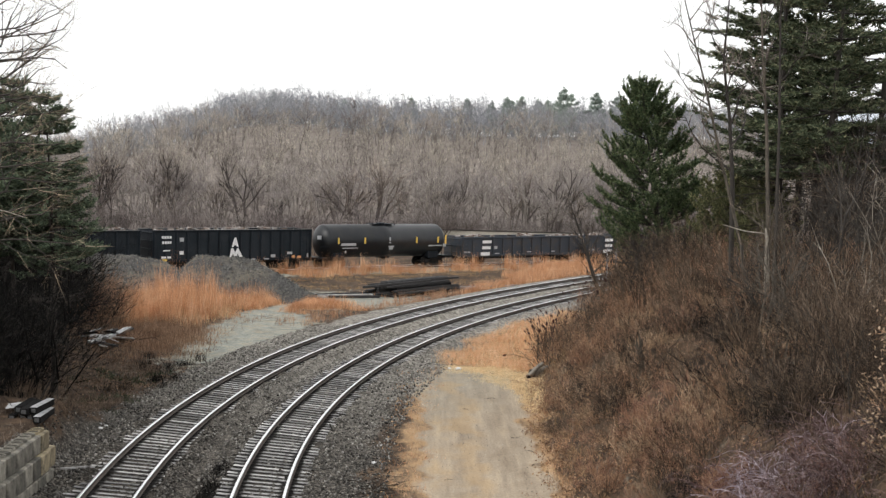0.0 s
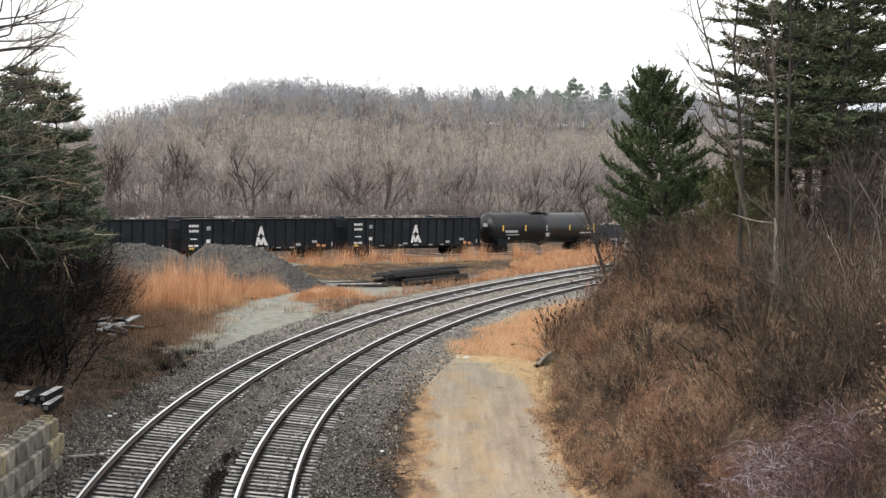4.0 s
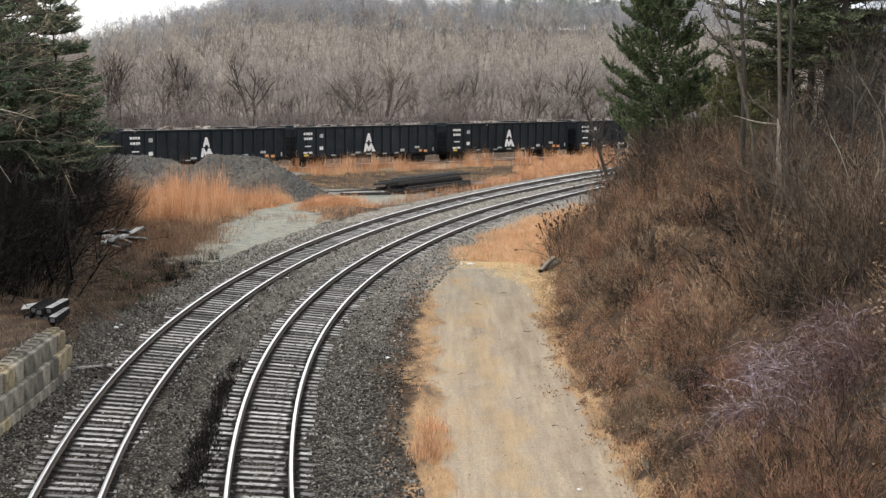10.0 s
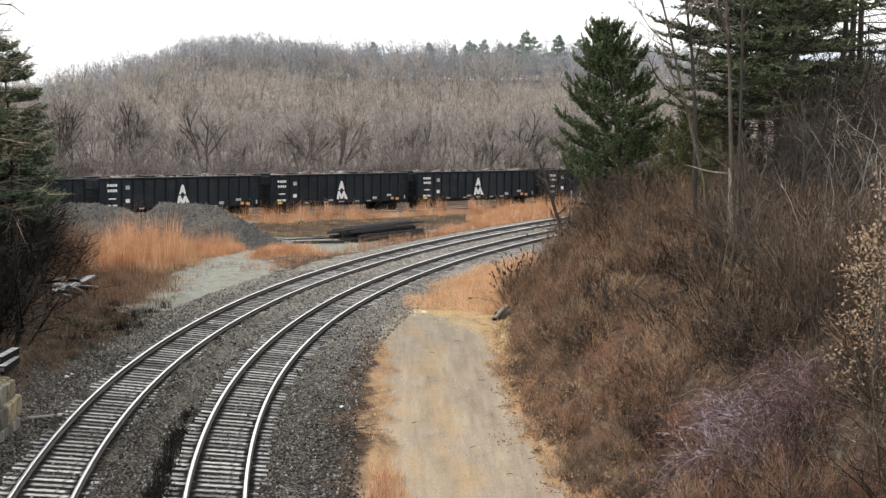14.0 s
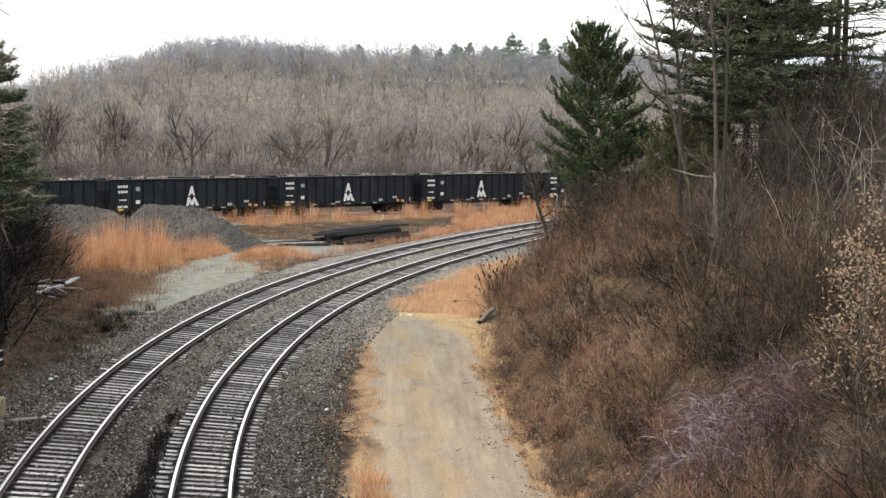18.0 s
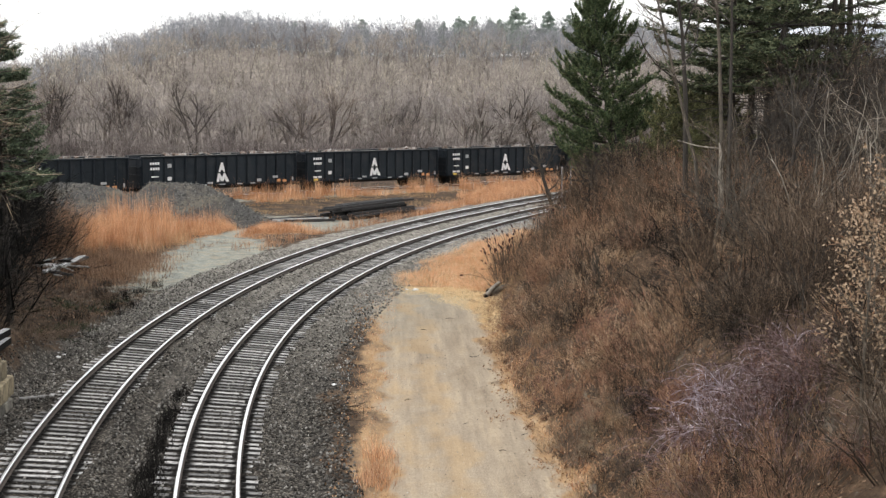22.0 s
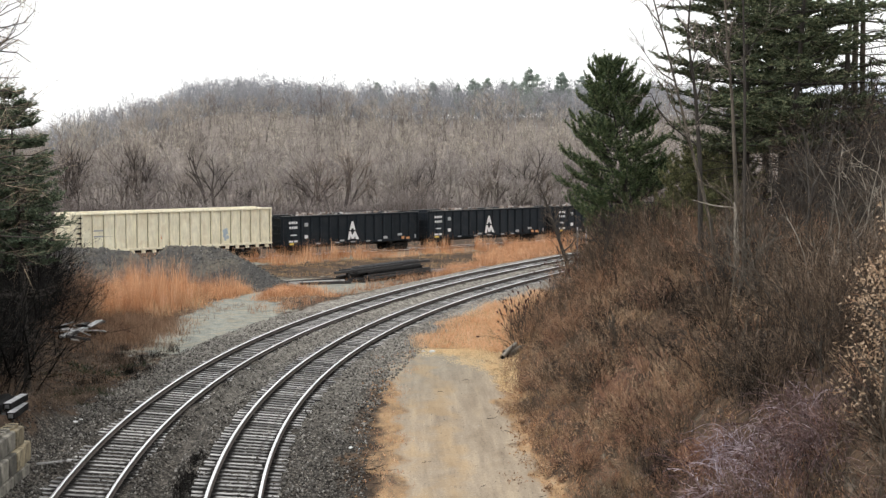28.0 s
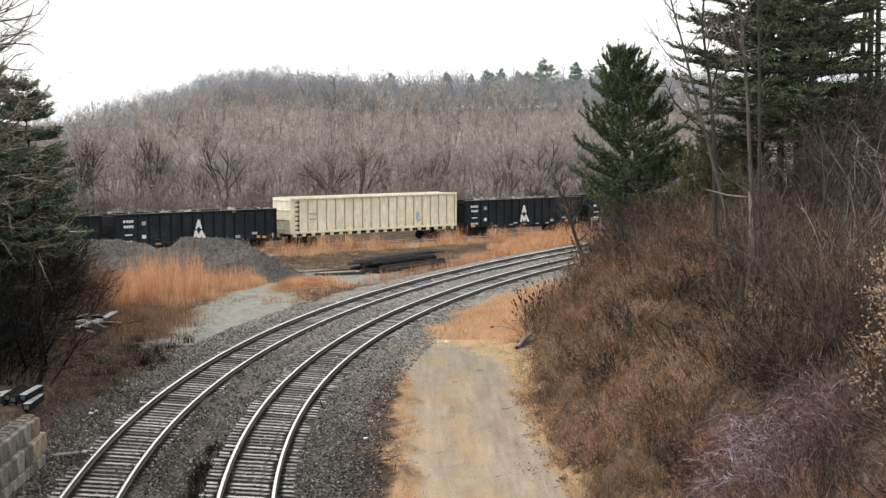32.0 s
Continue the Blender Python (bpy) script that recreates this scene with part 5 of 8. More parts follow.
def conifer_shape(r, height, radius, trunk_r, whorls, per, first=0.12, droop=-0.05, upsweep=0.1, tufts=10, needles=12, length=0.3, width=0.035, power=0.8, gap=0.0, bare_in=0.3, lean=(0, 0), sidetwig=0.45):
    """Trunk and bough rows, and needle triangles. gap: share of boughs left out."""
    wood, joints, _ = bough(r, (0, 0, -0.4), (lean[0], lean[1], 1), height + 0.4, trunk_r, 9, 0.03, 0.03, 0.08)
    tri = []
    for w in range(whorls):
        t = first + (1 - first) * (w + r.uniform(-0.25, 0.25)) / whorls
        t = min(max(t, first * 0.8), 0.985)
        p, ax = along(joints, t)
        reach = radius * (max(1 - (t - first) / (1 - first), 0.0) ** power) + 0.25
        if t < first + 0.12:
            reach *= 0.75 + 0.25 * (t - first) / 0.12
        for k in range(per):
            if r.uniform() < gap:
                continue
            a = 2 * math.pi * (k + r.uniform(-0.3, 0.3)) / per + w * 1.3
            ln = reach * r.uniform(0.7, 1.15)
            d = np.array([math.cos(a), math.sin(a), droop + 0.75 * max(t - 0.62, 0) * 2 + r.normal(0, 0.08)])
            rows, jj, _ = bough(r, p, d, ln, trunk_r * 0.22 * (1.1 - t) + 0.012, 4, upsweep, 0.09, 0.25)
            wood += rows
            m = max(3, int(tufts * ln / radius + 2))
            tt = r.uniform(bare_in, 1.0, m)
            q = np.array([along(jj, x)[0] for x in tt])
            ax2 = np.array([along(jj, x)[1] for x in tt])
            side = r.normal(size=(m, 3)) * np.array([1, 1, 0.35])
            shoot = unit(ax2 + side * 0.9)
            reach2 = ln * sidetwig * (1.05 - tt) + 0.12
            q2 = q + shoot * reach2[:, None] * r.uniform(0.3, 1.0, (m, 1))
            wood += [(*a_, *b_, 0.012, 0.006) for a_, b_ in zip(q, q2)]
            shoot = unit(shoot + np.array([0, 0, 0.5]))
            for f in (0.35, 0.7, 1.0):
                tri.append(needle_tufts(q + (q2 - q) * f, shoot, r, needles // 2 if f < 1 else needles, length, width))
    top, ax = along(joints, 0.985)
    tri.append(needle_tufts(top[None] + r.normal(size=(6, 3)) * np.array([0.12, 0.12, 0.25]), np.tile([[0, 0, 1.0]], (6, 1)), r, needles, length, width))
    return wood, np.concatenate(tri)


def wood_meshes(wood, bark, stem=9, k=4):
    """The trunk's rows as one stem, the other rows as boughs."""
    return stem_mesh("trunk", [wood[:stem]], bark), tube_mesh("bough", wood[stem:], bark, k) if len(wood) > stem else None


def conifer(name, m, label, category, group, meshes):
    tr = thing(name, m, label, category, group)
    for key, me in zip(("trunk", "bough", "crown"), meshes):
        if me:
            ob = part(key, me, None, tr)
            if key != "trunk":
                ob["kind"] = "stuff"
    return tr


def stand(name, m, label, category, group, wood, tri, bark, foliage, crown="crown", k=5, stem=9):
    tr = conifer(name, m, label, category, group, wood_meshes(wood, bark, stem, k))
    if len(tri):
        part(crown, tri_mesh(crown, tri, foliage), None, tr)["kind"] = "stuff"
    return tr


def gz(x, y):
    return float(ground_z(x, y))


# ---- far woods on the hill ----
def woodland():
    r = np.random.default_rng(11)
    sizes = {"front": (18.0, 0.17, (4, 4, 4, 4), 0.3, 0.62, 0.12), "slope": (17.0, 0.15, (4, 4, 3, 4), 0.3, 0.65, 0.12), "ridge": (18.5, 0.14, (5, 4, 3, 4), 0.28, 0.7, 0.1)}
    kinds = {}
    for key, (h, rad, kids, trunk, angle, up) in sizes.items():
        kinds[key] = []
        for k in range(7):
            levels = broad_tree(r, h, rad, kids, trunk * r.uniform(0.8, 1.2), angle, 0.66, up, 1 + (k % 3 == 2), 0.16, 0.62)
            wood, twig = np.concatenate(levels[:2] + [chords(x) for x in levels[2:-1]]), chords(levels[-1])
            wood[:, 6:8] = np.maximum(wood[:, 6:8], 0.026)
            p0, p1 = twig[:, :3], twig[:, 3:6]
            kinds[key].append((limb_tris(wood, r, 0.1), slivers(p0, p1 - p0, np.linalg.norm(p1 - p0, axis=1) * 1.2, np.full(len(p0), 0.062), r)))
    stands = {k: ([], []) for k in kinds}
    tones = {k: [] for k in kinds}
    y = 215.0
    while y < 455:
        gap = 4.8 if y < 300 else 5.4 if y < 385 else 4.2
        for x in np.arange(-150, 165, gap):
            x, q = x + r.uniform(-2.2, 2.2), y + r.uniform(-2.2, 2.2)
            if abs(x + 4) > q * 0.33 + 6 or (q < 222 and r.uniform() < 0.4):
                continue
            high = q + 0.2 * abs(x + 10) + 18 * float(wobble(x, q, 22, 3)) > 372
            key = "ridge" if high else "front" if q < 268 else "slope"
            a, b = kinds[key][r.integers(7)]
            c, s = math.cos(t := r.uniform(0, 6.28)), math.sin(t)
            h = r.uniform(0.7, 1.15) * (0.9 if q < 232 else 1.0) * (0.95 + 0.16 * float(wobble(x, q, 9, 4)))
            rot = np.array([[c, s, 0], [-s, c, 0], [0, 0, 1]]) * np.array([h, h, h])
            o = np.array([x, q, gz(x, q)])
            stands[key][0].append(a @ rot + o)
            stands[key][1].append(b @ rot + o)
            tones[key].append((len(a) * 3, len(b) * 3, min(1.0, max(0.0, 0.5 + 0.28 * float(wobble(x, q, 13, 6)) + r.normal(0, 0.22)))))
        y += gap * (0.95 if y < 300 else 1.1 if y < 385 else 1.0)
    for key, (limbs_, twigs_) in stands.items():
        far = tagged(new("ridge_woodland" if key == "ridge" else "woodland"), {"front": "leafless brown woodland at the foot of the hill", "slope": "leafless tan woodland covering the hill", "ridge": "leafless woodland along the hill crest, blue-grey for haze"}[key], "woodland", kind="stuff")
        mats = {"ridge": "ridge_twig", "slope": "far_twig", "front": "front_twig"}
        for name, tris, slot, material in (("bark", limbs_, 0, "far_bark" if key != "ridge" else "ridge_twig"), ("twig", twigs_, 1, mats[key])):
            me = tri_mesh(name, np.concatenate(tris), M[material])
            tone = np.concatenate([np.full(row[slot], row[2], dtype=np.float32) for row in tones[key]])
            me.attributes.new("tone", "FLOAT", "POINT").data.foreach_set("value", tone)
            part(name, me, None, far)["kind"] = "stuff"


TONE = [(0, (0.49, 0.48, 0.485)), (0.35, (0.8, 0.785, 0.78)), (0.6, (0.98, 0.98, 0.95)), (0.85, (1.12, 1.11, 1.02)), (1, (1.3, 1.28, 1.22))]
# Far wood colours are paled, the crest's bluish, to put distance haze into them.
M["ridge_twig"] = leafy("hazed_ridge_twigs", [(0, (0.26, 0.265, 0.29)), (0.5, (0.335, 0.335, 0.35)), (1, (0.42, 0.415, 0.42))], obj=0.0, patch=(0.03, (0.9, 0.92, 0.95)), tone=[(0, (0.82, 0.84, 0.86)), (1, (1.12, 1.1, 1.08))])
M["far_bark"] = leafy("hazed_far_bark", [(0, (0.13, 0.115, 0.108)), (0.5, (0.235, 0.21, 0.195)), (1, (0.42, 0.385, 0.35))], obj=0.0, tone=TONE)
M["far_twig"] = leafy("hazed_tan_twigs", [(0, (0.32, 0.287, 0.248)), (0.5, (0.46, 0.42, 0.38)), (1, (0.6, 0.552, 0.49))], obj=0.0, patch=(0.028, (0.88, 0.86, 0.88)), tone=TONE)
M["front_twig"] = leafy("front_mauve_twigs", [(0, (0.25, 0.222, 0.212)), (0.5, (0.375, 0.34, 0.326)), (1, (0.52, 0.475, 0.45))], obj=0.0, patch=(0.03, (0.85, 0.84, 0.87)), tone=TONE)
woodland()


M["edge_bark"] = leafy("brown_edge_bark", [(0, (0.06, 0.052, 0.049)), (1, (0.16, 0.14, 0.13))], obj=0.45)


M["belt_twig"] = leafy("mauve_brush_twigs", [(0, (0.11, 0.095, 0.09)), (0.5, (0.23, 0.202, 0.19)), (1, (0.4, 0.36, 0.33))], obj=0.0, patch=(0.12, (0.7, 0.66, 0.68)))


def edge_trees():
    r = np.random.default_rng(5)
    shapes = []
    for k in range(7):
        shapes.append(bare_meshes(r, broad_tree(r, 17.5, 0.2, (4, 4, 4, 4), 0.26, 0.75, 0.7, 0.13, (1, 2, 3)[k % 3], 0.18, 0.62), M["edge_bark"], M["twig_wood"], 0.05))
    for k in range(36):
        x = -56 + 112 * (k + r.uniform(0, 0.95)) / 36
        y = (209 if x < 0 else 215) + r.uniform(-4, 12) + abs(x) * 0.05
        plant("bare_tree", pose(x, y, gz(x, y), 0, 0, r.uniform(0, 360)) @ Matrix.Scale(r.uniform(0.55, 1.3), 4), "leafless tree with dark spreading limbs at the wood's edge", "tree", "trees along the wood's edge", shapes[r.integers(7)])
    # round dark thicket before the wood
    for x, y, h in ((0.7, 207, 6.4), (4.6, 208.5, 5.4), (-3.0, 208.5, 4.6), (22.5, 213, 5.0)):
        wood, twig = bush(r, h, h * 0.75, 34, (5, 4, 4), 0.05, 0.6, 0.6, 0.08, 0.2, 0.6, 0.03)
        ob = new("thicket_bush", two_tone("thicket_bush", wood, twig, M["edge_bark"], M["belt_twig"]))
        ob.matrix_world = pose(x, y, gz(x, y))
        tagged(ob, "round dark leafless bush before the woods", "shrub", "bushes before the woods")
    # brush belt at the foot of the wood
    tris = []
    kinds = [shrub_shape(r, 3.0, 2.2, 13, 9, 0.03, twig_len=0.9) for _ in range(4)]
    for k in range(440):
        x = r.uniform(-66, 66)
        y = (202 if x < -2 else 211) + r.uniform(0, 14)
        c, s = math.cos(t := r.uniform(0, 6.28)), math.sin(t)
        h = r.uniform(0.6, 1.3) * (1.7 if r.uniform() < 0.12 else 1.0)
        tris.append(kinds[r.integers(4)] @ (np.array([[c, s, 0], [-s, c, 0], [0, 0, 1]]) * h) + np.array([x, y, gz(x, y)]))
    ridge = [shrub_shape(r, 5.0, 2.8, 9, 9, 0.05, twig_len=1.3) for _ in range(4)]
    soup = []
    for k in range(950):
        x, y = r.uniform(-140, 150), r.uniform(384, 440)
        c, s = math.cos(t := r.uniform(0, 6.28)), math.sin(t)
        soup.append(ridge[r.integers(4)] @ (np.array([[c, s, 0], [-s, c, 0], [0, 0, 1]]) * r.uniform(0.8, 1.4)) + np.array([x, y, gz(x, y)]))
    tagged(new("ridge_brush", tri_mesh("ridge_brush", np.concatenate(soup), M["ridge_twig"])), "undergrowth along the hill crest, grey for haze", "brush", kind="stuff")
    tagged(new("brush_belt", tri_mesh("brush_belt", np.concatenate(tris), M["belt_twig"])), "grey-brown thicket at the foot of the woods", "brush", kind="stuff")


edge_trees()


def far_conifers():
    r = np.random.default_rng(23)
    shapes = []
    for k in range(4):
        wood, tri = conifer_shape(r, 12, 3.9, 0.2, 10, 7, 0.15, 0.1, 0.1, 8, 10, 0.7, 0.17, 0.75, 0.1)
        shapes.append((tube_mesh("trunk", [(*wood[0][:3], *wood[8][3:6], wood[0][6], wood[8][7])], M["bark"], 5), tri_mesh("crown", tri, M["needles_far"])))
    spots = [(-46.6, 421, 0.88), (-26.6, 423, 0.78), (-7.1, 424, 0.95), (9, 424, 0.97), (15.9, 424, 0.9), (22, 420, 0.95), (24.1, 423, 1.07), (29.7, 423, 0.97), (30.8, 412, 0.95), (33.5, 420, 0.85), (39.2, 422, 1.14), (46.1, 421, 1.04), (52, 424, 1.1), (58, 420, 1.0), (64, 422, 1.1), (34.5, 398, 1.25), (43.5, 402, 1.15), (19.5, 404, 1.0)]
    for x, y, s in spots:
        a, b = shapes[r.integers(4)]
        tr = thing("conifer", pose(x, y, gz(x, y), 0, 0, r.uniform(0, 360)) @ Matrix.Scale(s * 0.9, 4), "distant pine on the hill crest, paled for haze", "tree", "pines on the hill crest")
        part("trunk", a, None, tr)
        part("crown", b, None, tr)["kind"] = "stuff"


far_conifers()


M["needles_dark"] = leafy("dark_pine_needles", [(0, (0.034, 0.048, 0.03)), (0.5, (0.102, 0.132, 0.08)), (0.85, (0.19, 0.215, 0.13)), (1, (0.32, 0.31, 0.19))], obj=0.3)


# ---- near conifers ----
def near_conifers():
    r = np.random.default_rng(33)
    wood, tri = plume_pine(np.random.default_rng(7), 10.2, 4.0, 0.16, 17, 10, 0.06, 0.5, -0.02, 0.15, 18, 28, 0.55, 0.16, 0.046, lean=(-0.14, 0), gap=0.08, bare_in=0.22, head=0.75)
    stand("pine_tree", pose(12.75, 79.5, gz(12.75, 79.5)), "green pine with upswept brush-like boughs on the bank", "tree", "", wood, tri, M["bark_dark"], M["needles"])
    wood, tri = plume_pine(r, 4.4, 2.3, 0.1, 9, 7, 0.12, 0.6, 0.05, 0.14, 11, 20, 0.4, 0.18, 0.04, gap=0.1)
    young = stand("pine_tree", pose(14.3, 72, gz(14.3, 72)), "small yellow-green pine among brush", "tree", "small yellowed pines", wood, tri, M["bark"], M["needles_yellow"])
    for x, y, s, a in ((14.4, 64.5, 0.65, 70), (15.4, 66, 0.8, 200), (14.9, 70.6, 0.95, 140), (16.2, 74, 1.0, 30)):
        copy_thing(young, pose(x, y, gz(x, y), 0, 0, a) @ Matrix.Scale(s, 4))
    tall = []
    for k in range(3):
        wood, tri = plume_pine(r, 19, 4.7, 0.24, 16, 7, 0.24, 0.42, 0.02, 0.04, 20, 17, 0.6, 0.26, 0.08, 0.85, 0.14, bare_in=0.2, dead=22, side=1.2)
        tall.append((*wood_meshes(wood, M["bark_dark"]), tri_mesh("crown", tri, M["needles_dark"])))
    wood, tri = plume_pine(r, 20, 4.8, 0.22, 10, 5, 0.36, 0.42, 0.0, 0.03, 18, 16, 0.6, 0.26, 0.075, 0.88, 0.34, bare_in=0.3, dead=26, side=1.2)
    tall.append((*wood_meshes(wood, M["bark_dark"]), tri_mesh("crown", tri, M["needles_dark"])))
    for k, x, y, s, a in ((0, 15.3, 64, 0.84, 0), (1, 15.9, 59.5, 0.8, 80), (2, 17.0, 68, 0.9, 150), (3, 25.2, 62, 0.8, 300), (3, 18.0, 75, 0.95, 20), (3, 19.4, 64, 0.86, 240), (0, 19.0, 72, 0.86, 60)):
        conifer("white_pine", pose(x, y, gz(x, y), 0, 0, a) @ Matrix.Scale(s, 4), "tall white pine with layered dark boughs and dead lower limbs", "tree", "tall pines on the bank", tall[k])
    # tall pines with high crowns and bare trunks
    wood, tri = plume_pine(r, 22, 4.2, 0.22, 8, 5, 0.5, 0.4, 0.0, 0.04, 15, 16, 0.6, 0.26, 0.075, 0.78, 0.3, bare_in=0.35, dead=26, side=1.1)
    high = (*wood_meshes(wood, M["bark"]), tri_mesh("crown", tri, M["needles_dark"]))
    for x, y, s, a in ((20.7, 66, 1.0, 10), (21.35, 66.6, 0.95, 130)):
        conifer("white_pine", pose(x, y, gz(x, y), 0, 0, a) @ Matrix.Scale(s, 4), "tall pine with a bare trunk and high crown", "tree", "high-crowned pines on the bank", high)
    dark = []
    r = np.random.default_rng(77)
    for h, rad, first, whorls in ((12.6, 2.0, 0.44, 17), (10.6, 2.6, 0.52, 12)):
        wood, tri = plume_pine(r, h, rad, 0.16, whorls, 8, first, 0.55, -0.02, 0.05, 16, 18, 0.42, 0.15, 0.04, 0.55, 0.05, bare_in=0.15, side=0.9, head=0.45, dead=34)
        dark.append((*wood_meshes(wood, M["bark_dark"]), tri_mesh("crown", tri, M["needles_blue"])))
    for k, x, y, s, a in ((0, -15.5, 59.6, 1.0, 0), (1, -17.6, 61.5, 1.0, 90), (1, -18.9, 58.5, 1.05, 200), (1, -20.9, 63, 1.1, 40), (0, -20.2, 69, 1.0, 150)):
        conifer("spruce_tree", pose(x, y, gz(x, y), 0, 0, a) @ Matrix.Scale(s, 4), "dark blue-green spruce in a thicket", "tree", "dark spruces by the block wall", dark[k])


near_conifers()


# ---- bare trees that stand close ----
def near_bare_trees():
    r = np.random.default_rng(41)

    def bent(label, joints, radius, limbs, bark, twig, group="", **kw):
        o = np.array(joints[0])
        loc = [np.array(j) - o for j in joints]
        wood, tri = bare_crown(r, kw.pop("height", 9), radius, limbs=limbs, trunk_joints=loc, **kw)
        return stand("bare_tree", pose(*o), label, "tree", group, wood, tri, bark, twig, "twig", 6, len(loc) - 1)

    z = gz(11.8, 50.6)
    g = "bare trees on the bank"
    bent("slim leafless tree with a straight pale trunk", [(11.75, 50.6, z - 0.2), (11.7, 50.6, 8.4), (11.55, 50.7, 11.5), (11.3, 50.8, 14.4), (11.05, 50.8, 18.5)], 0.1, 8, M["bark"], M["twig_wood"], g, first=0.5, twig_len=0.6, twig_w=0.02)
    bent("twin stem of a slim leafless tree", [(11.95, 50.4, z - 0.2), (11.95, 50.4, 8.4), (11.9, 50.4, 12), (11.8, 50.5, 16), (11.9, 50.5, 19)], 0.08, 7, M["bark_dark"], M["twig_wood"], g, first=0.5, twig_len=0.6, twig_w=0.02)
    bent("leafless tree leaning over the bank", [(11.4, 52, gz(11.4, 52) - 0.2), (11.1, 52, 7.4), (10.3, 52, 10.3), (9.55, 52, 13.2), (8.9, 52, 15.5), (8.2, 52, 18)], 0.08, 14, M["bark"], M["twig_wood"], g, first=0.35, twig_len=0.7, twig_w=0.018)
    bent("leafless tree with dark side limbs", [(11.0, 53, gz(11, 53) - 0.2), (10.9, 53, 9.5), (10.7, 53, 12), (10.4, 53, 14), (10.6, 53, 18)], 0.11, 10, M["bark_dark"], M["twig_wood"], g, first=0.3, twig_len=0.7, twig_w=0.018)
    snag = [(11.35, 48.6, gz(11.35, 48.6) - 0.2), (11.25, 48.5, 6.6), (11.2, 48.5, 7.9), (11.15, 48.5, 8.2)]
    bent("broken pale snag with one dead limb", snag, 0.13, 0, M["bark_pale"], M["twig_wood"])
    rows, _, _ = bough(r, (11.15, 48.5, 8.0), (-1, 0, 0.12), 1.45, 0.036, 6, -0.05, 0.11, 0.35)
    part("dead_limb", tube_mesh("dead_limb", [tuple(np.array(q) - np.array([*snag[0], *snag[0], 0, 0])) for q in rows], M["bark_pale"], 5), None, bpy.data.objects[[o.name for o in bpy.data.objects if o.name.startswith("bare_tree") and o.parent is None][-1]])
    # dark leaning sapling at the foot of the bank
    LEAN = [(13.5, 114.8, gz(13.5, 114.8) - 0.2), (12.6, 114.9, 2.1), (11.7, 115.0, 4.8), (10.8, 115.1, 7.1)]
    bent("dark leaning sapling beside the tracks", LEAN, 0.2, 18, M["bark_dark"], M["twig_grey"], first=0.25, height=8, twig_len=0.9, twig_w=0.024)
    for x, y, h, a in ((7.45, 51.0, 3.7, 0), (10.4, 70.5, 5.6, 60), (11.6, 73.5, 5.0, 150), (9.6, 66.5, 4.2, 250), (12.2, 69.0, 5.2, 20)):
        levels = broad_tree(r, h, (0.03 if h > 4 else 0.045) * h ** 0.7, (5, 4, 4, 3) if h > 4 else (5, 3, 3), 0.3, 0.95, 0.72, 0.05, 3 if h > 4 else 1, 0.2, 0.6)
        plant("bare_tree", pose(x, y, gz(x, y), 0, 0, a), "small dark bare tree with spreading limbs among brush", "tree", "small bare trees on the bank", bare_meshes(r, levels, M["bark_dark" if h > 4 else "bark"], M["twig_dark"]))
    # left: limbs that reach across the sky
    for label, foot, height, lean, seed in (("leafless tree with long ochre-twigged limbs over the spruces", (-14.1, 43.6), 15.5, 0.035, 1), ("leafless tree with ochre twigs beside spruces", (-16.6, 50.5), 17.0, 0.1, 2), ("leafless tree with ochre twigs beside spruces", (-18.2, 51.5), 16.0, 0.12, 3)):
        rr = np.random.default_rng(90 + seed)
        trunk, joints, _ = bough(rr, (0, 0, -0.3), (lean, 0, 1), height, 0.11, 9, 0.02, 0.05, 0.2)
        n = 24 if seed == 1 else 15
        at = np.linspace(0.42 if seed == 1 else 0.62, 0.97, n)
        base = np.array([along(joints, t)[0] for t in at])
        turn = rr.normal(0, 0.55, n) + np.where(np.arange(n) % 5 == 4, math.pi, 0)
        limbs = ramify(rr, base, np.column_stack([np.cos(turn), np.sin(turn), rr.uniform(0.05, 0.5, n)]), (2.5 if seed == 1 else 2.8) * (1.25 - 0.6 * at), 0.034, (4, 4, 4), 0.65, 0.62, 0.6, 0.05, 0.42, 0.3)
        twig = np.concatenate([chords(x) for x in limbs[2:]])
        twig[:, 6:8] = np.maximum(twig[:, 6:8], 0.0055)
        crown = two_tone("crown", limb_tris(np.concatenate(limbs[:2]), rr, 0.012, 4), limb_tris(twig, rr, 0.1), M["bark_dark"], M["twig_ochre"])
        plant("bare_tree", pose(*foot, gz(*foot)), label, "tree", "bare trees over the spruces", (stem_mesh("trunk", [trunk], M["bark_dark"]), crown))
    rows = []
    for a0, a1 in (((-14.4, 42, 8.6), (-12.2, 43.9, 8.2)), ((-14.2, 42.5, 8.2), (-12.0, 44, 6.2))):
        q, _, _ = bough(r, np.array(a0) - np.array((-14.6, 42.2, 1.0)), np.array(a1) - np.array(a0), 2.6, 0.03, 5, -0.03, 0.1, 0.3)
        rows += [(0, 0, -0.5, *q[0][:3], 0.05, 0.03)] + q
    dead = thing("dead_sapling", pose(-14.6, 42.2, 1.0), "thin dead sapling with pale limbs", "tree")
    part("trunk", tube_mesh("trunk", rows, M["bark_pale"], 4), None, dead)
    # saplings on the upper bank
    shapes = [bare_meshes(r, broad_tree(r, 6.5, 0.05, (4, 4, 4), 0.42, 0.6, 0.62, 0.1, 1 + k % 3, 0.22, 0.6), M["bark"] if k % 2 else M["bark_dark"], M["twig_grey"] if k % 2 else M["twig_dark"], 0.012) for k in range(6)]
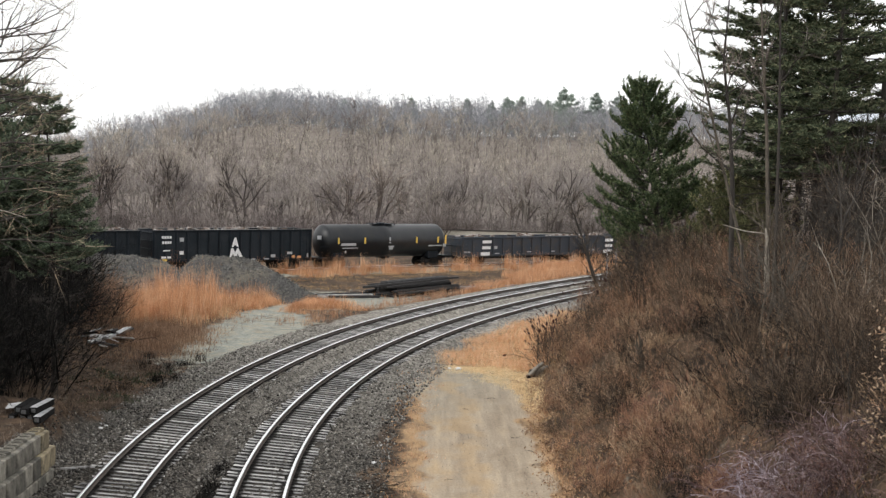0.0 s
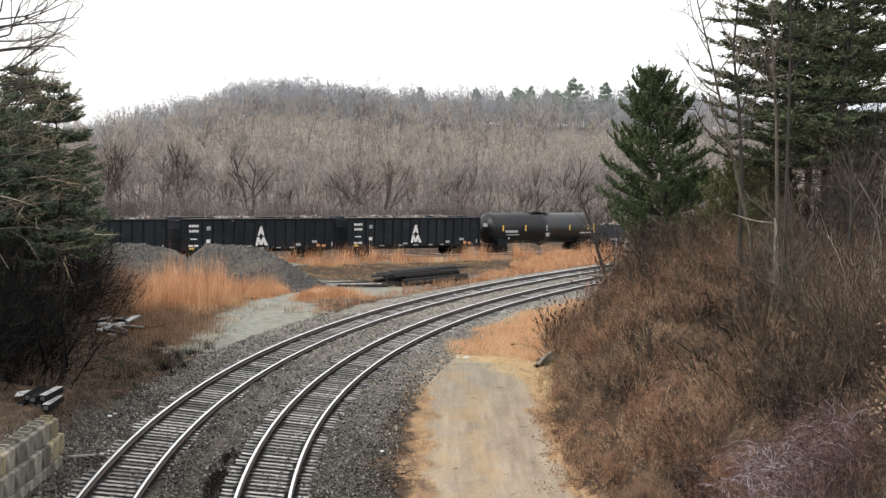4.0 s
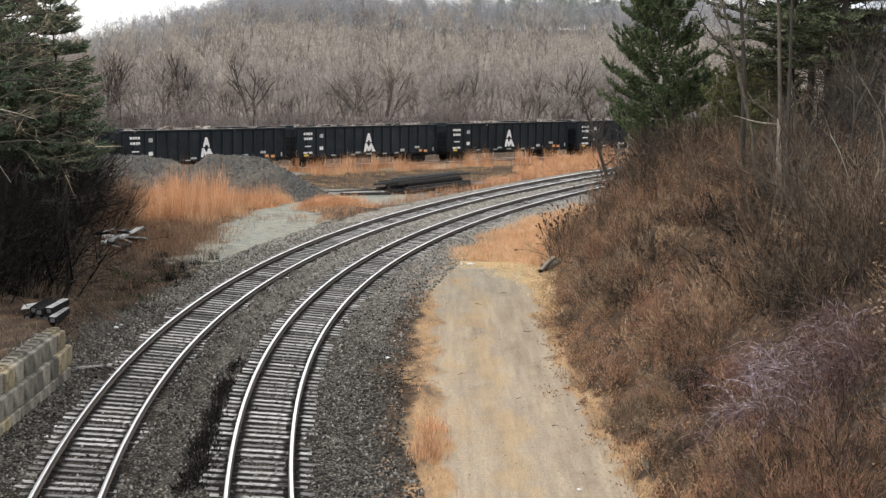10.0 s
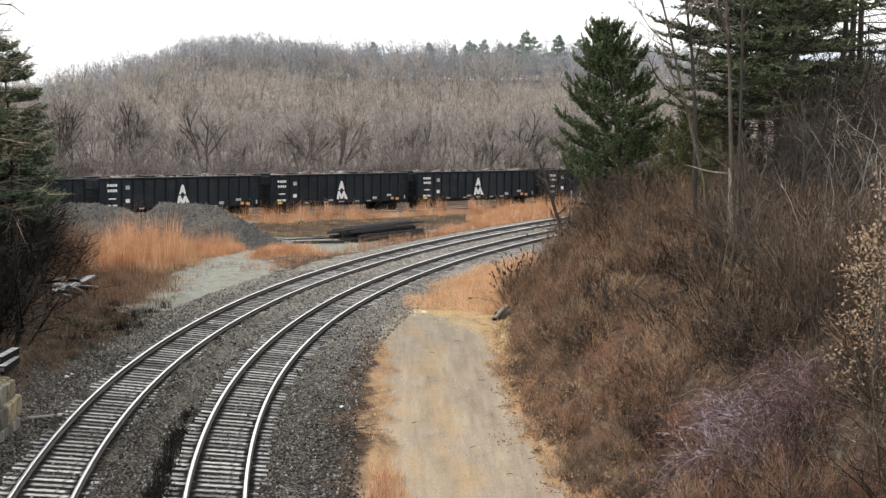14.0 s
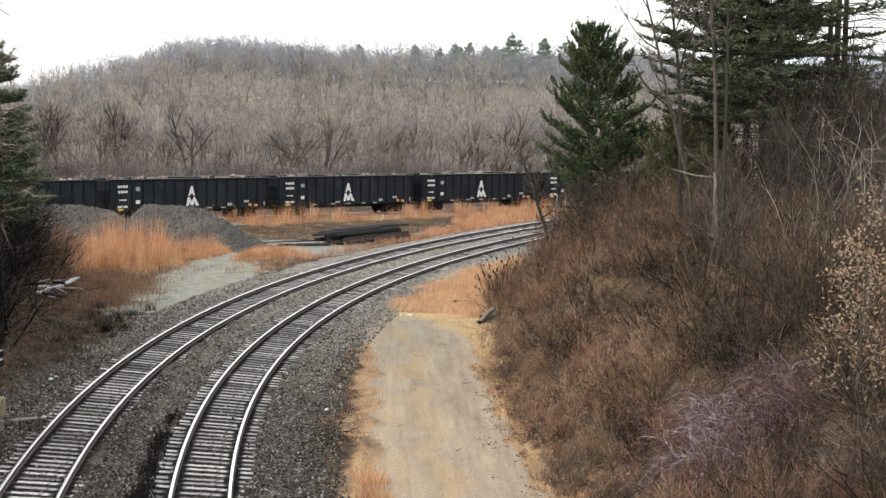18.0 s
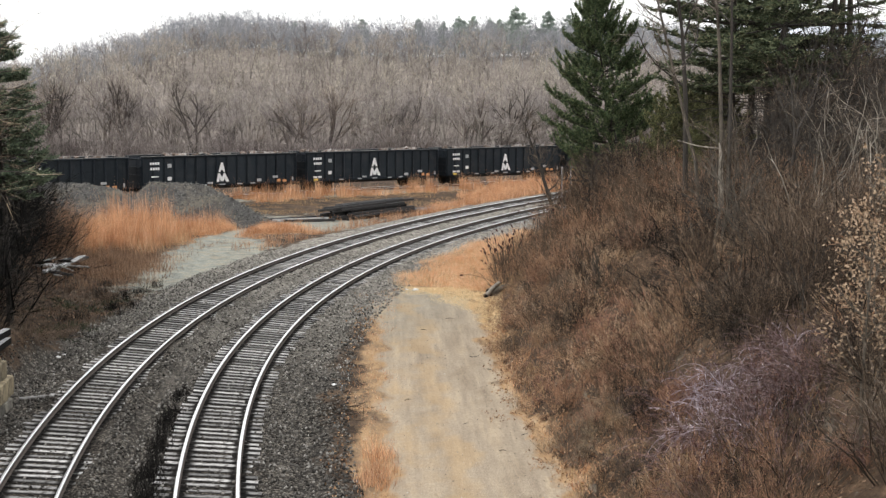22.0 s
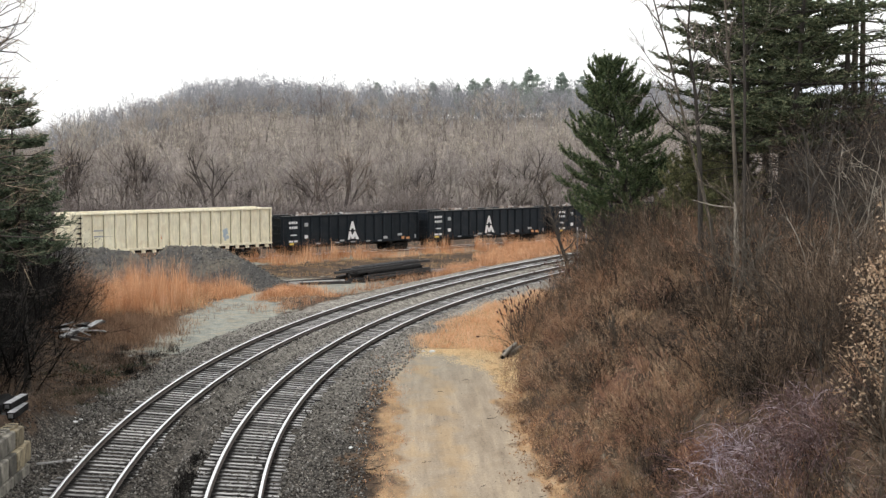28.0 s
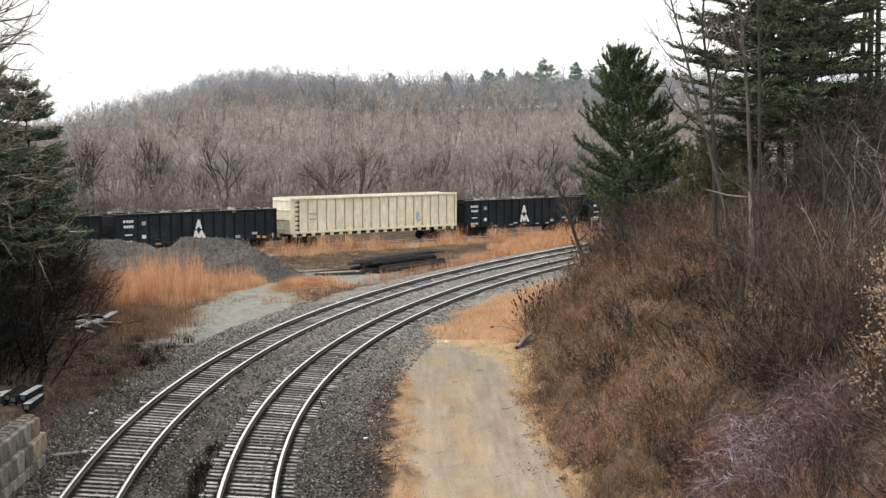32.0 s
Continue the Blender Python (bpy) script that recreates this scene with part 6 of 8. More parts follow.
    for k in range(84):
        y = r.uniform(27, 66)
        x = toe(y) + r.uniform(4.8, 14)
        if x > y * 0.42 + 2 or (x < 9.6 and y < 36) or x < y * 0.2:
            continue
        plant("sapling", pose(x, y, gz(x, y), r.normal(0, 5), r.normal(0, 5), r.uniform(0, 360)) @ Matrix.Scale(r.uniform(0.45, 0.95) * (1.0 if y > 40 else 0.8), 4), "thin leafless sapling on the brushy bank", "tree", "saplings on the bank", shapes[r.integers(6)])
    # dark tangle of bare trees beneath the pines
    shapes = [bare_meshes(r, broad_tree(r, 10.5, 0.08, (4, 4, 4, 3), 0.3, 0.75, 0.7, 0.05, 1 + k % 2, 0.26, 0.62), M["bark_dark"], M["twig_dark" if k % 2 else "twig_black"]) for k in range(4)]
    for k in range(58):
        y = r.uniform(47, 68)
        x = y * r.uniform(0.265, 0.4)
        plant("bare_tree", pose(x, y, gz(x, y), r.normal(0, 7), r.normal(0, 7), r.uniform(0, 360)) @ Matrix.Scale(r.uniform(0.5, 1.05) * (1.25 if x > 17.5 else 1.0), 4), "dark bare tree tangled beneath tall pines", "tree", "dark bare trees beneath the pines", shapes[r.integers(4)])
    for x, y, h, a in ((14.6, 46.0, 5.4, 0), (16.8, 50.5, 5.6, 80), (18.6, 53.0, 6.4, 220), (13.1, 45.0, 4.6, 130), (15.2, 44.0, 5.2, 300), (16.0, 47.0, 4.8, 40), (17.2, 46.5, 5.6, 170), (12.4, 43.0, 4.0, 260), (18.0, 49.0, 6.0, 100), (14.0, 41.0, 4.2, 200)):
        plant("sapling", pose(x, y, gz(x, y), 0, 0, a), "pale crooked dead sapling in the dark tangle", "tree", "pale dead saplings on the bank", bare_meshes(r, broad_tree(r, h * 1.5, 0.024, (4, 4, 3), 0.32, 0.75, 0.66, 0.04, 2, 0.42, 0.62), M["bark_pale"], M["twig_grey"], 0.012))
    # sapling that keeps its tan leaves
    r = np.random.default_rng(43)
    for x, y, h in ((9.05, 26.8, 4.8), (9.7, 28.6, 4.6)):
        wood, tri = bare_crown(r, h, 0.045, limbs=14, subs=4, twigs=3, first=0.15, spread=0.7, lift=0.14, twig_len=0.35, twig_w=0.012, wander=0.1)
        tips = np.array([w[3:6] for w in wood[8:]])
        pts = np.repeat(tips, 8, 0) + r.normal(size=(len(tips) * 8, 3)) * 0.13
        keep = r.uniform(size=len(pts)) < (0.8 if h > 4.7 else 0.45) * np.clip(pts[:, 2] - 0.9, 0.1, 1)
        tr = stand("leafy_sapling", pose(x, y, gz(x, y)), "young tree that keeps withered tan leaves", "tree", "saplings with tan leaves", wood, tri, M["bark"], M["twig_brush"], "twig", 4, 8)
        part("withered_leaves", tri_mesh("withered_leaves", leaves(pts[keep], r.uniform(0.03, 0.055, keep.sum()), r), M["leaf_tan"]), None, tr)["kind"] = "stuff"


near_bare_trees()


M["cane_pale"] = leafy("pale_bramble_canes", [(0, (0.22, 0.17, 0.2)), (0.6, (0.42, 0.36, 0.41)), (1, (0.68, 0.63, 0.68))], obj=0.15)


# ---- brush on the banks ----
def brush():
    r = np.random.default_rng(53)

    def variants(n, stem, twig, *a, **kw):
        return [two_tone("shrub", *bush(r, *a, **kw), M[stem], M[twig]) for _ in range(n)]

    def canes(n, material, *a, **kw):
        return [tri_mesh("shrub", shrub_shape(r, *a, **kw), M[material]) for _ in range(n)]

    brown = variants(5, "twig_dark", "twig_brush", 1.9, 1.5, 12, (4, 4, 4), 0.012, thin=0.74)
    red = variants(3, "twig_brush", "twig_red", 1.3, 1.2, 12, (4, 4, 3), 0.012, thin=0.74)
    dark = variants(5, "twig_dark", "twig_dark", 2.6, 1.9, 11, (4, 4, 4), 0.016, bend=0.32, thin=0.7)
    grey = variants(3, "twig_dark", "twig_grey", 2.4, 1.9, 11, (4, 4, 3), 0.016, bend=0.36, thin=0.72)
    arched = variants(3, "twig_black", "twig_dark", 2.2, 3.0, 14, (5, 4, 3), 0.017, angle=0.5, up=-0.1, bend=0.16)
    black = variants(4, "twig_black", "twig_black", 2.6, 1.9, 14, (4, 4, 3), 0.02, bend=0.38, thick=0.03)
    purple = canes(4, "twig_purple", 1.5, 1.5, 30, 7, 0.011, arch=0.19, twig_len=0.3, round_stems=True)
    tan = variants(3, "grass_brown", "grass_brown", 1.0, 0.9, 14, (4, 4, 3), 0.008, angle=0.45)
    far = {}

    def put(kinds, x, y, s, label, group):
        if y > 37.5 or (x < -13 and y > 50):
            a = r.uniform(0, 6.28)
            me = kinds[r.integers(len(kinds))]
            co = np.empty(len(me.vertices) * 3, dtype=np.float32)
            me.vertices.foreach_get("co", co)
            slot = np.empty(len(me.polygons), dtype=np.int32)
            me.polygons.foreach_get("material_index", slot)
            c, q = math.cos(a), math.sin(a)
            rot = np.array([[c, q, 0], [-q, c, 0], [0, 0, 1]]) * s
            tri = (co.reshape(-1, 3) @ rot + np.array([x, y, gz(x, y)])).reshape(-1, 3, 3)
            for k, material in enumerate(me.materials):
                far.setdefault(material.name, (material, []))[1].append(tri[slot == k])
            return
        ob = new("shrub", kinds[r.integers(len(kinds))])
        ob.matrix_world = pose(x, y, gz(x, y), 0, 0, r.uniform(0, 360)) @ Matrix.Scale(s, 4)
        tagged(ob, label, "shrub", group)

    # the bank's shrubs grow in drifts of one kind, with gaps of dark litter between
    for k in range(520):
        y = 25 + 85 * r.uniform() ** 1.2
        d = r.uniform(0.3, 10.5)
        x = toe(y) + d
        if x > y * 0.42 + 1.5 or ((x - 8.6) / 1.9) ** 2 + ((y - 32.4) / 3.4) ** 2 < 1 or wobble(x, y, 1.6, 31) < -0.55:
            continue
        drift = float(wobble(x, y, 3.2, 17)) + r.normal(0, 0.25)
        if d < 1.5:
            put(tan if drift > 0 else brown, x, y, r.uniform(0.4, 0.8), "brown dead weeds at the foot of the bank", "weeds along the road")
        elif x > 8.6 + 0.1 * (y - 30) and y < 54:
            put(grey if drift > 0.45 else dark if drift > -0.5 else brown, x, y, r.uniform(0.7, 1.25), "dark leafless shrub high on the bank", "dark shrubs on the bank")
        elif drift > 0.25:
            put(dark, x, y, r.uniform(0.5, 1.05), "dark leafless shrub among brown brush", "dark shrubs on the bank")
        elif drift > -0.3 or d > 5.5:
            put(brown, x, y, r.uniform(0.6, 1.2), "tangled brown leafless shrub on the bank", "brown shrubs on the bank")
        else:
            put(red if y < 60 else brown, x, y, r.uniform(0.6, 1.1), "reddish leafless shrub on the bank", "reddish shrubs on the bank")
    for x, y, s in ((9.1, 41.2, 0.95), (9.4, 43.4, 1.15), (8.5, 44.6, 0.85), (10.2, 40.2, 1.0), (10.4, 45.5, 1.1), (11.4, 42.5, 1.1)):
        put(arched, x, y, s, "large dark shrub with arching limbs", "arching shrubs on the bank")
    cane = canes(4, "cane_pale", 1.2, 1.2, 10, 5, 0.0135, arch=0.27, twig_len=0.3, round_stems=True)
    for k in range(44):
        a, q = r.uniform(0, 6.28), math.sqrt(r.uniform())
        put(purple if r.uniform() < 0.8 else red, 8.4 + 1.8 * q * math.cos(a), 32.2 + 3.4 * q * math.sin(a), r.uniform(0.5, 0.9), "purple-grey arching bramble canes", "brambles")
    for k in range(26):
        a, q = r.uniform(0, 6.28), math.sqrt(r.uniform())
        put(cane, 8.5 + 1.3 * q * math.cos(a), 32.8 + 2.8 * q * math.sin(a), r.uniform(0.6, 1.0), "pale arching bramble canes", "brambles")
    for k in range(120):
        y = 27 + 34 * r.uniform() ** 1.3
        put((red, tan, tan, dark)[r.integers(4)], toe(y) + r.uniform(0.1, 2.4), y, r.uniform(0.25, 0.55), "low rusty weeds at the foot of the bank", "rusty weeds along the road")
    for k in range(60):
        x, y = r.uniform(6.0, 9.8), r.uniform(26, 31.5)
        put((dark, purple, purple, red, brown)[r.integers(5)], x, y, r.uniform(0.3, 0.6), "tangled brown leafless shrub on the bank", "brown shrubs on the bank")
    for k in range(34):
        x, y = r.uniform(9.4, 13.0), r.uniform(63, 78)
        if x > toe(y) + 2.5:
            put(dark, x, y, r.uniform(0.8, 1.4), "dark shrub beneath pines", "dark shrubs on the bank")
    for k in range(16):
        y = r.uniform(68, 77)
        put(brown if k % 2 else dark, toe(y) + r.uniform(0.0, 1.6), y, r.uniform(0.6, 1.0), "dark shrub", "dark shrubs on the bank")
    # pale tan brush in drifts
    pale = variants(3, "twig_brush", "twig_tan", 1.5, 1.3, 9, (4, 4, 3), 0.013, thin=0.76)
    for k in range(170):
        y = 29 + 34 * r.uniform()
        x = toe(y) + r.uniform(0.8, 6.5)
        if wobble(x, y, 1.8, 61) < 0.1 or ((x - 8.6) / 1.9) ** 2 + ((y - 32.4) / 3.4) ** 2 < 1:
            continue
        put(pale, x, y, r.uniform(0.6, 1.15), "pale tan leafless shrub on the bank", "tan shrubs on the bank")
    # hollows low on the bank: their shade is put in as dark shrubs
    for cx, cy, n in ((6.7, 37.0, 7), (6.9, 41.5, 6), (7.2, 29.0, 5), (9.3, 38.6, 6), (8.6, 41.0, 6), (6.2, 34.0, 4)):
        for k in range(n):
            put(black if k % 2 else dark, cx + r.normal(0, 0.45), cy + r.normal(0, 0.8), r.uniform(0.28, 0.5), "low shrub, dark in place of a hollow's shade", "black tangles on the bank")
    # shade deep in the brush, put in as nearly black tangles
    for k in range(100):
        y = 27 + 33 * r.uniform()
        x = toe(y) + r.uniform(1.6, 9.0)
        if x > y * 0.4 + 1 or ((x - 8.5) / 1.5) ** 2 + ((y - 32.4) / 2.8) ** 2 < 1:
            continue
        put(black, x, y, r.uniform(0.3, 0.6) * (1.35 if x > 9.5 else 1.0), "tangled shrub, nearly black in place of shade", "black tangles on the bank")
    # a rusty drift, an olive-grey one below it and a red patch beside the brambles
    olive = variants(3, "twig_dark", "twig_ochre", 1.0, 1.1, 12, (4, 4, 3), 0.011, thin=0.74)
    for kinds, n, cx, cy, sx, sy, label in ((red, 30, 6.7, 43.3, 0.6, 2.0, "reddish leafless shrub on the bank"), (olive, 26, 6.1, 38.8, 0.65, 1.3, "low olive-grey leafless shrub on the bank"), (red, 16, 7.2, 35.8, 0.5, 1.0, "reddish leafless shrub on the bank")):
        for k in range(n):
            put(kinds, cx + r.normal(0, sx), cy + r.normal(0, sy), r.uniform(0.4, 0.8), label, "low shrubs on the bank")
    # darker streaks through the brush, near-black shrubs again in place of shade
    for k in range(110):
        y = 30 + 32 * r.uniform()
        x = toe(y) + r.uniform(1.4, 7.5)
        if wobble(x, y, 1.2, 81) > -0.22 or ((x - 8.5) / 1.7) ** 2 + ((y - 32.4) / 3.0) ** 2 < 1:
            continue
        put(black if k % 3 else dark, x, y, r.uniform(0.3, 0.6), "tangled shrub, nearly black in place of shade", "black tangles on the bank")
    # thicket on the other side, its twigs near-black for the spruces' shade
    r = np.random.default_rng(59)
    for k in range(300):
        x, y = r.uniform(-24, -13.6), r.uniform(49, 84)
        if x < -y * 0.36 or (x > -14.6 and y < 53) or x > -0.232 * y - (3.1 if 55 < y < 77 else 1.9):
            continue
        put(black, x, y, r.uniform(1.4, 2.7), "tangled shrub, coloured near-black for the shade beneath spruces", "dark thicket")
    for k in range(60):
        x, y = r.uniform(-23, -14), r.uniform(52, 84)
        if x < -y * 0.36 or x > -0.232 * y - 3.6:
            continue
        put(grey, x, y, r.uniform(1.0, 1.7), "grey leafless shrub in the dark thicket", "dark thicket")
    for k in range(40):
        x, y = r.uniform(-17, -12.2), r.uniform(50, 70)
        if x > -12.3 - (y - 50) * 0.02:
            continue
        put(dark, x, y, r.uniform(0.2, 0.4), "low dark weeds by the tracks", "low weeds")
    for k in range(26):
        y = r.uniform(80, 94)
        put(brown if k % 3 else dark, -0.218 * y - r.uniform(0.2, 2.0), y, r.uniform(0.8, 1.6), "grey-brown shrub beside orange grass", "grey-brown shrubs")
    for material, soup in far.values():
        tagged(new("far_brush", tri_mesh("far_brush", np.concatenate(soup), material)), "tangled leafless brush farther along the banks", "brush", kind="stuff")


brush()


# ---- dry grass ----
def blades(r, pts, height, width, lean=0.25, per=5, spread=0.12):
    n = len(pts)
    p = np.repeat(pts, per, 0) + np.concatenate([r.normal(size=(n * per, 2)) * spread, np.zeros((n * per, 1))], 1)
    d = np.concatenate([r.normal(size=(n * per, 2)) * lean, np.ones((n * per, 1))], 1)
    h = np.repeat(np.asarray(height) * np.ones(n), per) * r.uniform(0.55, 1.1, n * per)
    return slivers(p, d, h, np.full(n * per, width), r)


def scatter(r, n, x0, x1, y0, y1, keep):
    x, y = r.uniform(x0, x1, n), r.uniform(y0, y1, n)
    k = keep(x, y)
    x, y = x[k], y[k]
    return np.stack([x, y, ground_z(x, y) - 0.03], 1)


def grass(name, label, tris, material):
    tagged(new(name, tri_mesh(name, np.concatenate(tris), M[material])), label, "grass", kind="stuff")


M["grass_russet"] = leafy("russet_dry_grass", [(0, (0.26, 0.14, 0.09)), (0.5, (0.46, 0.275, 0.17)), (1, (0.66, 0.44, 0.29))], obj=0.1, patch=(0.5, (0.75, 0.68, 0.64)))


M["leaf_rust"] = leafy("rust_fallen_leaves", [(0, (0.1, 0.05, 0.03)), (0.4, (0.32, 0.17, 0.09)), (1, (0.6, 0.42, 0.25))], obj=0.0)


M["leaf_litter"] = leafy("brown_fallen_leaves", [(0, (0.06, 0.03, 0.018)), (0.5, (0.175, 0.108, 0.07)), (0.85, (0.33, 0.215, 0.145)), (1, (0.52, 0.39, 0.28))], obj=0.0)
M["grass_peach"] = leafy("peach_dry_grass", [(0, (0.6, 0.33, 0.18)), (0.4, (0.86, 0.54, 0.32)), (1, (0.92, 0.72, 0.52))], obj=0.0, patch=(0.4, (0.86, 0.76, 0.7)))
M["grass_yellow"] = leafy("yellow_straw", [(0, (0.76, 0.57, 0.33)), (0.5, (0.85, 0.67, 0.41)), (1, (0.9, 0.75, 0.5))], obj=0.0)
M["grass_pale"] = leafy("pale_dry_grass", [(0, (0.4, 0.28, 0.14)), (0.5, (0.62, 0.47, 0.27)), (1, (0.76, 0.62, 0.42))], obj=0.0)


M["leaf_orange"] = leafy("orange_withered_leaves", [(0, (0.1, 0.055, 0.035)), (0.5, (0.31, 0.185, 0.115)), (1, (0.62, 0.44, 0.28))], obj=0.0)


M["grass_umber"] = leafy("umber_dead_weeds", [(0, (0.13, 0.08, 0.055)), (0.5, (0.32, 0.21, 0.14)), (1, (0.56, 0.39, 0.27))], obj=0.0, patch=(0.6, (0.75, 0.68, 0.64)))


def meadows():
    r = np.random.default_rng(61)
    def tufts(pts, height, per, width, lean, spread, floor=0.35):
        """Clumps of blades whose height varies from clump to clump."""
        h = np.asarray(height) * np.ones(len(pts)) * (floor + (1 - floor) * r.uniform(size=len(pts)) ** 0.7)
        return blades(r, pts, h, width, lean, per, spread)

    def hump(x, y, cx, cy, rx, ry):
        return np.exp(-((x - cx) / rx) ** 2 - ((y - cy) / ry) ** 2)

    tall = scatter(r, 5200, -24, -9, 80, 106, lambda x, y: (np.maximum(hump(x, y, -18.0, 91, 2.2, 6.0), np.maximum(hump(x, y, -15.6, 94, 2.6, 6.5), 0.95 * hump(x, y, -13.0, 101, 3.0, 4.5))) + 0.22 * wobble(x, y, 1.2) + 0.25 * r.uniform(-1, 1, x.shape) > 0.42) & (track_offset(x, y) < -8.5))
    tall = tall[trail(tall[:, 0], tall[:, 1]) > 0.9 + 0.4 * wobble(tall[:, 0], tall[:, 1], 0.8, 33)]
    th = 1.15 + 1.3 * hump(tall[:, 0], tall[:, 1], -19.0, 96, 1.2, 4) + 2.5 * hump(tall[:, 0], tall[:, 1], -17.6, 92, 1.5, 4.5) + 1.7 * hump(tall[:, 0], tall[:, 1], -15.2, 95, 1.8, 5) + 0.9 * hump(tall[:, 0], tall[:, 1], -12.8, 102, 2, 4) + 0.6 * wobble(tall[:, 0], tall[:, 1], 0.8, 4)
    th *= 0.85 + 0.4 * wobble(tall[:, 0], tall[:, 1], 0.4, 5)
    foot = scatter(r, 9000, -14, -4, 94, 108, lambda x, y: (trail(x, y) > 1.0 + 0.5 * wobble(x, y, 0.8, 33)) & (hump(x, y, -10.5, 102, 4.5, 4.5) + 0.25 * wobble(x, y, 1.3, 3) + 0.2 * r.uniform(-1, 1, x.shape) > 0.45) & (track_offset(x, y) < -8.6))
    band = scatter(r, 9000, -12, 28, 82, 150, lambda x, y: (trail(x, y) > 0.9 + 0.4 * wobble(x, y, 0.8, 33)) & (track_offset(x, y) < -7.9 + 0.4 * wobble(x, y, 1.3)) & (track_offset(x, y) > -10.2 + 0.8 * wobble(x, y, 2.1, 2)) & (y > 89 + 2 * wobble(x, y, 2, 4)) & (wobble(x, y, 0.9, 6) > -0.35))
    yardside = scatter(r, 60000, -40, 45, 100, 170, lambda x, y: (yard_coords(x, y)[1] > -5.0 + 2.5 * wobble(x, y, 2.3, 3)) & (yard_coords(x, y)[1] < -0.3) & (track_offset(x, y) < -8) & (wobble(x, y, 1.5, 5) + 0.5 * wobble(x, y, 0.5, 6) > 0.2))
    wedge = scatter(r, 42000, 0, 40, 105, 160, lambda x, y: (yard_coords(x, y)[1] < -0.6) & (track_offset(x, y) < -8) & (x > 3 + 0.25 * (y - 118) + 1.5 * wobble(x, y, 2.5, 7)))
    plume = [(s * UX + n * -UY, YARD_AT[1] + s * UY + n * UX) for s, n in zip(r.uniform(-28, 34, 95), r.uniform(-4.2, -0.9, 95))]
    plume = [(x, y) for x, y in plume if track_offset(x, y) < -9]
    bunch = np.concatenate([np.stack([x + r.normal(0, 0.28, 14), y + r.normal(0, 0.28, 14), np.full(14, gz(x, y))], 1) for x, y in plume])
    crest = [(r.normal(-16.6, 1.5), r.normal(93.5, 3.2)) for _ in range(46)]
    crest_pts = np.concatenate([np.stack([x + r.normal(0, 0.18, 12), y + r.normal(0, 0.18, 12), np.full(12, gz(x, y))], 1) for x, y in crest])
    crest_h = np.repeat(r.uniform(2.2, 4.2, len(crest)), 12)
    stack_foot = scatter(r, 900, -8, 6, 108, 122, lambda x, y: np.abs((x + 1.6) * -math.sin(radians(39)) + (y - 116) * math.cos(radians(39)) + 1.5 + 0.2 * wobble(x, y, 0.8)) < 0.35)
    bunch_h = np.repeat(r.uniform(0.9, 2.3, len(plume)), 14)
    grass("tall_grass", "tall orange dry grass in uneven feathery clumps", [tufts(tall[::2], th[::2] * 1.05, 12, 0.02, 0.22, 0.14, 0.15), tufts(tall[1::2], th[1::2] * 0.8, 9, 0.022, 0.45, 0.3, 0.15), tufts(bunch, bunch_h, 6, 0.03, 0.16, 0.1), tufts(crest_pts, crest_h, 7, 0.024, 0.14, 0.12), tufts(stack_foot, 0.7, 5, 0.028, 0.25, 0.15), tufts(foot, 0.75, 8, 0.024, 0.3, 0.25), tufts(yardside, 1.1 + 0.6 * wobble(yardside[:, 0], yardside[:, 1], 1.0, 4), 5, 0.03, 0.22, 0.2), tufts(wedge, 0.9 + 0.3 * wobble(wedge[:, 0], wedge[:, 1], 1.0, 4), 5, 0.03, 0.22, 0.2)], "grass_orange")
    shaggy = scatter(r, 6500, -20, -11.6, 70, 91, lambda x, y: hump(x, y, -15.3, 80.5, 2.5, 7.0) + 0.3 * wobble(x, y, 0.9, 2) + 0.42 * r.uniform(-1, 1, x.shape) > 0.5)
    grass("brown_grass", "brown tall weeds before orange grass", [tufts(shaggy, 0.85 + 0.3 * wobble(shaggy[:, 0], shaggy[:, 1], 0.9, 4), 6, 0.02, 0.3, 0.25, 0.15)], "grass_umber")
    patch = scatter(r, 13000, 0, 12, 66, 104, lambda x, y: (track_offset(x, y) > 2.9 + 0.6 * wobble(x, y, 1.2)) & (x < toe(y) + 1.0) & (y > 73 - 0.5 * np.minimum(x - 2, 4) + 1.2 * wobble(x, y, 1.1, 3)))
    verge = scatter(r, 5000, -2.6, 5.8, 28, 72, lambda x, y: (np.exp(-((x - np.interp(y, [28, 41, 58, 72], [0.1, -0.5, -0.6, 0.2])) / 0.75) ** 2) + 0.8 * np.exp(-((x - toe(y) - 0.1) / 0.5) ** 2) + 0.45 * wobble(x, y, 1.0, 6) > r.uniform(0.35, 1.5, x.shape)))
    scraps = scatter(r, 11000, -2.4, 8.5, 26, 72, lambda x, y: (np.exp(-((x - toe(y) + 0.2) / 0.55) ** 2) + 0.5 * np.exp(-((x - toe(y) - 1.4) / 0.9) ** 2) + 0.6 * np.exp(-((x + 1.3) / 0.5) ** 2) + 0.3 * wobble(x, y, 0.8, 2) > r.uniform(0.3, 0.9, x.shape)))
    tagged(new("fallen_leaves", tri_mesh("fallen_leaves", leaves(scraps + np.array([0, 0, 0.05]) + r.normal(size=scraps.shape) * np.array([0.05, 0.05, 0.012]), r.uniform(0.025, 0.075, len(scraps)), r), M["leaf_rust"])), "russet and tan fallen leaves along the road", "leaves", kind="stuff")
    leafbed = scatter(r, 4200, -18.5, -11.5, 54, 74, lambda x, y: (track_offset(x, y) < -7.7) & (hump(x, y, -14.2, 65.5, 3.0, 5.0) + 0.3 * wobble(x, y, 0.9, 5) > r.uniform(0.25, 1.0, x.shape)))
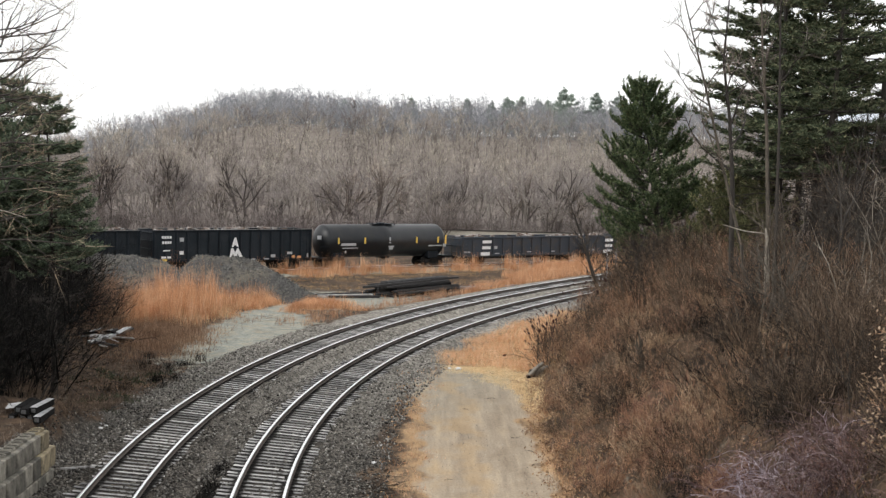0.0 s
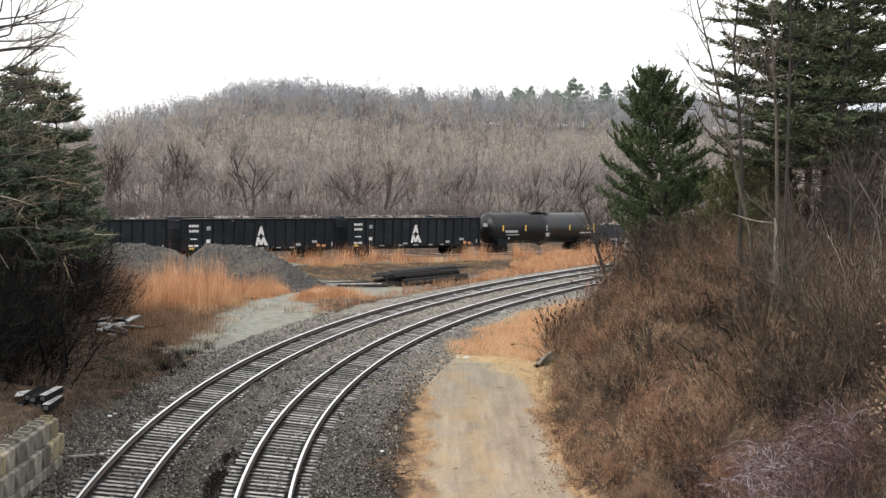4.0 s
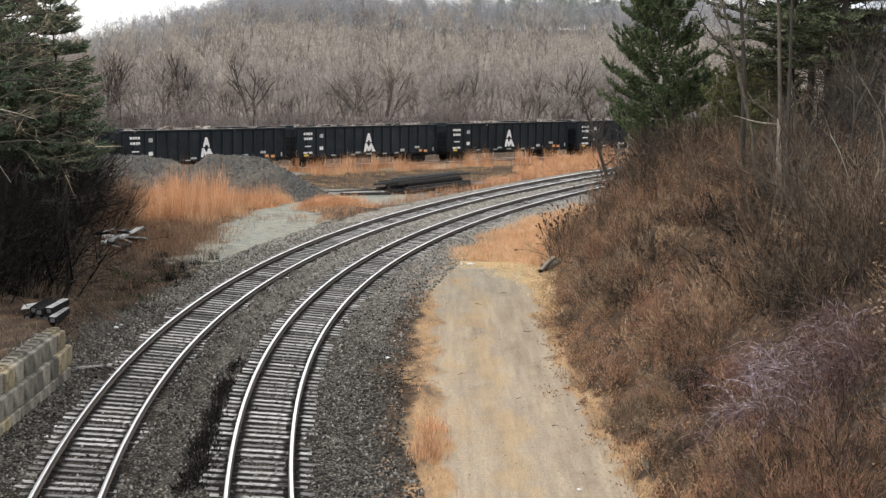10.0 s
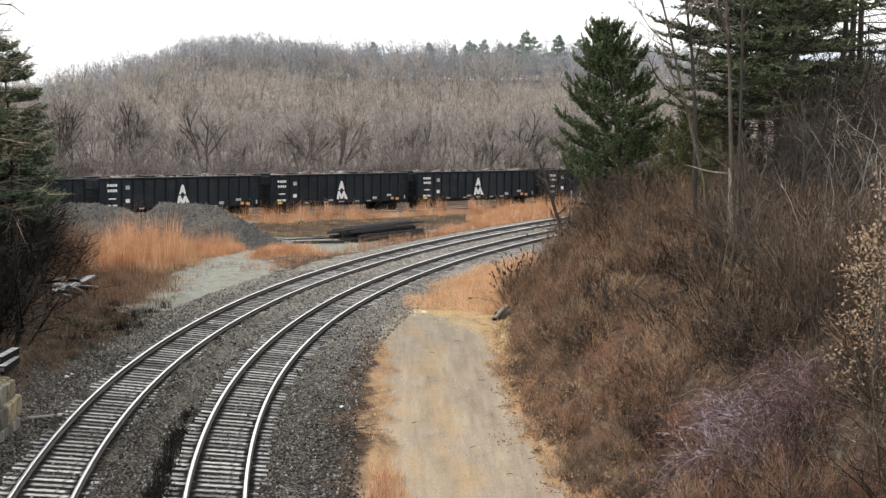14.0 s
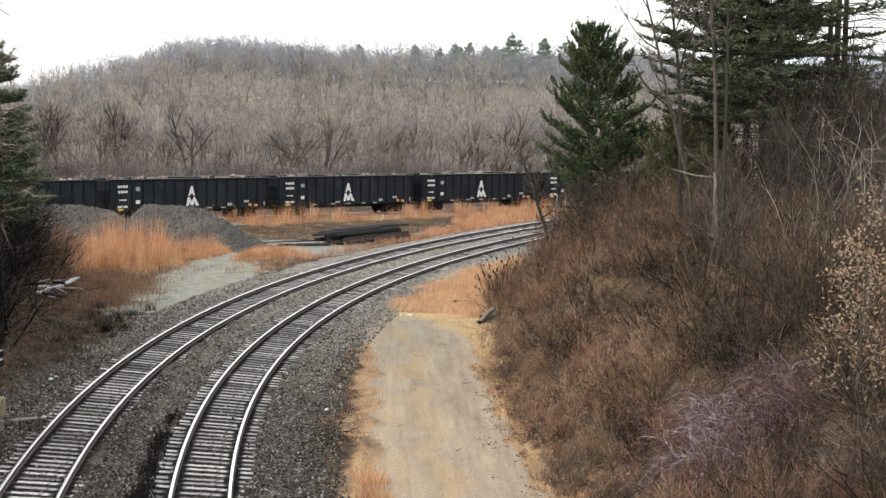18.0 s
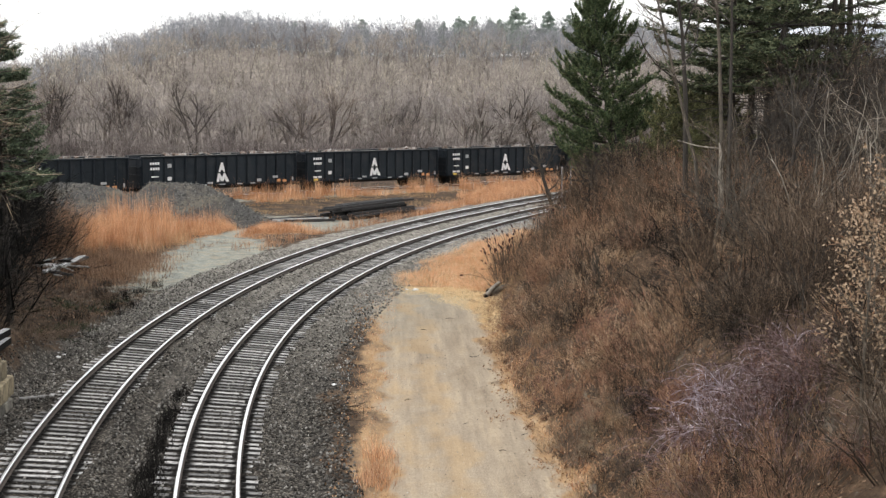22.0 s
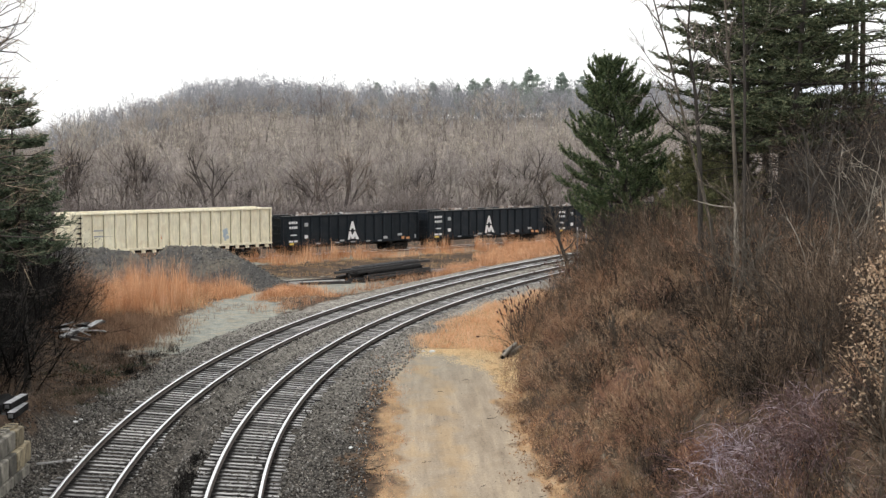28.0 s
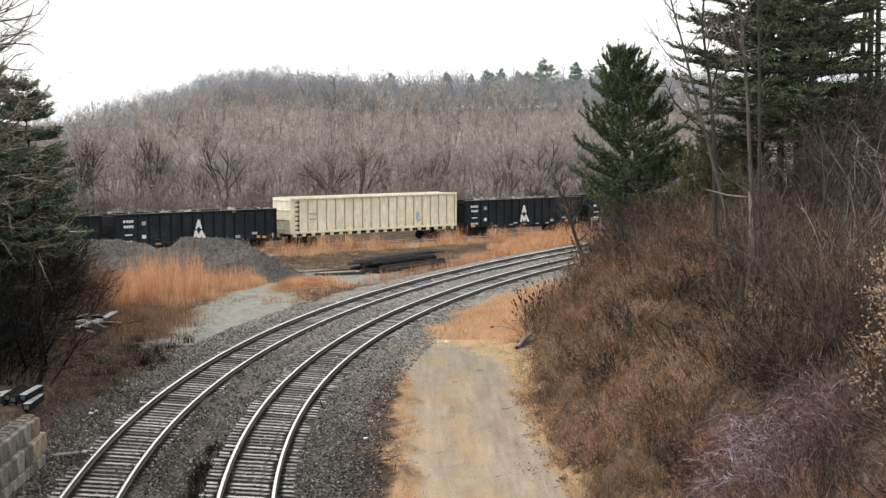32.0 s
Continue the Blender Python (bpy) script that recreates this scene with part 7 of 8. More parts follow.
    tagged(new("leaf_litter", tri_mesh("leaf_litter", leaves(leafbed + np.array([0, 0, 0.05]) + r.normal(size=leafbed.shape) * np.array([0.05, 0.05, 0.012]), r.uniform(0.03, 0.08, len(leafbed)), r), M["leaf_litter"])), "russet fallen leaves over dark litter", "leaves", kind="stuff")
    bed = scatter(r, 26000, 4, 16, 25, 70, lambda x, y: (x > toe(y) - 0.2) & (x < toe(y) + 7) & (x < y * 0.4 + 1) & (wobble(x, y, 0.9, 51) + 0.4 * wobble(x, y, 0.35, 52) > r.uniform(-0.6, 0.6, x.shape)))
    tagged(new("bank_litter", tri_mesh("bank_litter", leaves(bed + np.array([0, 0, 0.06]) + r.normal(size=bed.shape) * np.array([0.05, 0.05, 0.03]), r.uniform(0.03, 0.075, len(bed)), r), M["leaf_litter"])), "brown fallen leaves over the bank", "leaves", kind="stuff")
    clumps = []
    for k in range(190):
        y = 26 + 44 * r.uniform() ** 1.2
        x = toe(y) + (r.normal(0.05, 0.3) if k < 70 else abs(r.normal(0, 1.5)))
        n = r.integers(30, 90)
        clumps.append(np.array([x, y, gz(x, y) + 0.12]) + r.normal(size=(n, 3)) * np.array([0.16, 0.16, 0.1]) * r.uniform(0.6, 1.3))
    clumps = np.concatenate(clumps)
    tagged(new("withered_plants", tri_mesh("withered_plants", leaves(clumps, r.uniform(0.02, 0.05, len(clumps)), r), M["leaf_orange"])), "small withered orange plants at the road's edge", "plants", kind="stuff")
    brushwood = scatter(r, 2400, -3.2, 0.9, 39, 51, lambda x, y: np.exp(-((x + 1.1) / 1.0) ** 2 - ((y - 45.0) / 2.4) ** 2) + 0.3 * wobble(x, y, 0.5, 9) > r.uniform(0.2, 0.95, x.shape))
    lay = unit(np.stack([r.normal(0.6, 0.6, len(brushwood)), r.normal(0.1, 0.8, len(brushwood)), np.abs(r.normal(0, 0.12, len(brushwood)))], 1))
    tagged(new("brushwood", tri_mesh("brushwood", slivers(brushwood + np.array([-0.3, 0, 0.05]), lay, r.uniform(0.12, 0.6, len(brushwood)), r.uniform(0.012, 0.035, len(brushwood)), r), M["twig_dark"])), "dark cut twigs lying beside the road", "brushwood", kind="stuff")
    clump = scatter(r, 900, -1.6, 1.0, 33, 44, lambda x, y: hump(x, y, -0.25, 37.6, 0.55, 2.6) + 0.3 * wobble(x, y, 0.5, 3) > r.uniform(0.3, 1.0, x.shape))
    edge = scatter(r, 2600, 3.6, 6.5, 27, 52, lambda x, y: (np.abs(x - toe(y) - 0.35) < 0.55) & (wobble(x, y, 0.9, 71) + 0.4 * wobble(x, y, 0.35, 72) > r.uniform(0.1, 0.9, x.shape)))
    grass("trackside_grass", "reddish brown dry grass along track and road", [tufts(band, 1.0, 8, 0.026, 0.25, 0.18, 0.2), blades(r, verge[1::2], 0.2, 0.018, 0.6, 5), tufts(clump[::2], 0.85, 9, 0.014, 0.3, 0.1)], "grass_russet")
    grass("roadside_grass", "orange dry grass beside the dirt road", [tufts(patch, 0.55 + 0.2 * wobble(patch[:, 0], patch[:, 1], 1.0, 4), 5, 0.02, 0.4, 0.22)], "grass_peach")
    grass("verge_grass", "short orange dry grass at the road's edges", [blades(r, verge[::2], 0.2, 0.018, 0.6, 5), tufts(clump[1::2], 0.9, 9, 0.014, 0.3, 0.1), tufts(edge, 0.42, 8, 0.013, 0.5, 0.12)], "grass_orange")
    low = scatter(r, 5000, -24, -7, 74, 108, lambda x, y: (track_offset(x, y) < -8.2) & (wobble(x, y, 2.0, 8) > -0.1) & (zone_values(x, y)["gravel"] < 0.35 + 0.4 * (r.uniform(size=x.shape) < 0.3)))
    fill = scatter(r, 500, -18, -12.5, 36, 47, lambda x, y: x < -12.6)
    drab = scatter(r, 3200, -20, -11.5, 44, 76, lambda x, y: (track_offset(x, y) < -7.4) & (wobble(x, y, 1.4, 8) > -0.2))
    grass("drab_weeds", "grey-brown dead weeds over litter", [blades(r, drab, 0.3, 0.02, 0.6, 5), blades(r, fill, 0.3, 0.016, 0.6, 6)], "twig_grey")
    bank = scatter(r, 8000, 4, 20, 24, 104, lambda x, y: (x > toe(y) - 0.3) & (x < y * 0.4 + 2) & (wobble(x, y, 1.4, 19) > -0.1) & ~((x > 6.5) & (y < 34)))
    grass("dead_weeds", "brown dead weeds and stalks on the ground", [blades(r, low, 0.4, 0.02, 0.4, 4), tufts(bank, 0.45, 7, 0.011, 0.6, 0.18)], "grass_umber")
    oily = scatter(r, 2600, -7.4, -5.4, 33, 48, lambda x, y: np.abs(x - np.interp(y, [34, 38, 44, 48], [-5.85, -6.2, -6.65, -6.7])) < 0.32 - 0.02 * (y - 33) + 0.12 * wobble(x, y, 0.6))
    wilted = np.concatenate([np.stack([x + r.normal(0, 0.16, 9), y + r.normal(0, 0.25, 9), np.full(9, gz(x, y))], 1) for x, y in zip(r.uniform(-14.6, -11.4, 16), r.uniform(62, 73, 16))])
    grass("dark_weeds", "dark withered weeds beside the ties", [blades(r, oily, 0.38, 0.02, 0.5, 6), tufts(wilted, 0.6, 9, 0.018, 0.3, 0.15)], "twig_black")
    green = scatter(r, 900, -16.0, -11.8, 56, 68, lambda x, y: (wobble(x, y, 1.1, 12) + 0.5 * wobble(x, y, 0.45, 14) > r.uniform(0.15, 0.8, x.shape)))
    grass("green_weeds", "low green weeds among dead leaves", [blades(r, green, 0.32, 0.03, 0.7, 7, 0.2)], "leaf_green")
    yard = scatter(r, 14000, -22, 24, 98, 150, lambda x, y: (yard_coords(x, y)[1] > -19) & (yard_coords(x, y)[1] < -3) & (track_offset(x, y) < -9) & (wobble(x, y, 1.7, 15) + 0.6 * wobble(x, y, 0.6, 16) > 0.15))
    grass("yard_weeds", "sparse straw-coloured weeds on the yard's dirt", [tufts(yard, 0.42, 4, 0.028, 0.5, 0.2)], "grass_straw")
    strip = scatter(r, 20000, 0.8, 6, 56, 75, lambda x, y: (y > np.interp(x, [1.2, 2.0, 2.9, 3.9, 4.2, 5.5], [71.2, 70.2, 68.2, 65.8, 60.5, 58.5]) + 0.9 * wobble(x, y, 0.8, 3) + r.normal(0, 0.7, x.shape)) & (y < 72.8 + 0.7 * wobble(x, y, 1.2, 4)) & (x < toe(y) + 0.3) & (wobble(x, y, 0.6, 6) > r.uniform(-1.3, 0.1, x.shape)))
    grass("yellow_straw", "flattened yellow straw where the road ends", [blades(r, strip, 0.13, 0.03, 1.6, 6, 0.15)], "grass_yellow")
    pale = tall[r.uniform(size=len(tall)) < 0.16]
    grass("pale_grass", "pale straw-coloured dry grass", [tufts(patch[::3], 0.5, 5, 0.02, 0.35, 0.22), tufts(pale, 1.3, 7, 0.02, 0.3, 0.2)], "grass_pale")
    stalks = scatter(r, 9000, 4, 13, 26, 68, lambda x, y: (x > toe(y) - 0.2) & (x < toe(y) + 4.2) & ~((x > 6.8) & (y < 38)) & (wobble(x, y, 1.1, 41) + 0.4 * wobble(x, y, 0.4, 42) > r.uniform(-0.1, 0.7, x.shape)))
    grass("rusty_weeds", "rust-coloured dead weeds in drifts on the bank", [tufts(stalks[::4], 0.75, 8, 0.009, 0.35, 0.12, 0.2)], "grass_russet")
    grass("grey_stalks", "grey-brown dead stalks in drifts on the bank", [tufts(stalks[2::4] + np.array([-0.2, 0.3, 0]), 0.85, 7, 0.009, 0.3, 0.14, 0.2)], "twig_grey")
    grass("drab_stalks", "dark brown dead stalks in drifts on the bank", [tufts(stalks[1::2] + np.array([0.3, 0.2, 0]), 0.8, 7, 0.009, 0.35, 0.14, 0.2)], "twig_brush")
    straw = scatter(r, 1800, 4, 14, 24, 100, lambda x, y: (x > toe(y) - 0.5) & (x < toe(y) + 5) & (wobble(x, y, 1.8, 9) > 0.1))
    grass("straw_grass", "pale straw grass on the bank", [blades(r, straw, 0.55, 0.018, 0.4, 5)], "grass_straw")


meadows()


def sumac():
    r = np.random.default_rng(83)
    spots = [(5.7 + r.uniform(-0.6, 1.6), 74.5 + r.uniform(-4, 4), -0.35, 1.0) for _ in range(16)]
    spots += [(7.6 + r.uniform(-1.2, 2.2), 77.0 + r.uniform(-4, 4), r.uniform(-0.25, 0.1), r.uniform(0.9, 1.3)) for _ in range(22)]
    spots += [(x, y, 0.0, 0.5) for x, y in zip(r.uniform(5.8, 8.9, 34), r.uniform(26.2, 33.0, 34))]
    for x, y, tilt, s in spots:
        rows, heads = [], []
        for j in range(4):
            st, jj, d = bough(r, (0, 0, -0.1), (r.normal(tilt, 0.28), r.normal(0, 0.28), 1), r.uniform(1.2, 2.6), 0.013, 5, 0.02, 0.14, 0.5)
            rows.append(st)
            heads.append((jj[-1], d, r.uniform(0.55, 1.0)))
        tr = thing("sumac", pose(x, y, gz(x, y)) @ Matrix.Scale(s, 4), "bare sumac stems with dark red seed heads", "shrub", "sumac on the bank")
        for st in rows:
            part("stem", tube_mesh("stem", st, M["bark_dark"], 4), None, tr)
        for pnt, d, q in heads:
            m = Matrix.Translation(pnt) @ Vector(d).to_track_quat("Z", "Y").to_matrix().to_4x4() @ Matrix.Scale(q, 4)
            part("seed_head", SEED, None, tr, "dark red seed head", m)


def seed_mesh():
    bm = bmesh.new()
    bmesh.ops.create_icosphere(bm, subdivisions=2, radius=0.055, matrix=Matrix.Diagonal((0.75, 0.75, 1.7, 1)))
    for v in bm.verts:
        v.co *= 1 + 0.15 * math.sin(v.co.x * 190 + v.co.z * 130)
    return finish(bm, "seed_head", M["seed"])


M["seed"] = surface("dark_red_seeds", (0.035, 0.012, 0.01), (0.08, 0.025, 0.02), 20, 0.9, 0, 0.6, 0.02, 60)
SEED = seed_mesh()
sumac()


def pebbles(r, p, s, material, name):
    """Irregular eight-sided stones at points p of size s, in one mesh."""
    n = len(p)
    octa = np.array([(1, 0, 0), (-1, 0, 0), (0, 1, 0), (0, -1, 0), (0, 0, 1), (0, 0, -0.6)])
    tri = np.array([(0, 2, 4), (2, 1, 4), (1, 3, 4), (3, 0, 4), (2, 0, 5), (1, 2, 5), (3, 1, 5), (0, 3, 5)])
    v = octa[None] * (s[:, None, None] * r.uniform(0.6, 1.3, (n, 6, 1)))
    a = r.uniform(0, 6.28, n)
    c, q = np.cos(a)[:, None], np.sin(a)[:, None]
    v = np.stack([v[:, :, 0] * c - v[:, :, 1] * q, v[:, :, 0] * q + v[:, :, 1] * c, v[:, :, 2]], -1) + p[:, None]
    f = (tri[None] + (np.arange(n) * 6)[:, None, None]).reshape(-1, 3)
    return mesh_from(name, v, f, (material,))


# ---- stone piles ----
def mound(name, label, peaks, x0, x1, y0, y1, step, seed):
    xs, ys = np.arange(x0, x1, step), np.arange(y0, y1, step)
    X, Y = np.meshgrid(xs, ys)
    base = ground_z(X, Y) - 0.12
    H = np.zeros_like(X)
    for px, py, h, rx, ry in peaks:
        d = np.sqrt(((X - px) / rx) ** 2 + ((Y - py) / ry) ** 2)
        H = (H ** 5 + (h * np.clip(1.2 - np.sqrt(d * d + 0.045), 0, 1.0)) ** 5) ** 0.2
    r = np.random.default_rng(seed)
    rough = r.normal(size=X.shape) * 0.03 + 0.16 * wobble(X, Y, 0.9, seed) + 0.08 * wobble(X, Y, 0.35, seed + 3)
    Z = base + H + rough * smooth01(H, 0.05, 0.5)
    idx = np.arange(X.size).reshape(X.shape)
    q = np.stack([idx[:-1, :-1], idx[:-1, 1:], idx[1:, 1:], idx[1:, :-1]], -1).reshape(-1, 4)
    keep = (H.ravel()[q] > 0).any(1)
    me = mesh_from(name, np.stack([X, Y, Z], -1), q[keep], (M["pile"],))
    heap = tagged(new(name, me), label, "gravel heap", "gravel heaps")
    k = np.flatnonzero((H.ravel() > 0.15) & (Y.ravel() < (y0 + y1) / 2 + 1))
    k = k[r.integers(len(k), size=3200)]
    p = np.stack([X.ravel()[k], Y.ravel()[k], Z.ravel()[k] + 0.03], 1) + r.normal(size=(len(k), 3)) * np.array([0.1, 0.1, 0.01])
    part("loose_stone", pebbles(r, p, r.uniform(0.025, 0.07, len(k)), M["heap_stones"], "loose_stone"), None, heap, "broken stones")["kind"] = "stuff"
    return heap


mound("gravel_mound", "dark grey heap of crushed stone behind dry grass", [(-16.9, 107.3, 3.15, 3.6, 3.8), (-15.2, 107.4, 2.75, 4.0, 4.0), (-13.9, 107.2, 3.0, 4.3, 4.0), (-11.9, 106.6, 1.9, 3.6, 3.4)], -24, -7.5, 102, 113, 0.22, 3)
mound("gravel_mound", "low dark heap of crushed stone", [(-27.2, 115.4, 2.4, 4.2, 4), (-25.2, 115.4, 2.5, 4.6, 4), (-23.4, 115.2, 2.35, 4.2, 4), (-21.6, 115.0, 2.1, 3.6, 3.8)], -33, -17, 110, 121, 0.22, 8)


# ---- concrete block wall ----
def block_wall():
    wall = thing("block_wall", pose(0, 0, 0), "stained grey and yellow concrete block wall in courses", "retaining wall", kind="structure")
    ra = np.random.default_rng(3)
    plain, knob = [], []
    for material in (M["concrete"], M["concrete_yellow"]):
        plain.append(finish(boxes((-0.32, 0.32, -0.445, 0.445, 0.0, 0.61), bevel=0.03), "concrete_block", material))
        # two round sockets are sunk in the top, their shade a dark disc inside
        bm = boxes((-0.32, 0.32, -0.445, 0.445, 0.0, 0.56), bevel=0.03)
        for y in (-0.22, 0.22):
            rings = [[bm.verts.new((q * math.cos(a), y + q * math.sin(a), z)) for a in np.arange(16) * math.pi / 8] for q, z in ((0.205, 0.55), (0.2, 0.64), (0.172, 0.64), (0.168, 0.57))]
            for lo, hi in zip(rings, rings[1:]):
                for k in range(16):
                    bm.faces.new((lo[k], lo[(k + 1) % 16], hi[(k + 1) % 16], hi[k]))
        knob.append(finish(bm, "concrete_block", material))
    # flat dark disc that paints the shade inside a socket
    dirt = bmesh.new()
    bmesh.ops.create_circle(dirt, cap_ends=True, segments=16, radius=0.17, matrix=pose(0, 0, 0))
    dirt = finish(dirt, "socket_dirt", M["socket_shade"])
    for k in range(20):
        y = 44.75 - 0.905 * k
        kind = lambda: int(ra.uniform() < 0.22)
        part("concrete_block", plain[kind()], None, wall, m=pose(-12.0 + ra.normal(0, 0.02), y + 0.15, 0.235 + ra.normal(0, 0.005), 0, 0, ra.normal(0, 0.8)))
        b = part("concrete_block", knob[kind()], None, wall, m=pose(-12.13 + ra.normal(0, 0.02), y - 0.3, 0.86 + ra.normal(0, 0.006), 0, 0, ra.normal(0, 0.8)))
        for sy in (-0.22, 0.22):
            part("socket_dirt", dirt, None, b, "dark disc for the shade in a socket", pose(0, sy, 0.615))
        part("concrete_block", plain[kind()], None, wall, m=pose(-11.98, y - 0.3, -0.385))


block_wall()


# ---- bundle of dark ties on the fill ----
def tie_bundle():
    o = pose(-13.55, 49.2, gz(-13.1, 49.4) + 0.02, 0, 0, -2)
    b = thing("tie_bundle", o, "stacked creosoted ties with pale weathered tops", "timber stack")
    me = finish(boxes((-0.13, 0.13, -0.95, 0.95, 0, 0.22), bevel=0.012), "tie", M["tie_black"])
    cap = finish(boxes((-0.12, 0.12, -0.93, 0.93, 0, 0.012)), "tie_top", M["tie_grey"])
    endcap = finish(boxes((-0.075, 0.075, -0.004, 0.004, -0.07, 0.07)), "tie_end", M["tie_end"])
    r = np.random.default_rng(9)
    for row, xs in ((0, (-0.34, -0.06, 0.22, 0.5)), (1, (-0.3, -0.02, 0.3))):
        for x in xs:
            m = pose(x + r.normal(0, 0.015), r.normal(0, 0.12), row * 0.235, 0, 0, r.normal(0, 2.0))
            t = part("tie", me, None, b, m=m)
            part("tie_end", endcap, None, t, "dull grey sawn end", pose(0, -0.953, 0.11))
            if (row == 1 and x > 0.1) or (row == 0 and x > 0.4):
                part("tie_top", cap, None, t, "pale weathered top", pose(0, 0, 0.221))
    part("sheet", boxes((-0.8, -0.3, -0.3, 0.7, 0.44, 0.452)), M["board_pale"], b, "pale board", pose(0, 0, 0, 0, -8, 12))


tie_bundle()


def board(name, label, x, y, z, lx, ly, lz, rx, ry, rz, material, group=""):
    ob = new(name, finish(boxes((-lx / 2, lx / 2, -ly / 2, ly / 2, 0, lz), bevel=min(lx, ly, lz) * 0.15), name, material))
    ob.matrix_world = pose(x, y, z, rx, ry, rz)
    return tagged(ob, label, "board", group)


def left_debris():
    r = np.random.default_rng(15)
    for k, (x, y, lx, ly, rz, mat) in enumerate(((-17.9, 76.0, 1.2, 0.7, 30, "board_pale"), (-17.2, 76.8, 1.9, 0.25, 70, "tie_dark"), (-16.9, 74.2, 1.7, 0.35, 55, "board_pale"), (-17.0, 79.0, 3.2, 0.3, 78, "tie_dark"), (-16.5, 73.4, 1.2, 0.2, 20, "tie_dark"))):
        board("board", "discarded grey board on dark litter", x, y, gz(x, y) + 0.1 + 0.12 * (k % 3), lx, ly, 0.14, r.uniform(-8, 8), r.uniform(-12, 12), rz, M[mat], "discarded boards")
    for k in range(9):
        x, y = -17.0 + r.normal(0, 0.55), 75.6 + r.normal(0, 1.3)
        board("board", "broken board in a heap of rubbish", x, y, gz(x, y) + 0.2 + 0.14 * (k % 4), r.uniform(0.5, 1.15), r.uniform(0.25, 0.7), 0.06, r.uniform(-18, 18), r.uniform(-25, 25), r.uniform(0, 180), M[("board_pale", "board_pale", "tie_black")[k % 3]], "discarded boards")
    board("board", "thin dark slat beside the ballast", -11.1, 45.6, gz(-11.1, 45.6) + 0.03, 1.1, 0.1, 0.05, 0, 0, 24, M["tie"], "discarded boards")


left_debris()


# ---- long dark rails and timbers in the yard ----
def rail_stack():
    r = np.random.default_rng(21)
    ang = 57.0
    st = thing("rail_stack", pose(-1.6, 116.0, gz(-1.6, 116), 0, 0, ang), "long stack of dark old rails and timbers", "rail stack")
    long = finish(boxes((-4.7, 4.7, -0.09, 0.09, 0, 0.17), bevel=0.02), "old_rail", M["tie_dark"])
    shorter = finish(boxes((-3.6, 4.2, -0.1, 0.1, 0, 0.165), bevel=0.02), "old_rail", M["tie_black"])
    sleeper = finish(boxes((-0.12, 0.12, -1.2, 1.2, 0, 0.2), bevel=0.015), "bearer", M["tie_dark"])
    for x in (-4, -1.3, 1.4, 4.0):
        part("bearer", sleeper, None, st, m=pose(x, 0, 0))
    for row in range(5):
        for k in range(8 - row):
            part("old_rail", (long, shorter)[int(r.uniform() < 0.45)], None, st, m=pose(r.normal(0.2, 0.5 + 0.12 * row), (k - (7 - row) / 2) * 0.3 + r.normal(0, 0.03), 0.2 + row * 0.175, 0, 0, r.normal(0, 1.3)))
    pale = finish(boxes((-4.4, 4.4, -0.06, 0.06, 0, 0.1), bevel=0.02), "pale_rail", M["tie_end"])
    for y in (-0.2, 0.35):
        part("pale_rail", pale, None, st, "pale weathered rail", pose(0.6, y, 1.085, 0, 0, r.normal(0, 1.0)))
    for k, (x, y, ln, a, mat) in enumerate(((-7.2, 111.2, 6.0, 30, "tie_dark"), (-6.6, 110.6, 4.6, 26, "tie"), (-5.9, 110.2, 4.0, 18, "tie_dark"), (-6.2, 112.2, 7.0, 36, "tie_dark"), (4.3, 122.3, 5.0, 34, "tie"), (5.0, 122.0, 6.0, 40, "tie_grey"), (3.0, 121.8, 4.0, 44, "tie_dark"))):
        ob = new("old_rail", finish(boxes((-ln / 2, ln / 2, -0.1, 0.1, 0, 0.2), bevel=0.02), "old_rail", M[mat]))
        ob.matrix_world = pose(x, y, gz(x, y) + 0.03 + 0.05 * (k % 2), 0, 0, a)
        tagged(ob, "loose old rail or timber on bare ground", "rail", "loose rails by the stack")


rail_stack()


M["pebble"] = leafy("tan_pebbles", [(0, (0.12, 0.1, 0.08)), (0.6, (0.28, 0.24, 0.19)), (1, (0.5, 0.45, 0.38))], obj=0.0)


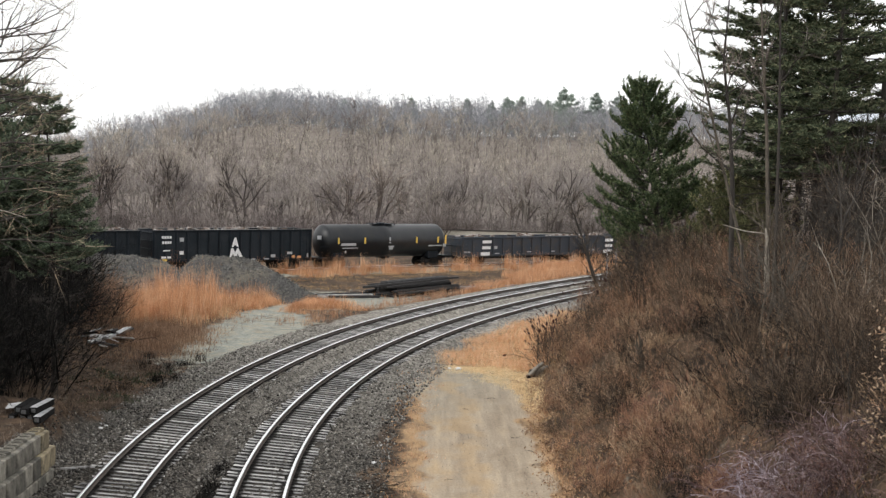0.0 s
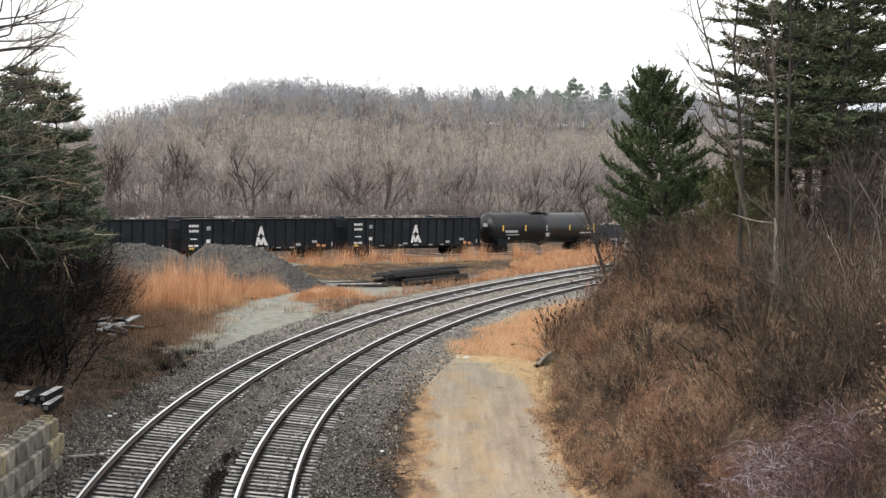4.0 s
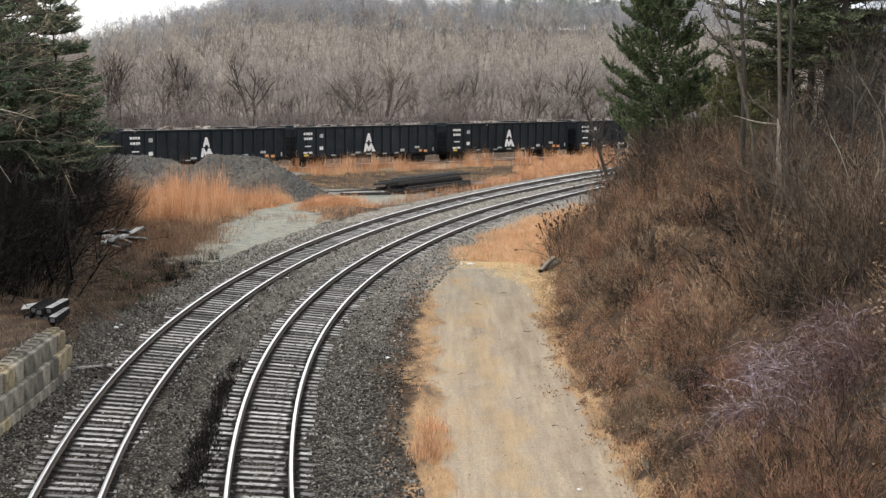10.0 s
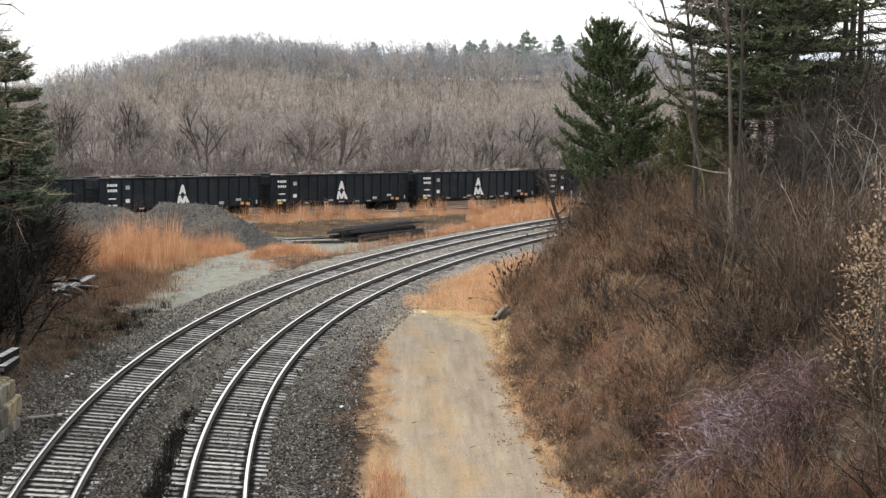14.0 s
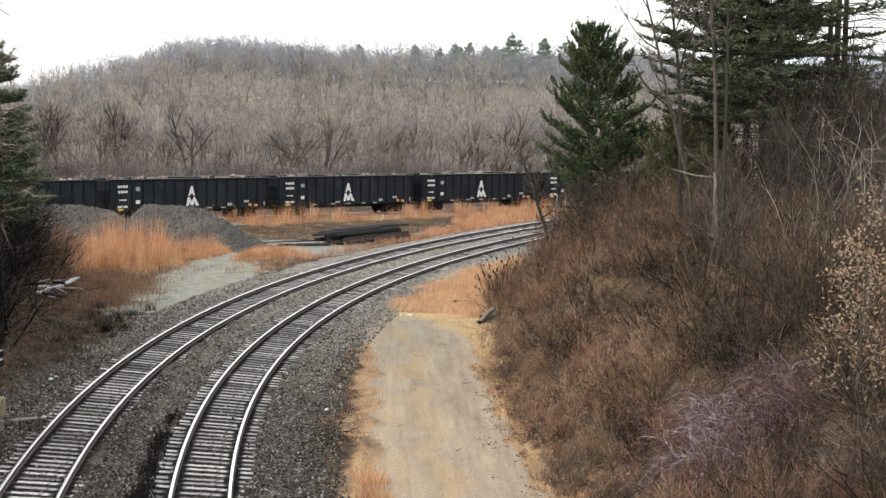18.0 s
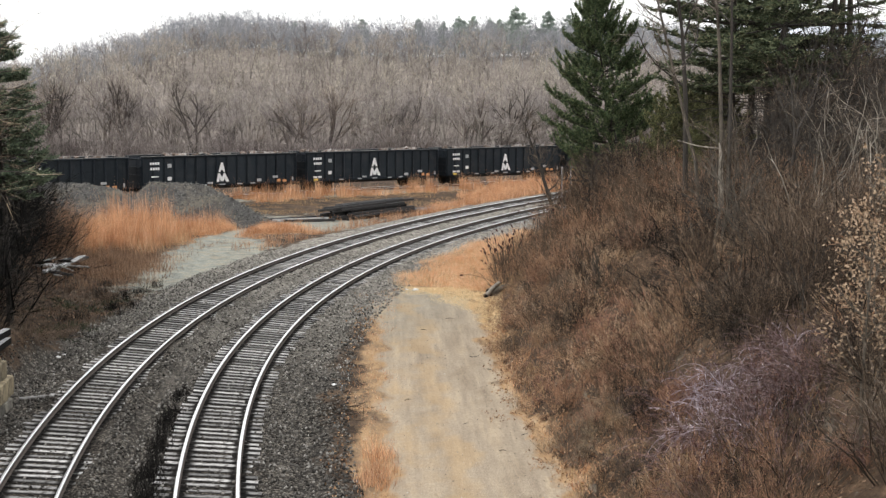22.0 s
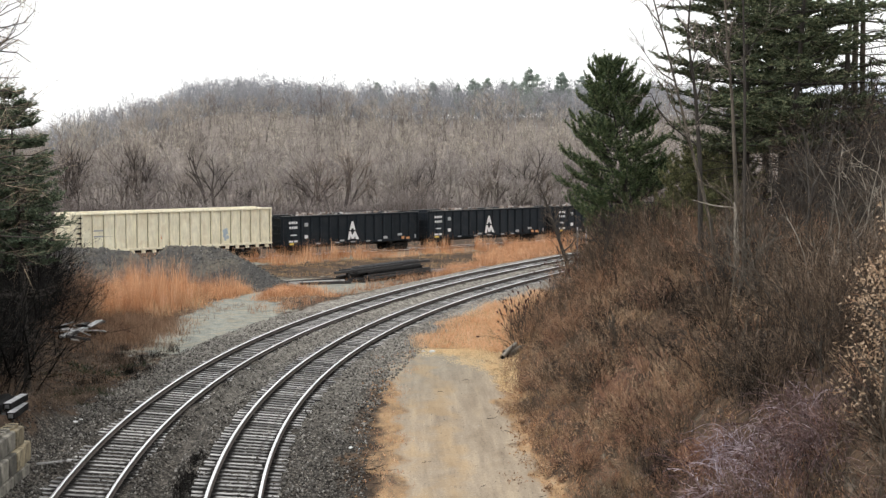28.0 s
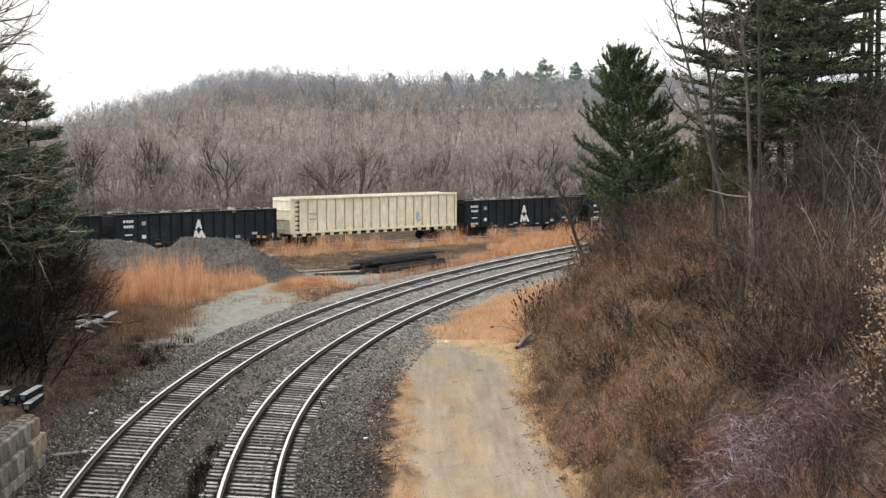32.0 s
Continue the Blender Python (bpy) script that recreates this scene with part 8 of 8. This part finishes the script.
# ---- log, litter and posts ----
def small_things():
    r = np.random.default_rng(27)
    for x, y, ln, rad, a, tilt in ((4.95, 69.7, 1.5, 0.24, 28, 6), (4.75, 69.0, 1.5, 0.13, 62, 12), (5.4, 69.2, 1.0, 0.1, 40, 10)):
        log = thing("log", pose(x, y, gz(x, y) + rad * 0.7, 0, 0, a), "weathered grey hollow log at the road's edge", "log", "logs by the road")
        rows, _, _ = bough(r, (0, 0, 0), (1, 0, math.tan(radians(tilt))), ln, rad, 4, 0, 0.1, 0.7)
        part("trunk", tube_mesh("trunk", rows, M["bark_pale"], 9), None, log)
        # The hollow isn't cut: a black disc paints the shade inside it.
        bm = bmesh.new()
        rod(bm, (-0.012, 0, 0), (0.1, 0, 0), rad * 0.74, 9)
        part("hollow", bm, M["twig_black"], log, "black disc for the shade inside the hollow end")
    for x, y, s in ((1.42, 71.6, 0.3), (1.0, 71.9, 0.18), (-1.8, 48.9, 0.17), (-1.55, 48.7, 0.1), (-1.7, 52.2, 0.09), (3.4, 33.8, 0.12), (-12.1, 53.1, 0.2), (-12.0, 53.6, 0.14), (-12.3, 54.0, 0.1)):
        bm = bmesh.new()
        bmesh.ops.create_icosphere(bm, subdivisions=1, radius=s * 0.6, matrix=Matrix.Diagonal((1, 0.8, 0.45, 1)))
        for v in bm.verts:
            v.co *= r.uniform(0.75, 1.2)
        ob = new("pale_stone", finish(bm, "pale_stone", M["white"]))
        ob.matrix_world = pose(x, y, gz(x, y) + s * 0.12)
        tagged(ob, "small whitish stone on the ground", "stone", "whitish stones")
    for x, y, h in ((14.2, 117.4, 3.4), (14.9, 117.2, 3.5)):
        bm = bmesh.new()
        zb = gz(x, y)
        rod(bm, (0, 0, -0.2), (0, 0, h - zb), 0.06, 8)
        bmesh.ops.create_icosphere(bm, subdivisions=1, radius=0.07, matrix=pose(0, 0, h - zb))
        ob = new("marker_post", finish(bm, "marker_post", M["tie_grey"]))
        ob.matrix_world = pose(x, y, zb)
        tagged(ob, "slim pale marker post beside the tracks", "post", "marker posts")
    # pebbles on the road
    n = 3000
    x, y = r.uniform(-0.6, 4.6, n), 28 + 44 * r.uniform(size=n) ** 1.3
    s = 0.008 + 0.022 * r.uniform(size=n) ** 5
    tagged(new("road_pebbles", pebbles(r, np.stack([x, y, ground_z(x, y) + s * 0.2], 1), s, M["pebble"], "road_pebbles")), "small pebbles strewn on the sandy road", "pebbles", kind="stuff")
    # sticks on the road
    for k in range(9):
        x, y = r.uniform(0.4, 4.2), r.uniform(31, 66)
        rows, _, _ = bough(r, (0, 0, 0.01), (1, 0, 0), r.uniform(0.2, 0.5), 0.012, 3, 0, 0.25, 0.4)
        ob = new("stick", tube_mesh("stick", rows, M["bark_dark"], 4))
        ob.matrix_world = pose(x, y, gz(x, y) + 0.015, 0, 0, r.uniform(-60, 60))
        tagged(ob, "thin dark fallen stick on the dirt road", "stick", "sticks on the road")


small_things()


# ---- low pale wall beyond the yard, and a building behind the pines ----
far_wall = thing("low_wall", pose(20, 207, gz(20, 207)), "long low pale concrete wall with a dark coping", "wall")
part("wall_body", boxes((-22, 26, -0.3, 0.3, -0.6, 1.35)), M["concrete_pale"], far_wall)
part("coping", boxes((-22, 26, -0.4, 0.4, 1.35, 1.52)), M["bark_dark"], far_wall, "dark coping")


def far_building():
    b = thing("building", pose(39, 112, 4.0, 0, 0, -18), "building with pale blue upper siding behind the pines", "building")
    # Added lower wall, kept as dark as the trees that fill this part.
    part("wall", boxes((-9, 9, -5, 5, -2.0, 8.3)), M["bark_dark"], b, "dark lower wall added under the siding")
    part("siding", boxes((-9.05, 9.05, -5.05, 5.05, 8.3, 9.6)), M["siding"], b, "pale blue siding")
    bm = bmesh.new()
    v = [bm.verts.new(p) for p in ((-9.5, -5.5, 9.6), (9.5, -5.5, 9.6), (9.5, 5.5, 9.6), (-9.5, 5.5, 9.6), (-9.5, 0, 11.2), (9.5, 0, 11.2))]
    for q in ((0, 1, 5, 4), (2, 3, 4, 5), (3, 0, 4), (1, 2, 5), (3, 2, 1, 0)):
        bm.faces.new([v[i] for i in q])
    part("roof", bm, M["roof"], b, "pale metal roof")


far_building()


# ---- loose ballast stones ----
def ballast_stones():
    r = np.random.default_rng(71)
    n = 52000
    y = 30 + 58 * r.uniform(size=n) ** 1.35
    x0, _ = curve_x(y)
    u = r.uniform(-8.4, 3.9, n)
    x = x0 + u
    near = np.minimum(np.abs(track_offset(x, y)), np.abs(track_offset(x, y) + SPACING))
    k = ((near > 1.25) | (r.uniform(size=n) < 0.18)) & (track_offset(x, y) > -7.9)
    x, y = x[k], y[k]
    n = len(x)
    s = 0.018 + 0.05 * r.uniform(size=n) ** 1.6
    p = np.stack([x, y, np.where(np.minimum(np.abs(track_offset(x, y)), np.abs(track_offset(x, y) + SPACING)) < 1.25, 0.012, 0) + ground_z(x, y) + s * 0.2], 1)
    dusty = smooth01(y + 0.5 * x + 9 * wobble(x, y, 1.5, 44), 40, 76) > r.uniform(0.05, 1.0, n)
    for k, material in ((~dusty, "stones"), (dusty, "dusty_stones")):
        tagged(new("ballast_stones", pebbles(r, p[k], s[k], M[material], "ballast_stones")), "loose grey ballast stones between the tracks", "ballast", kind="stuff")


ballast_stones()


motions()
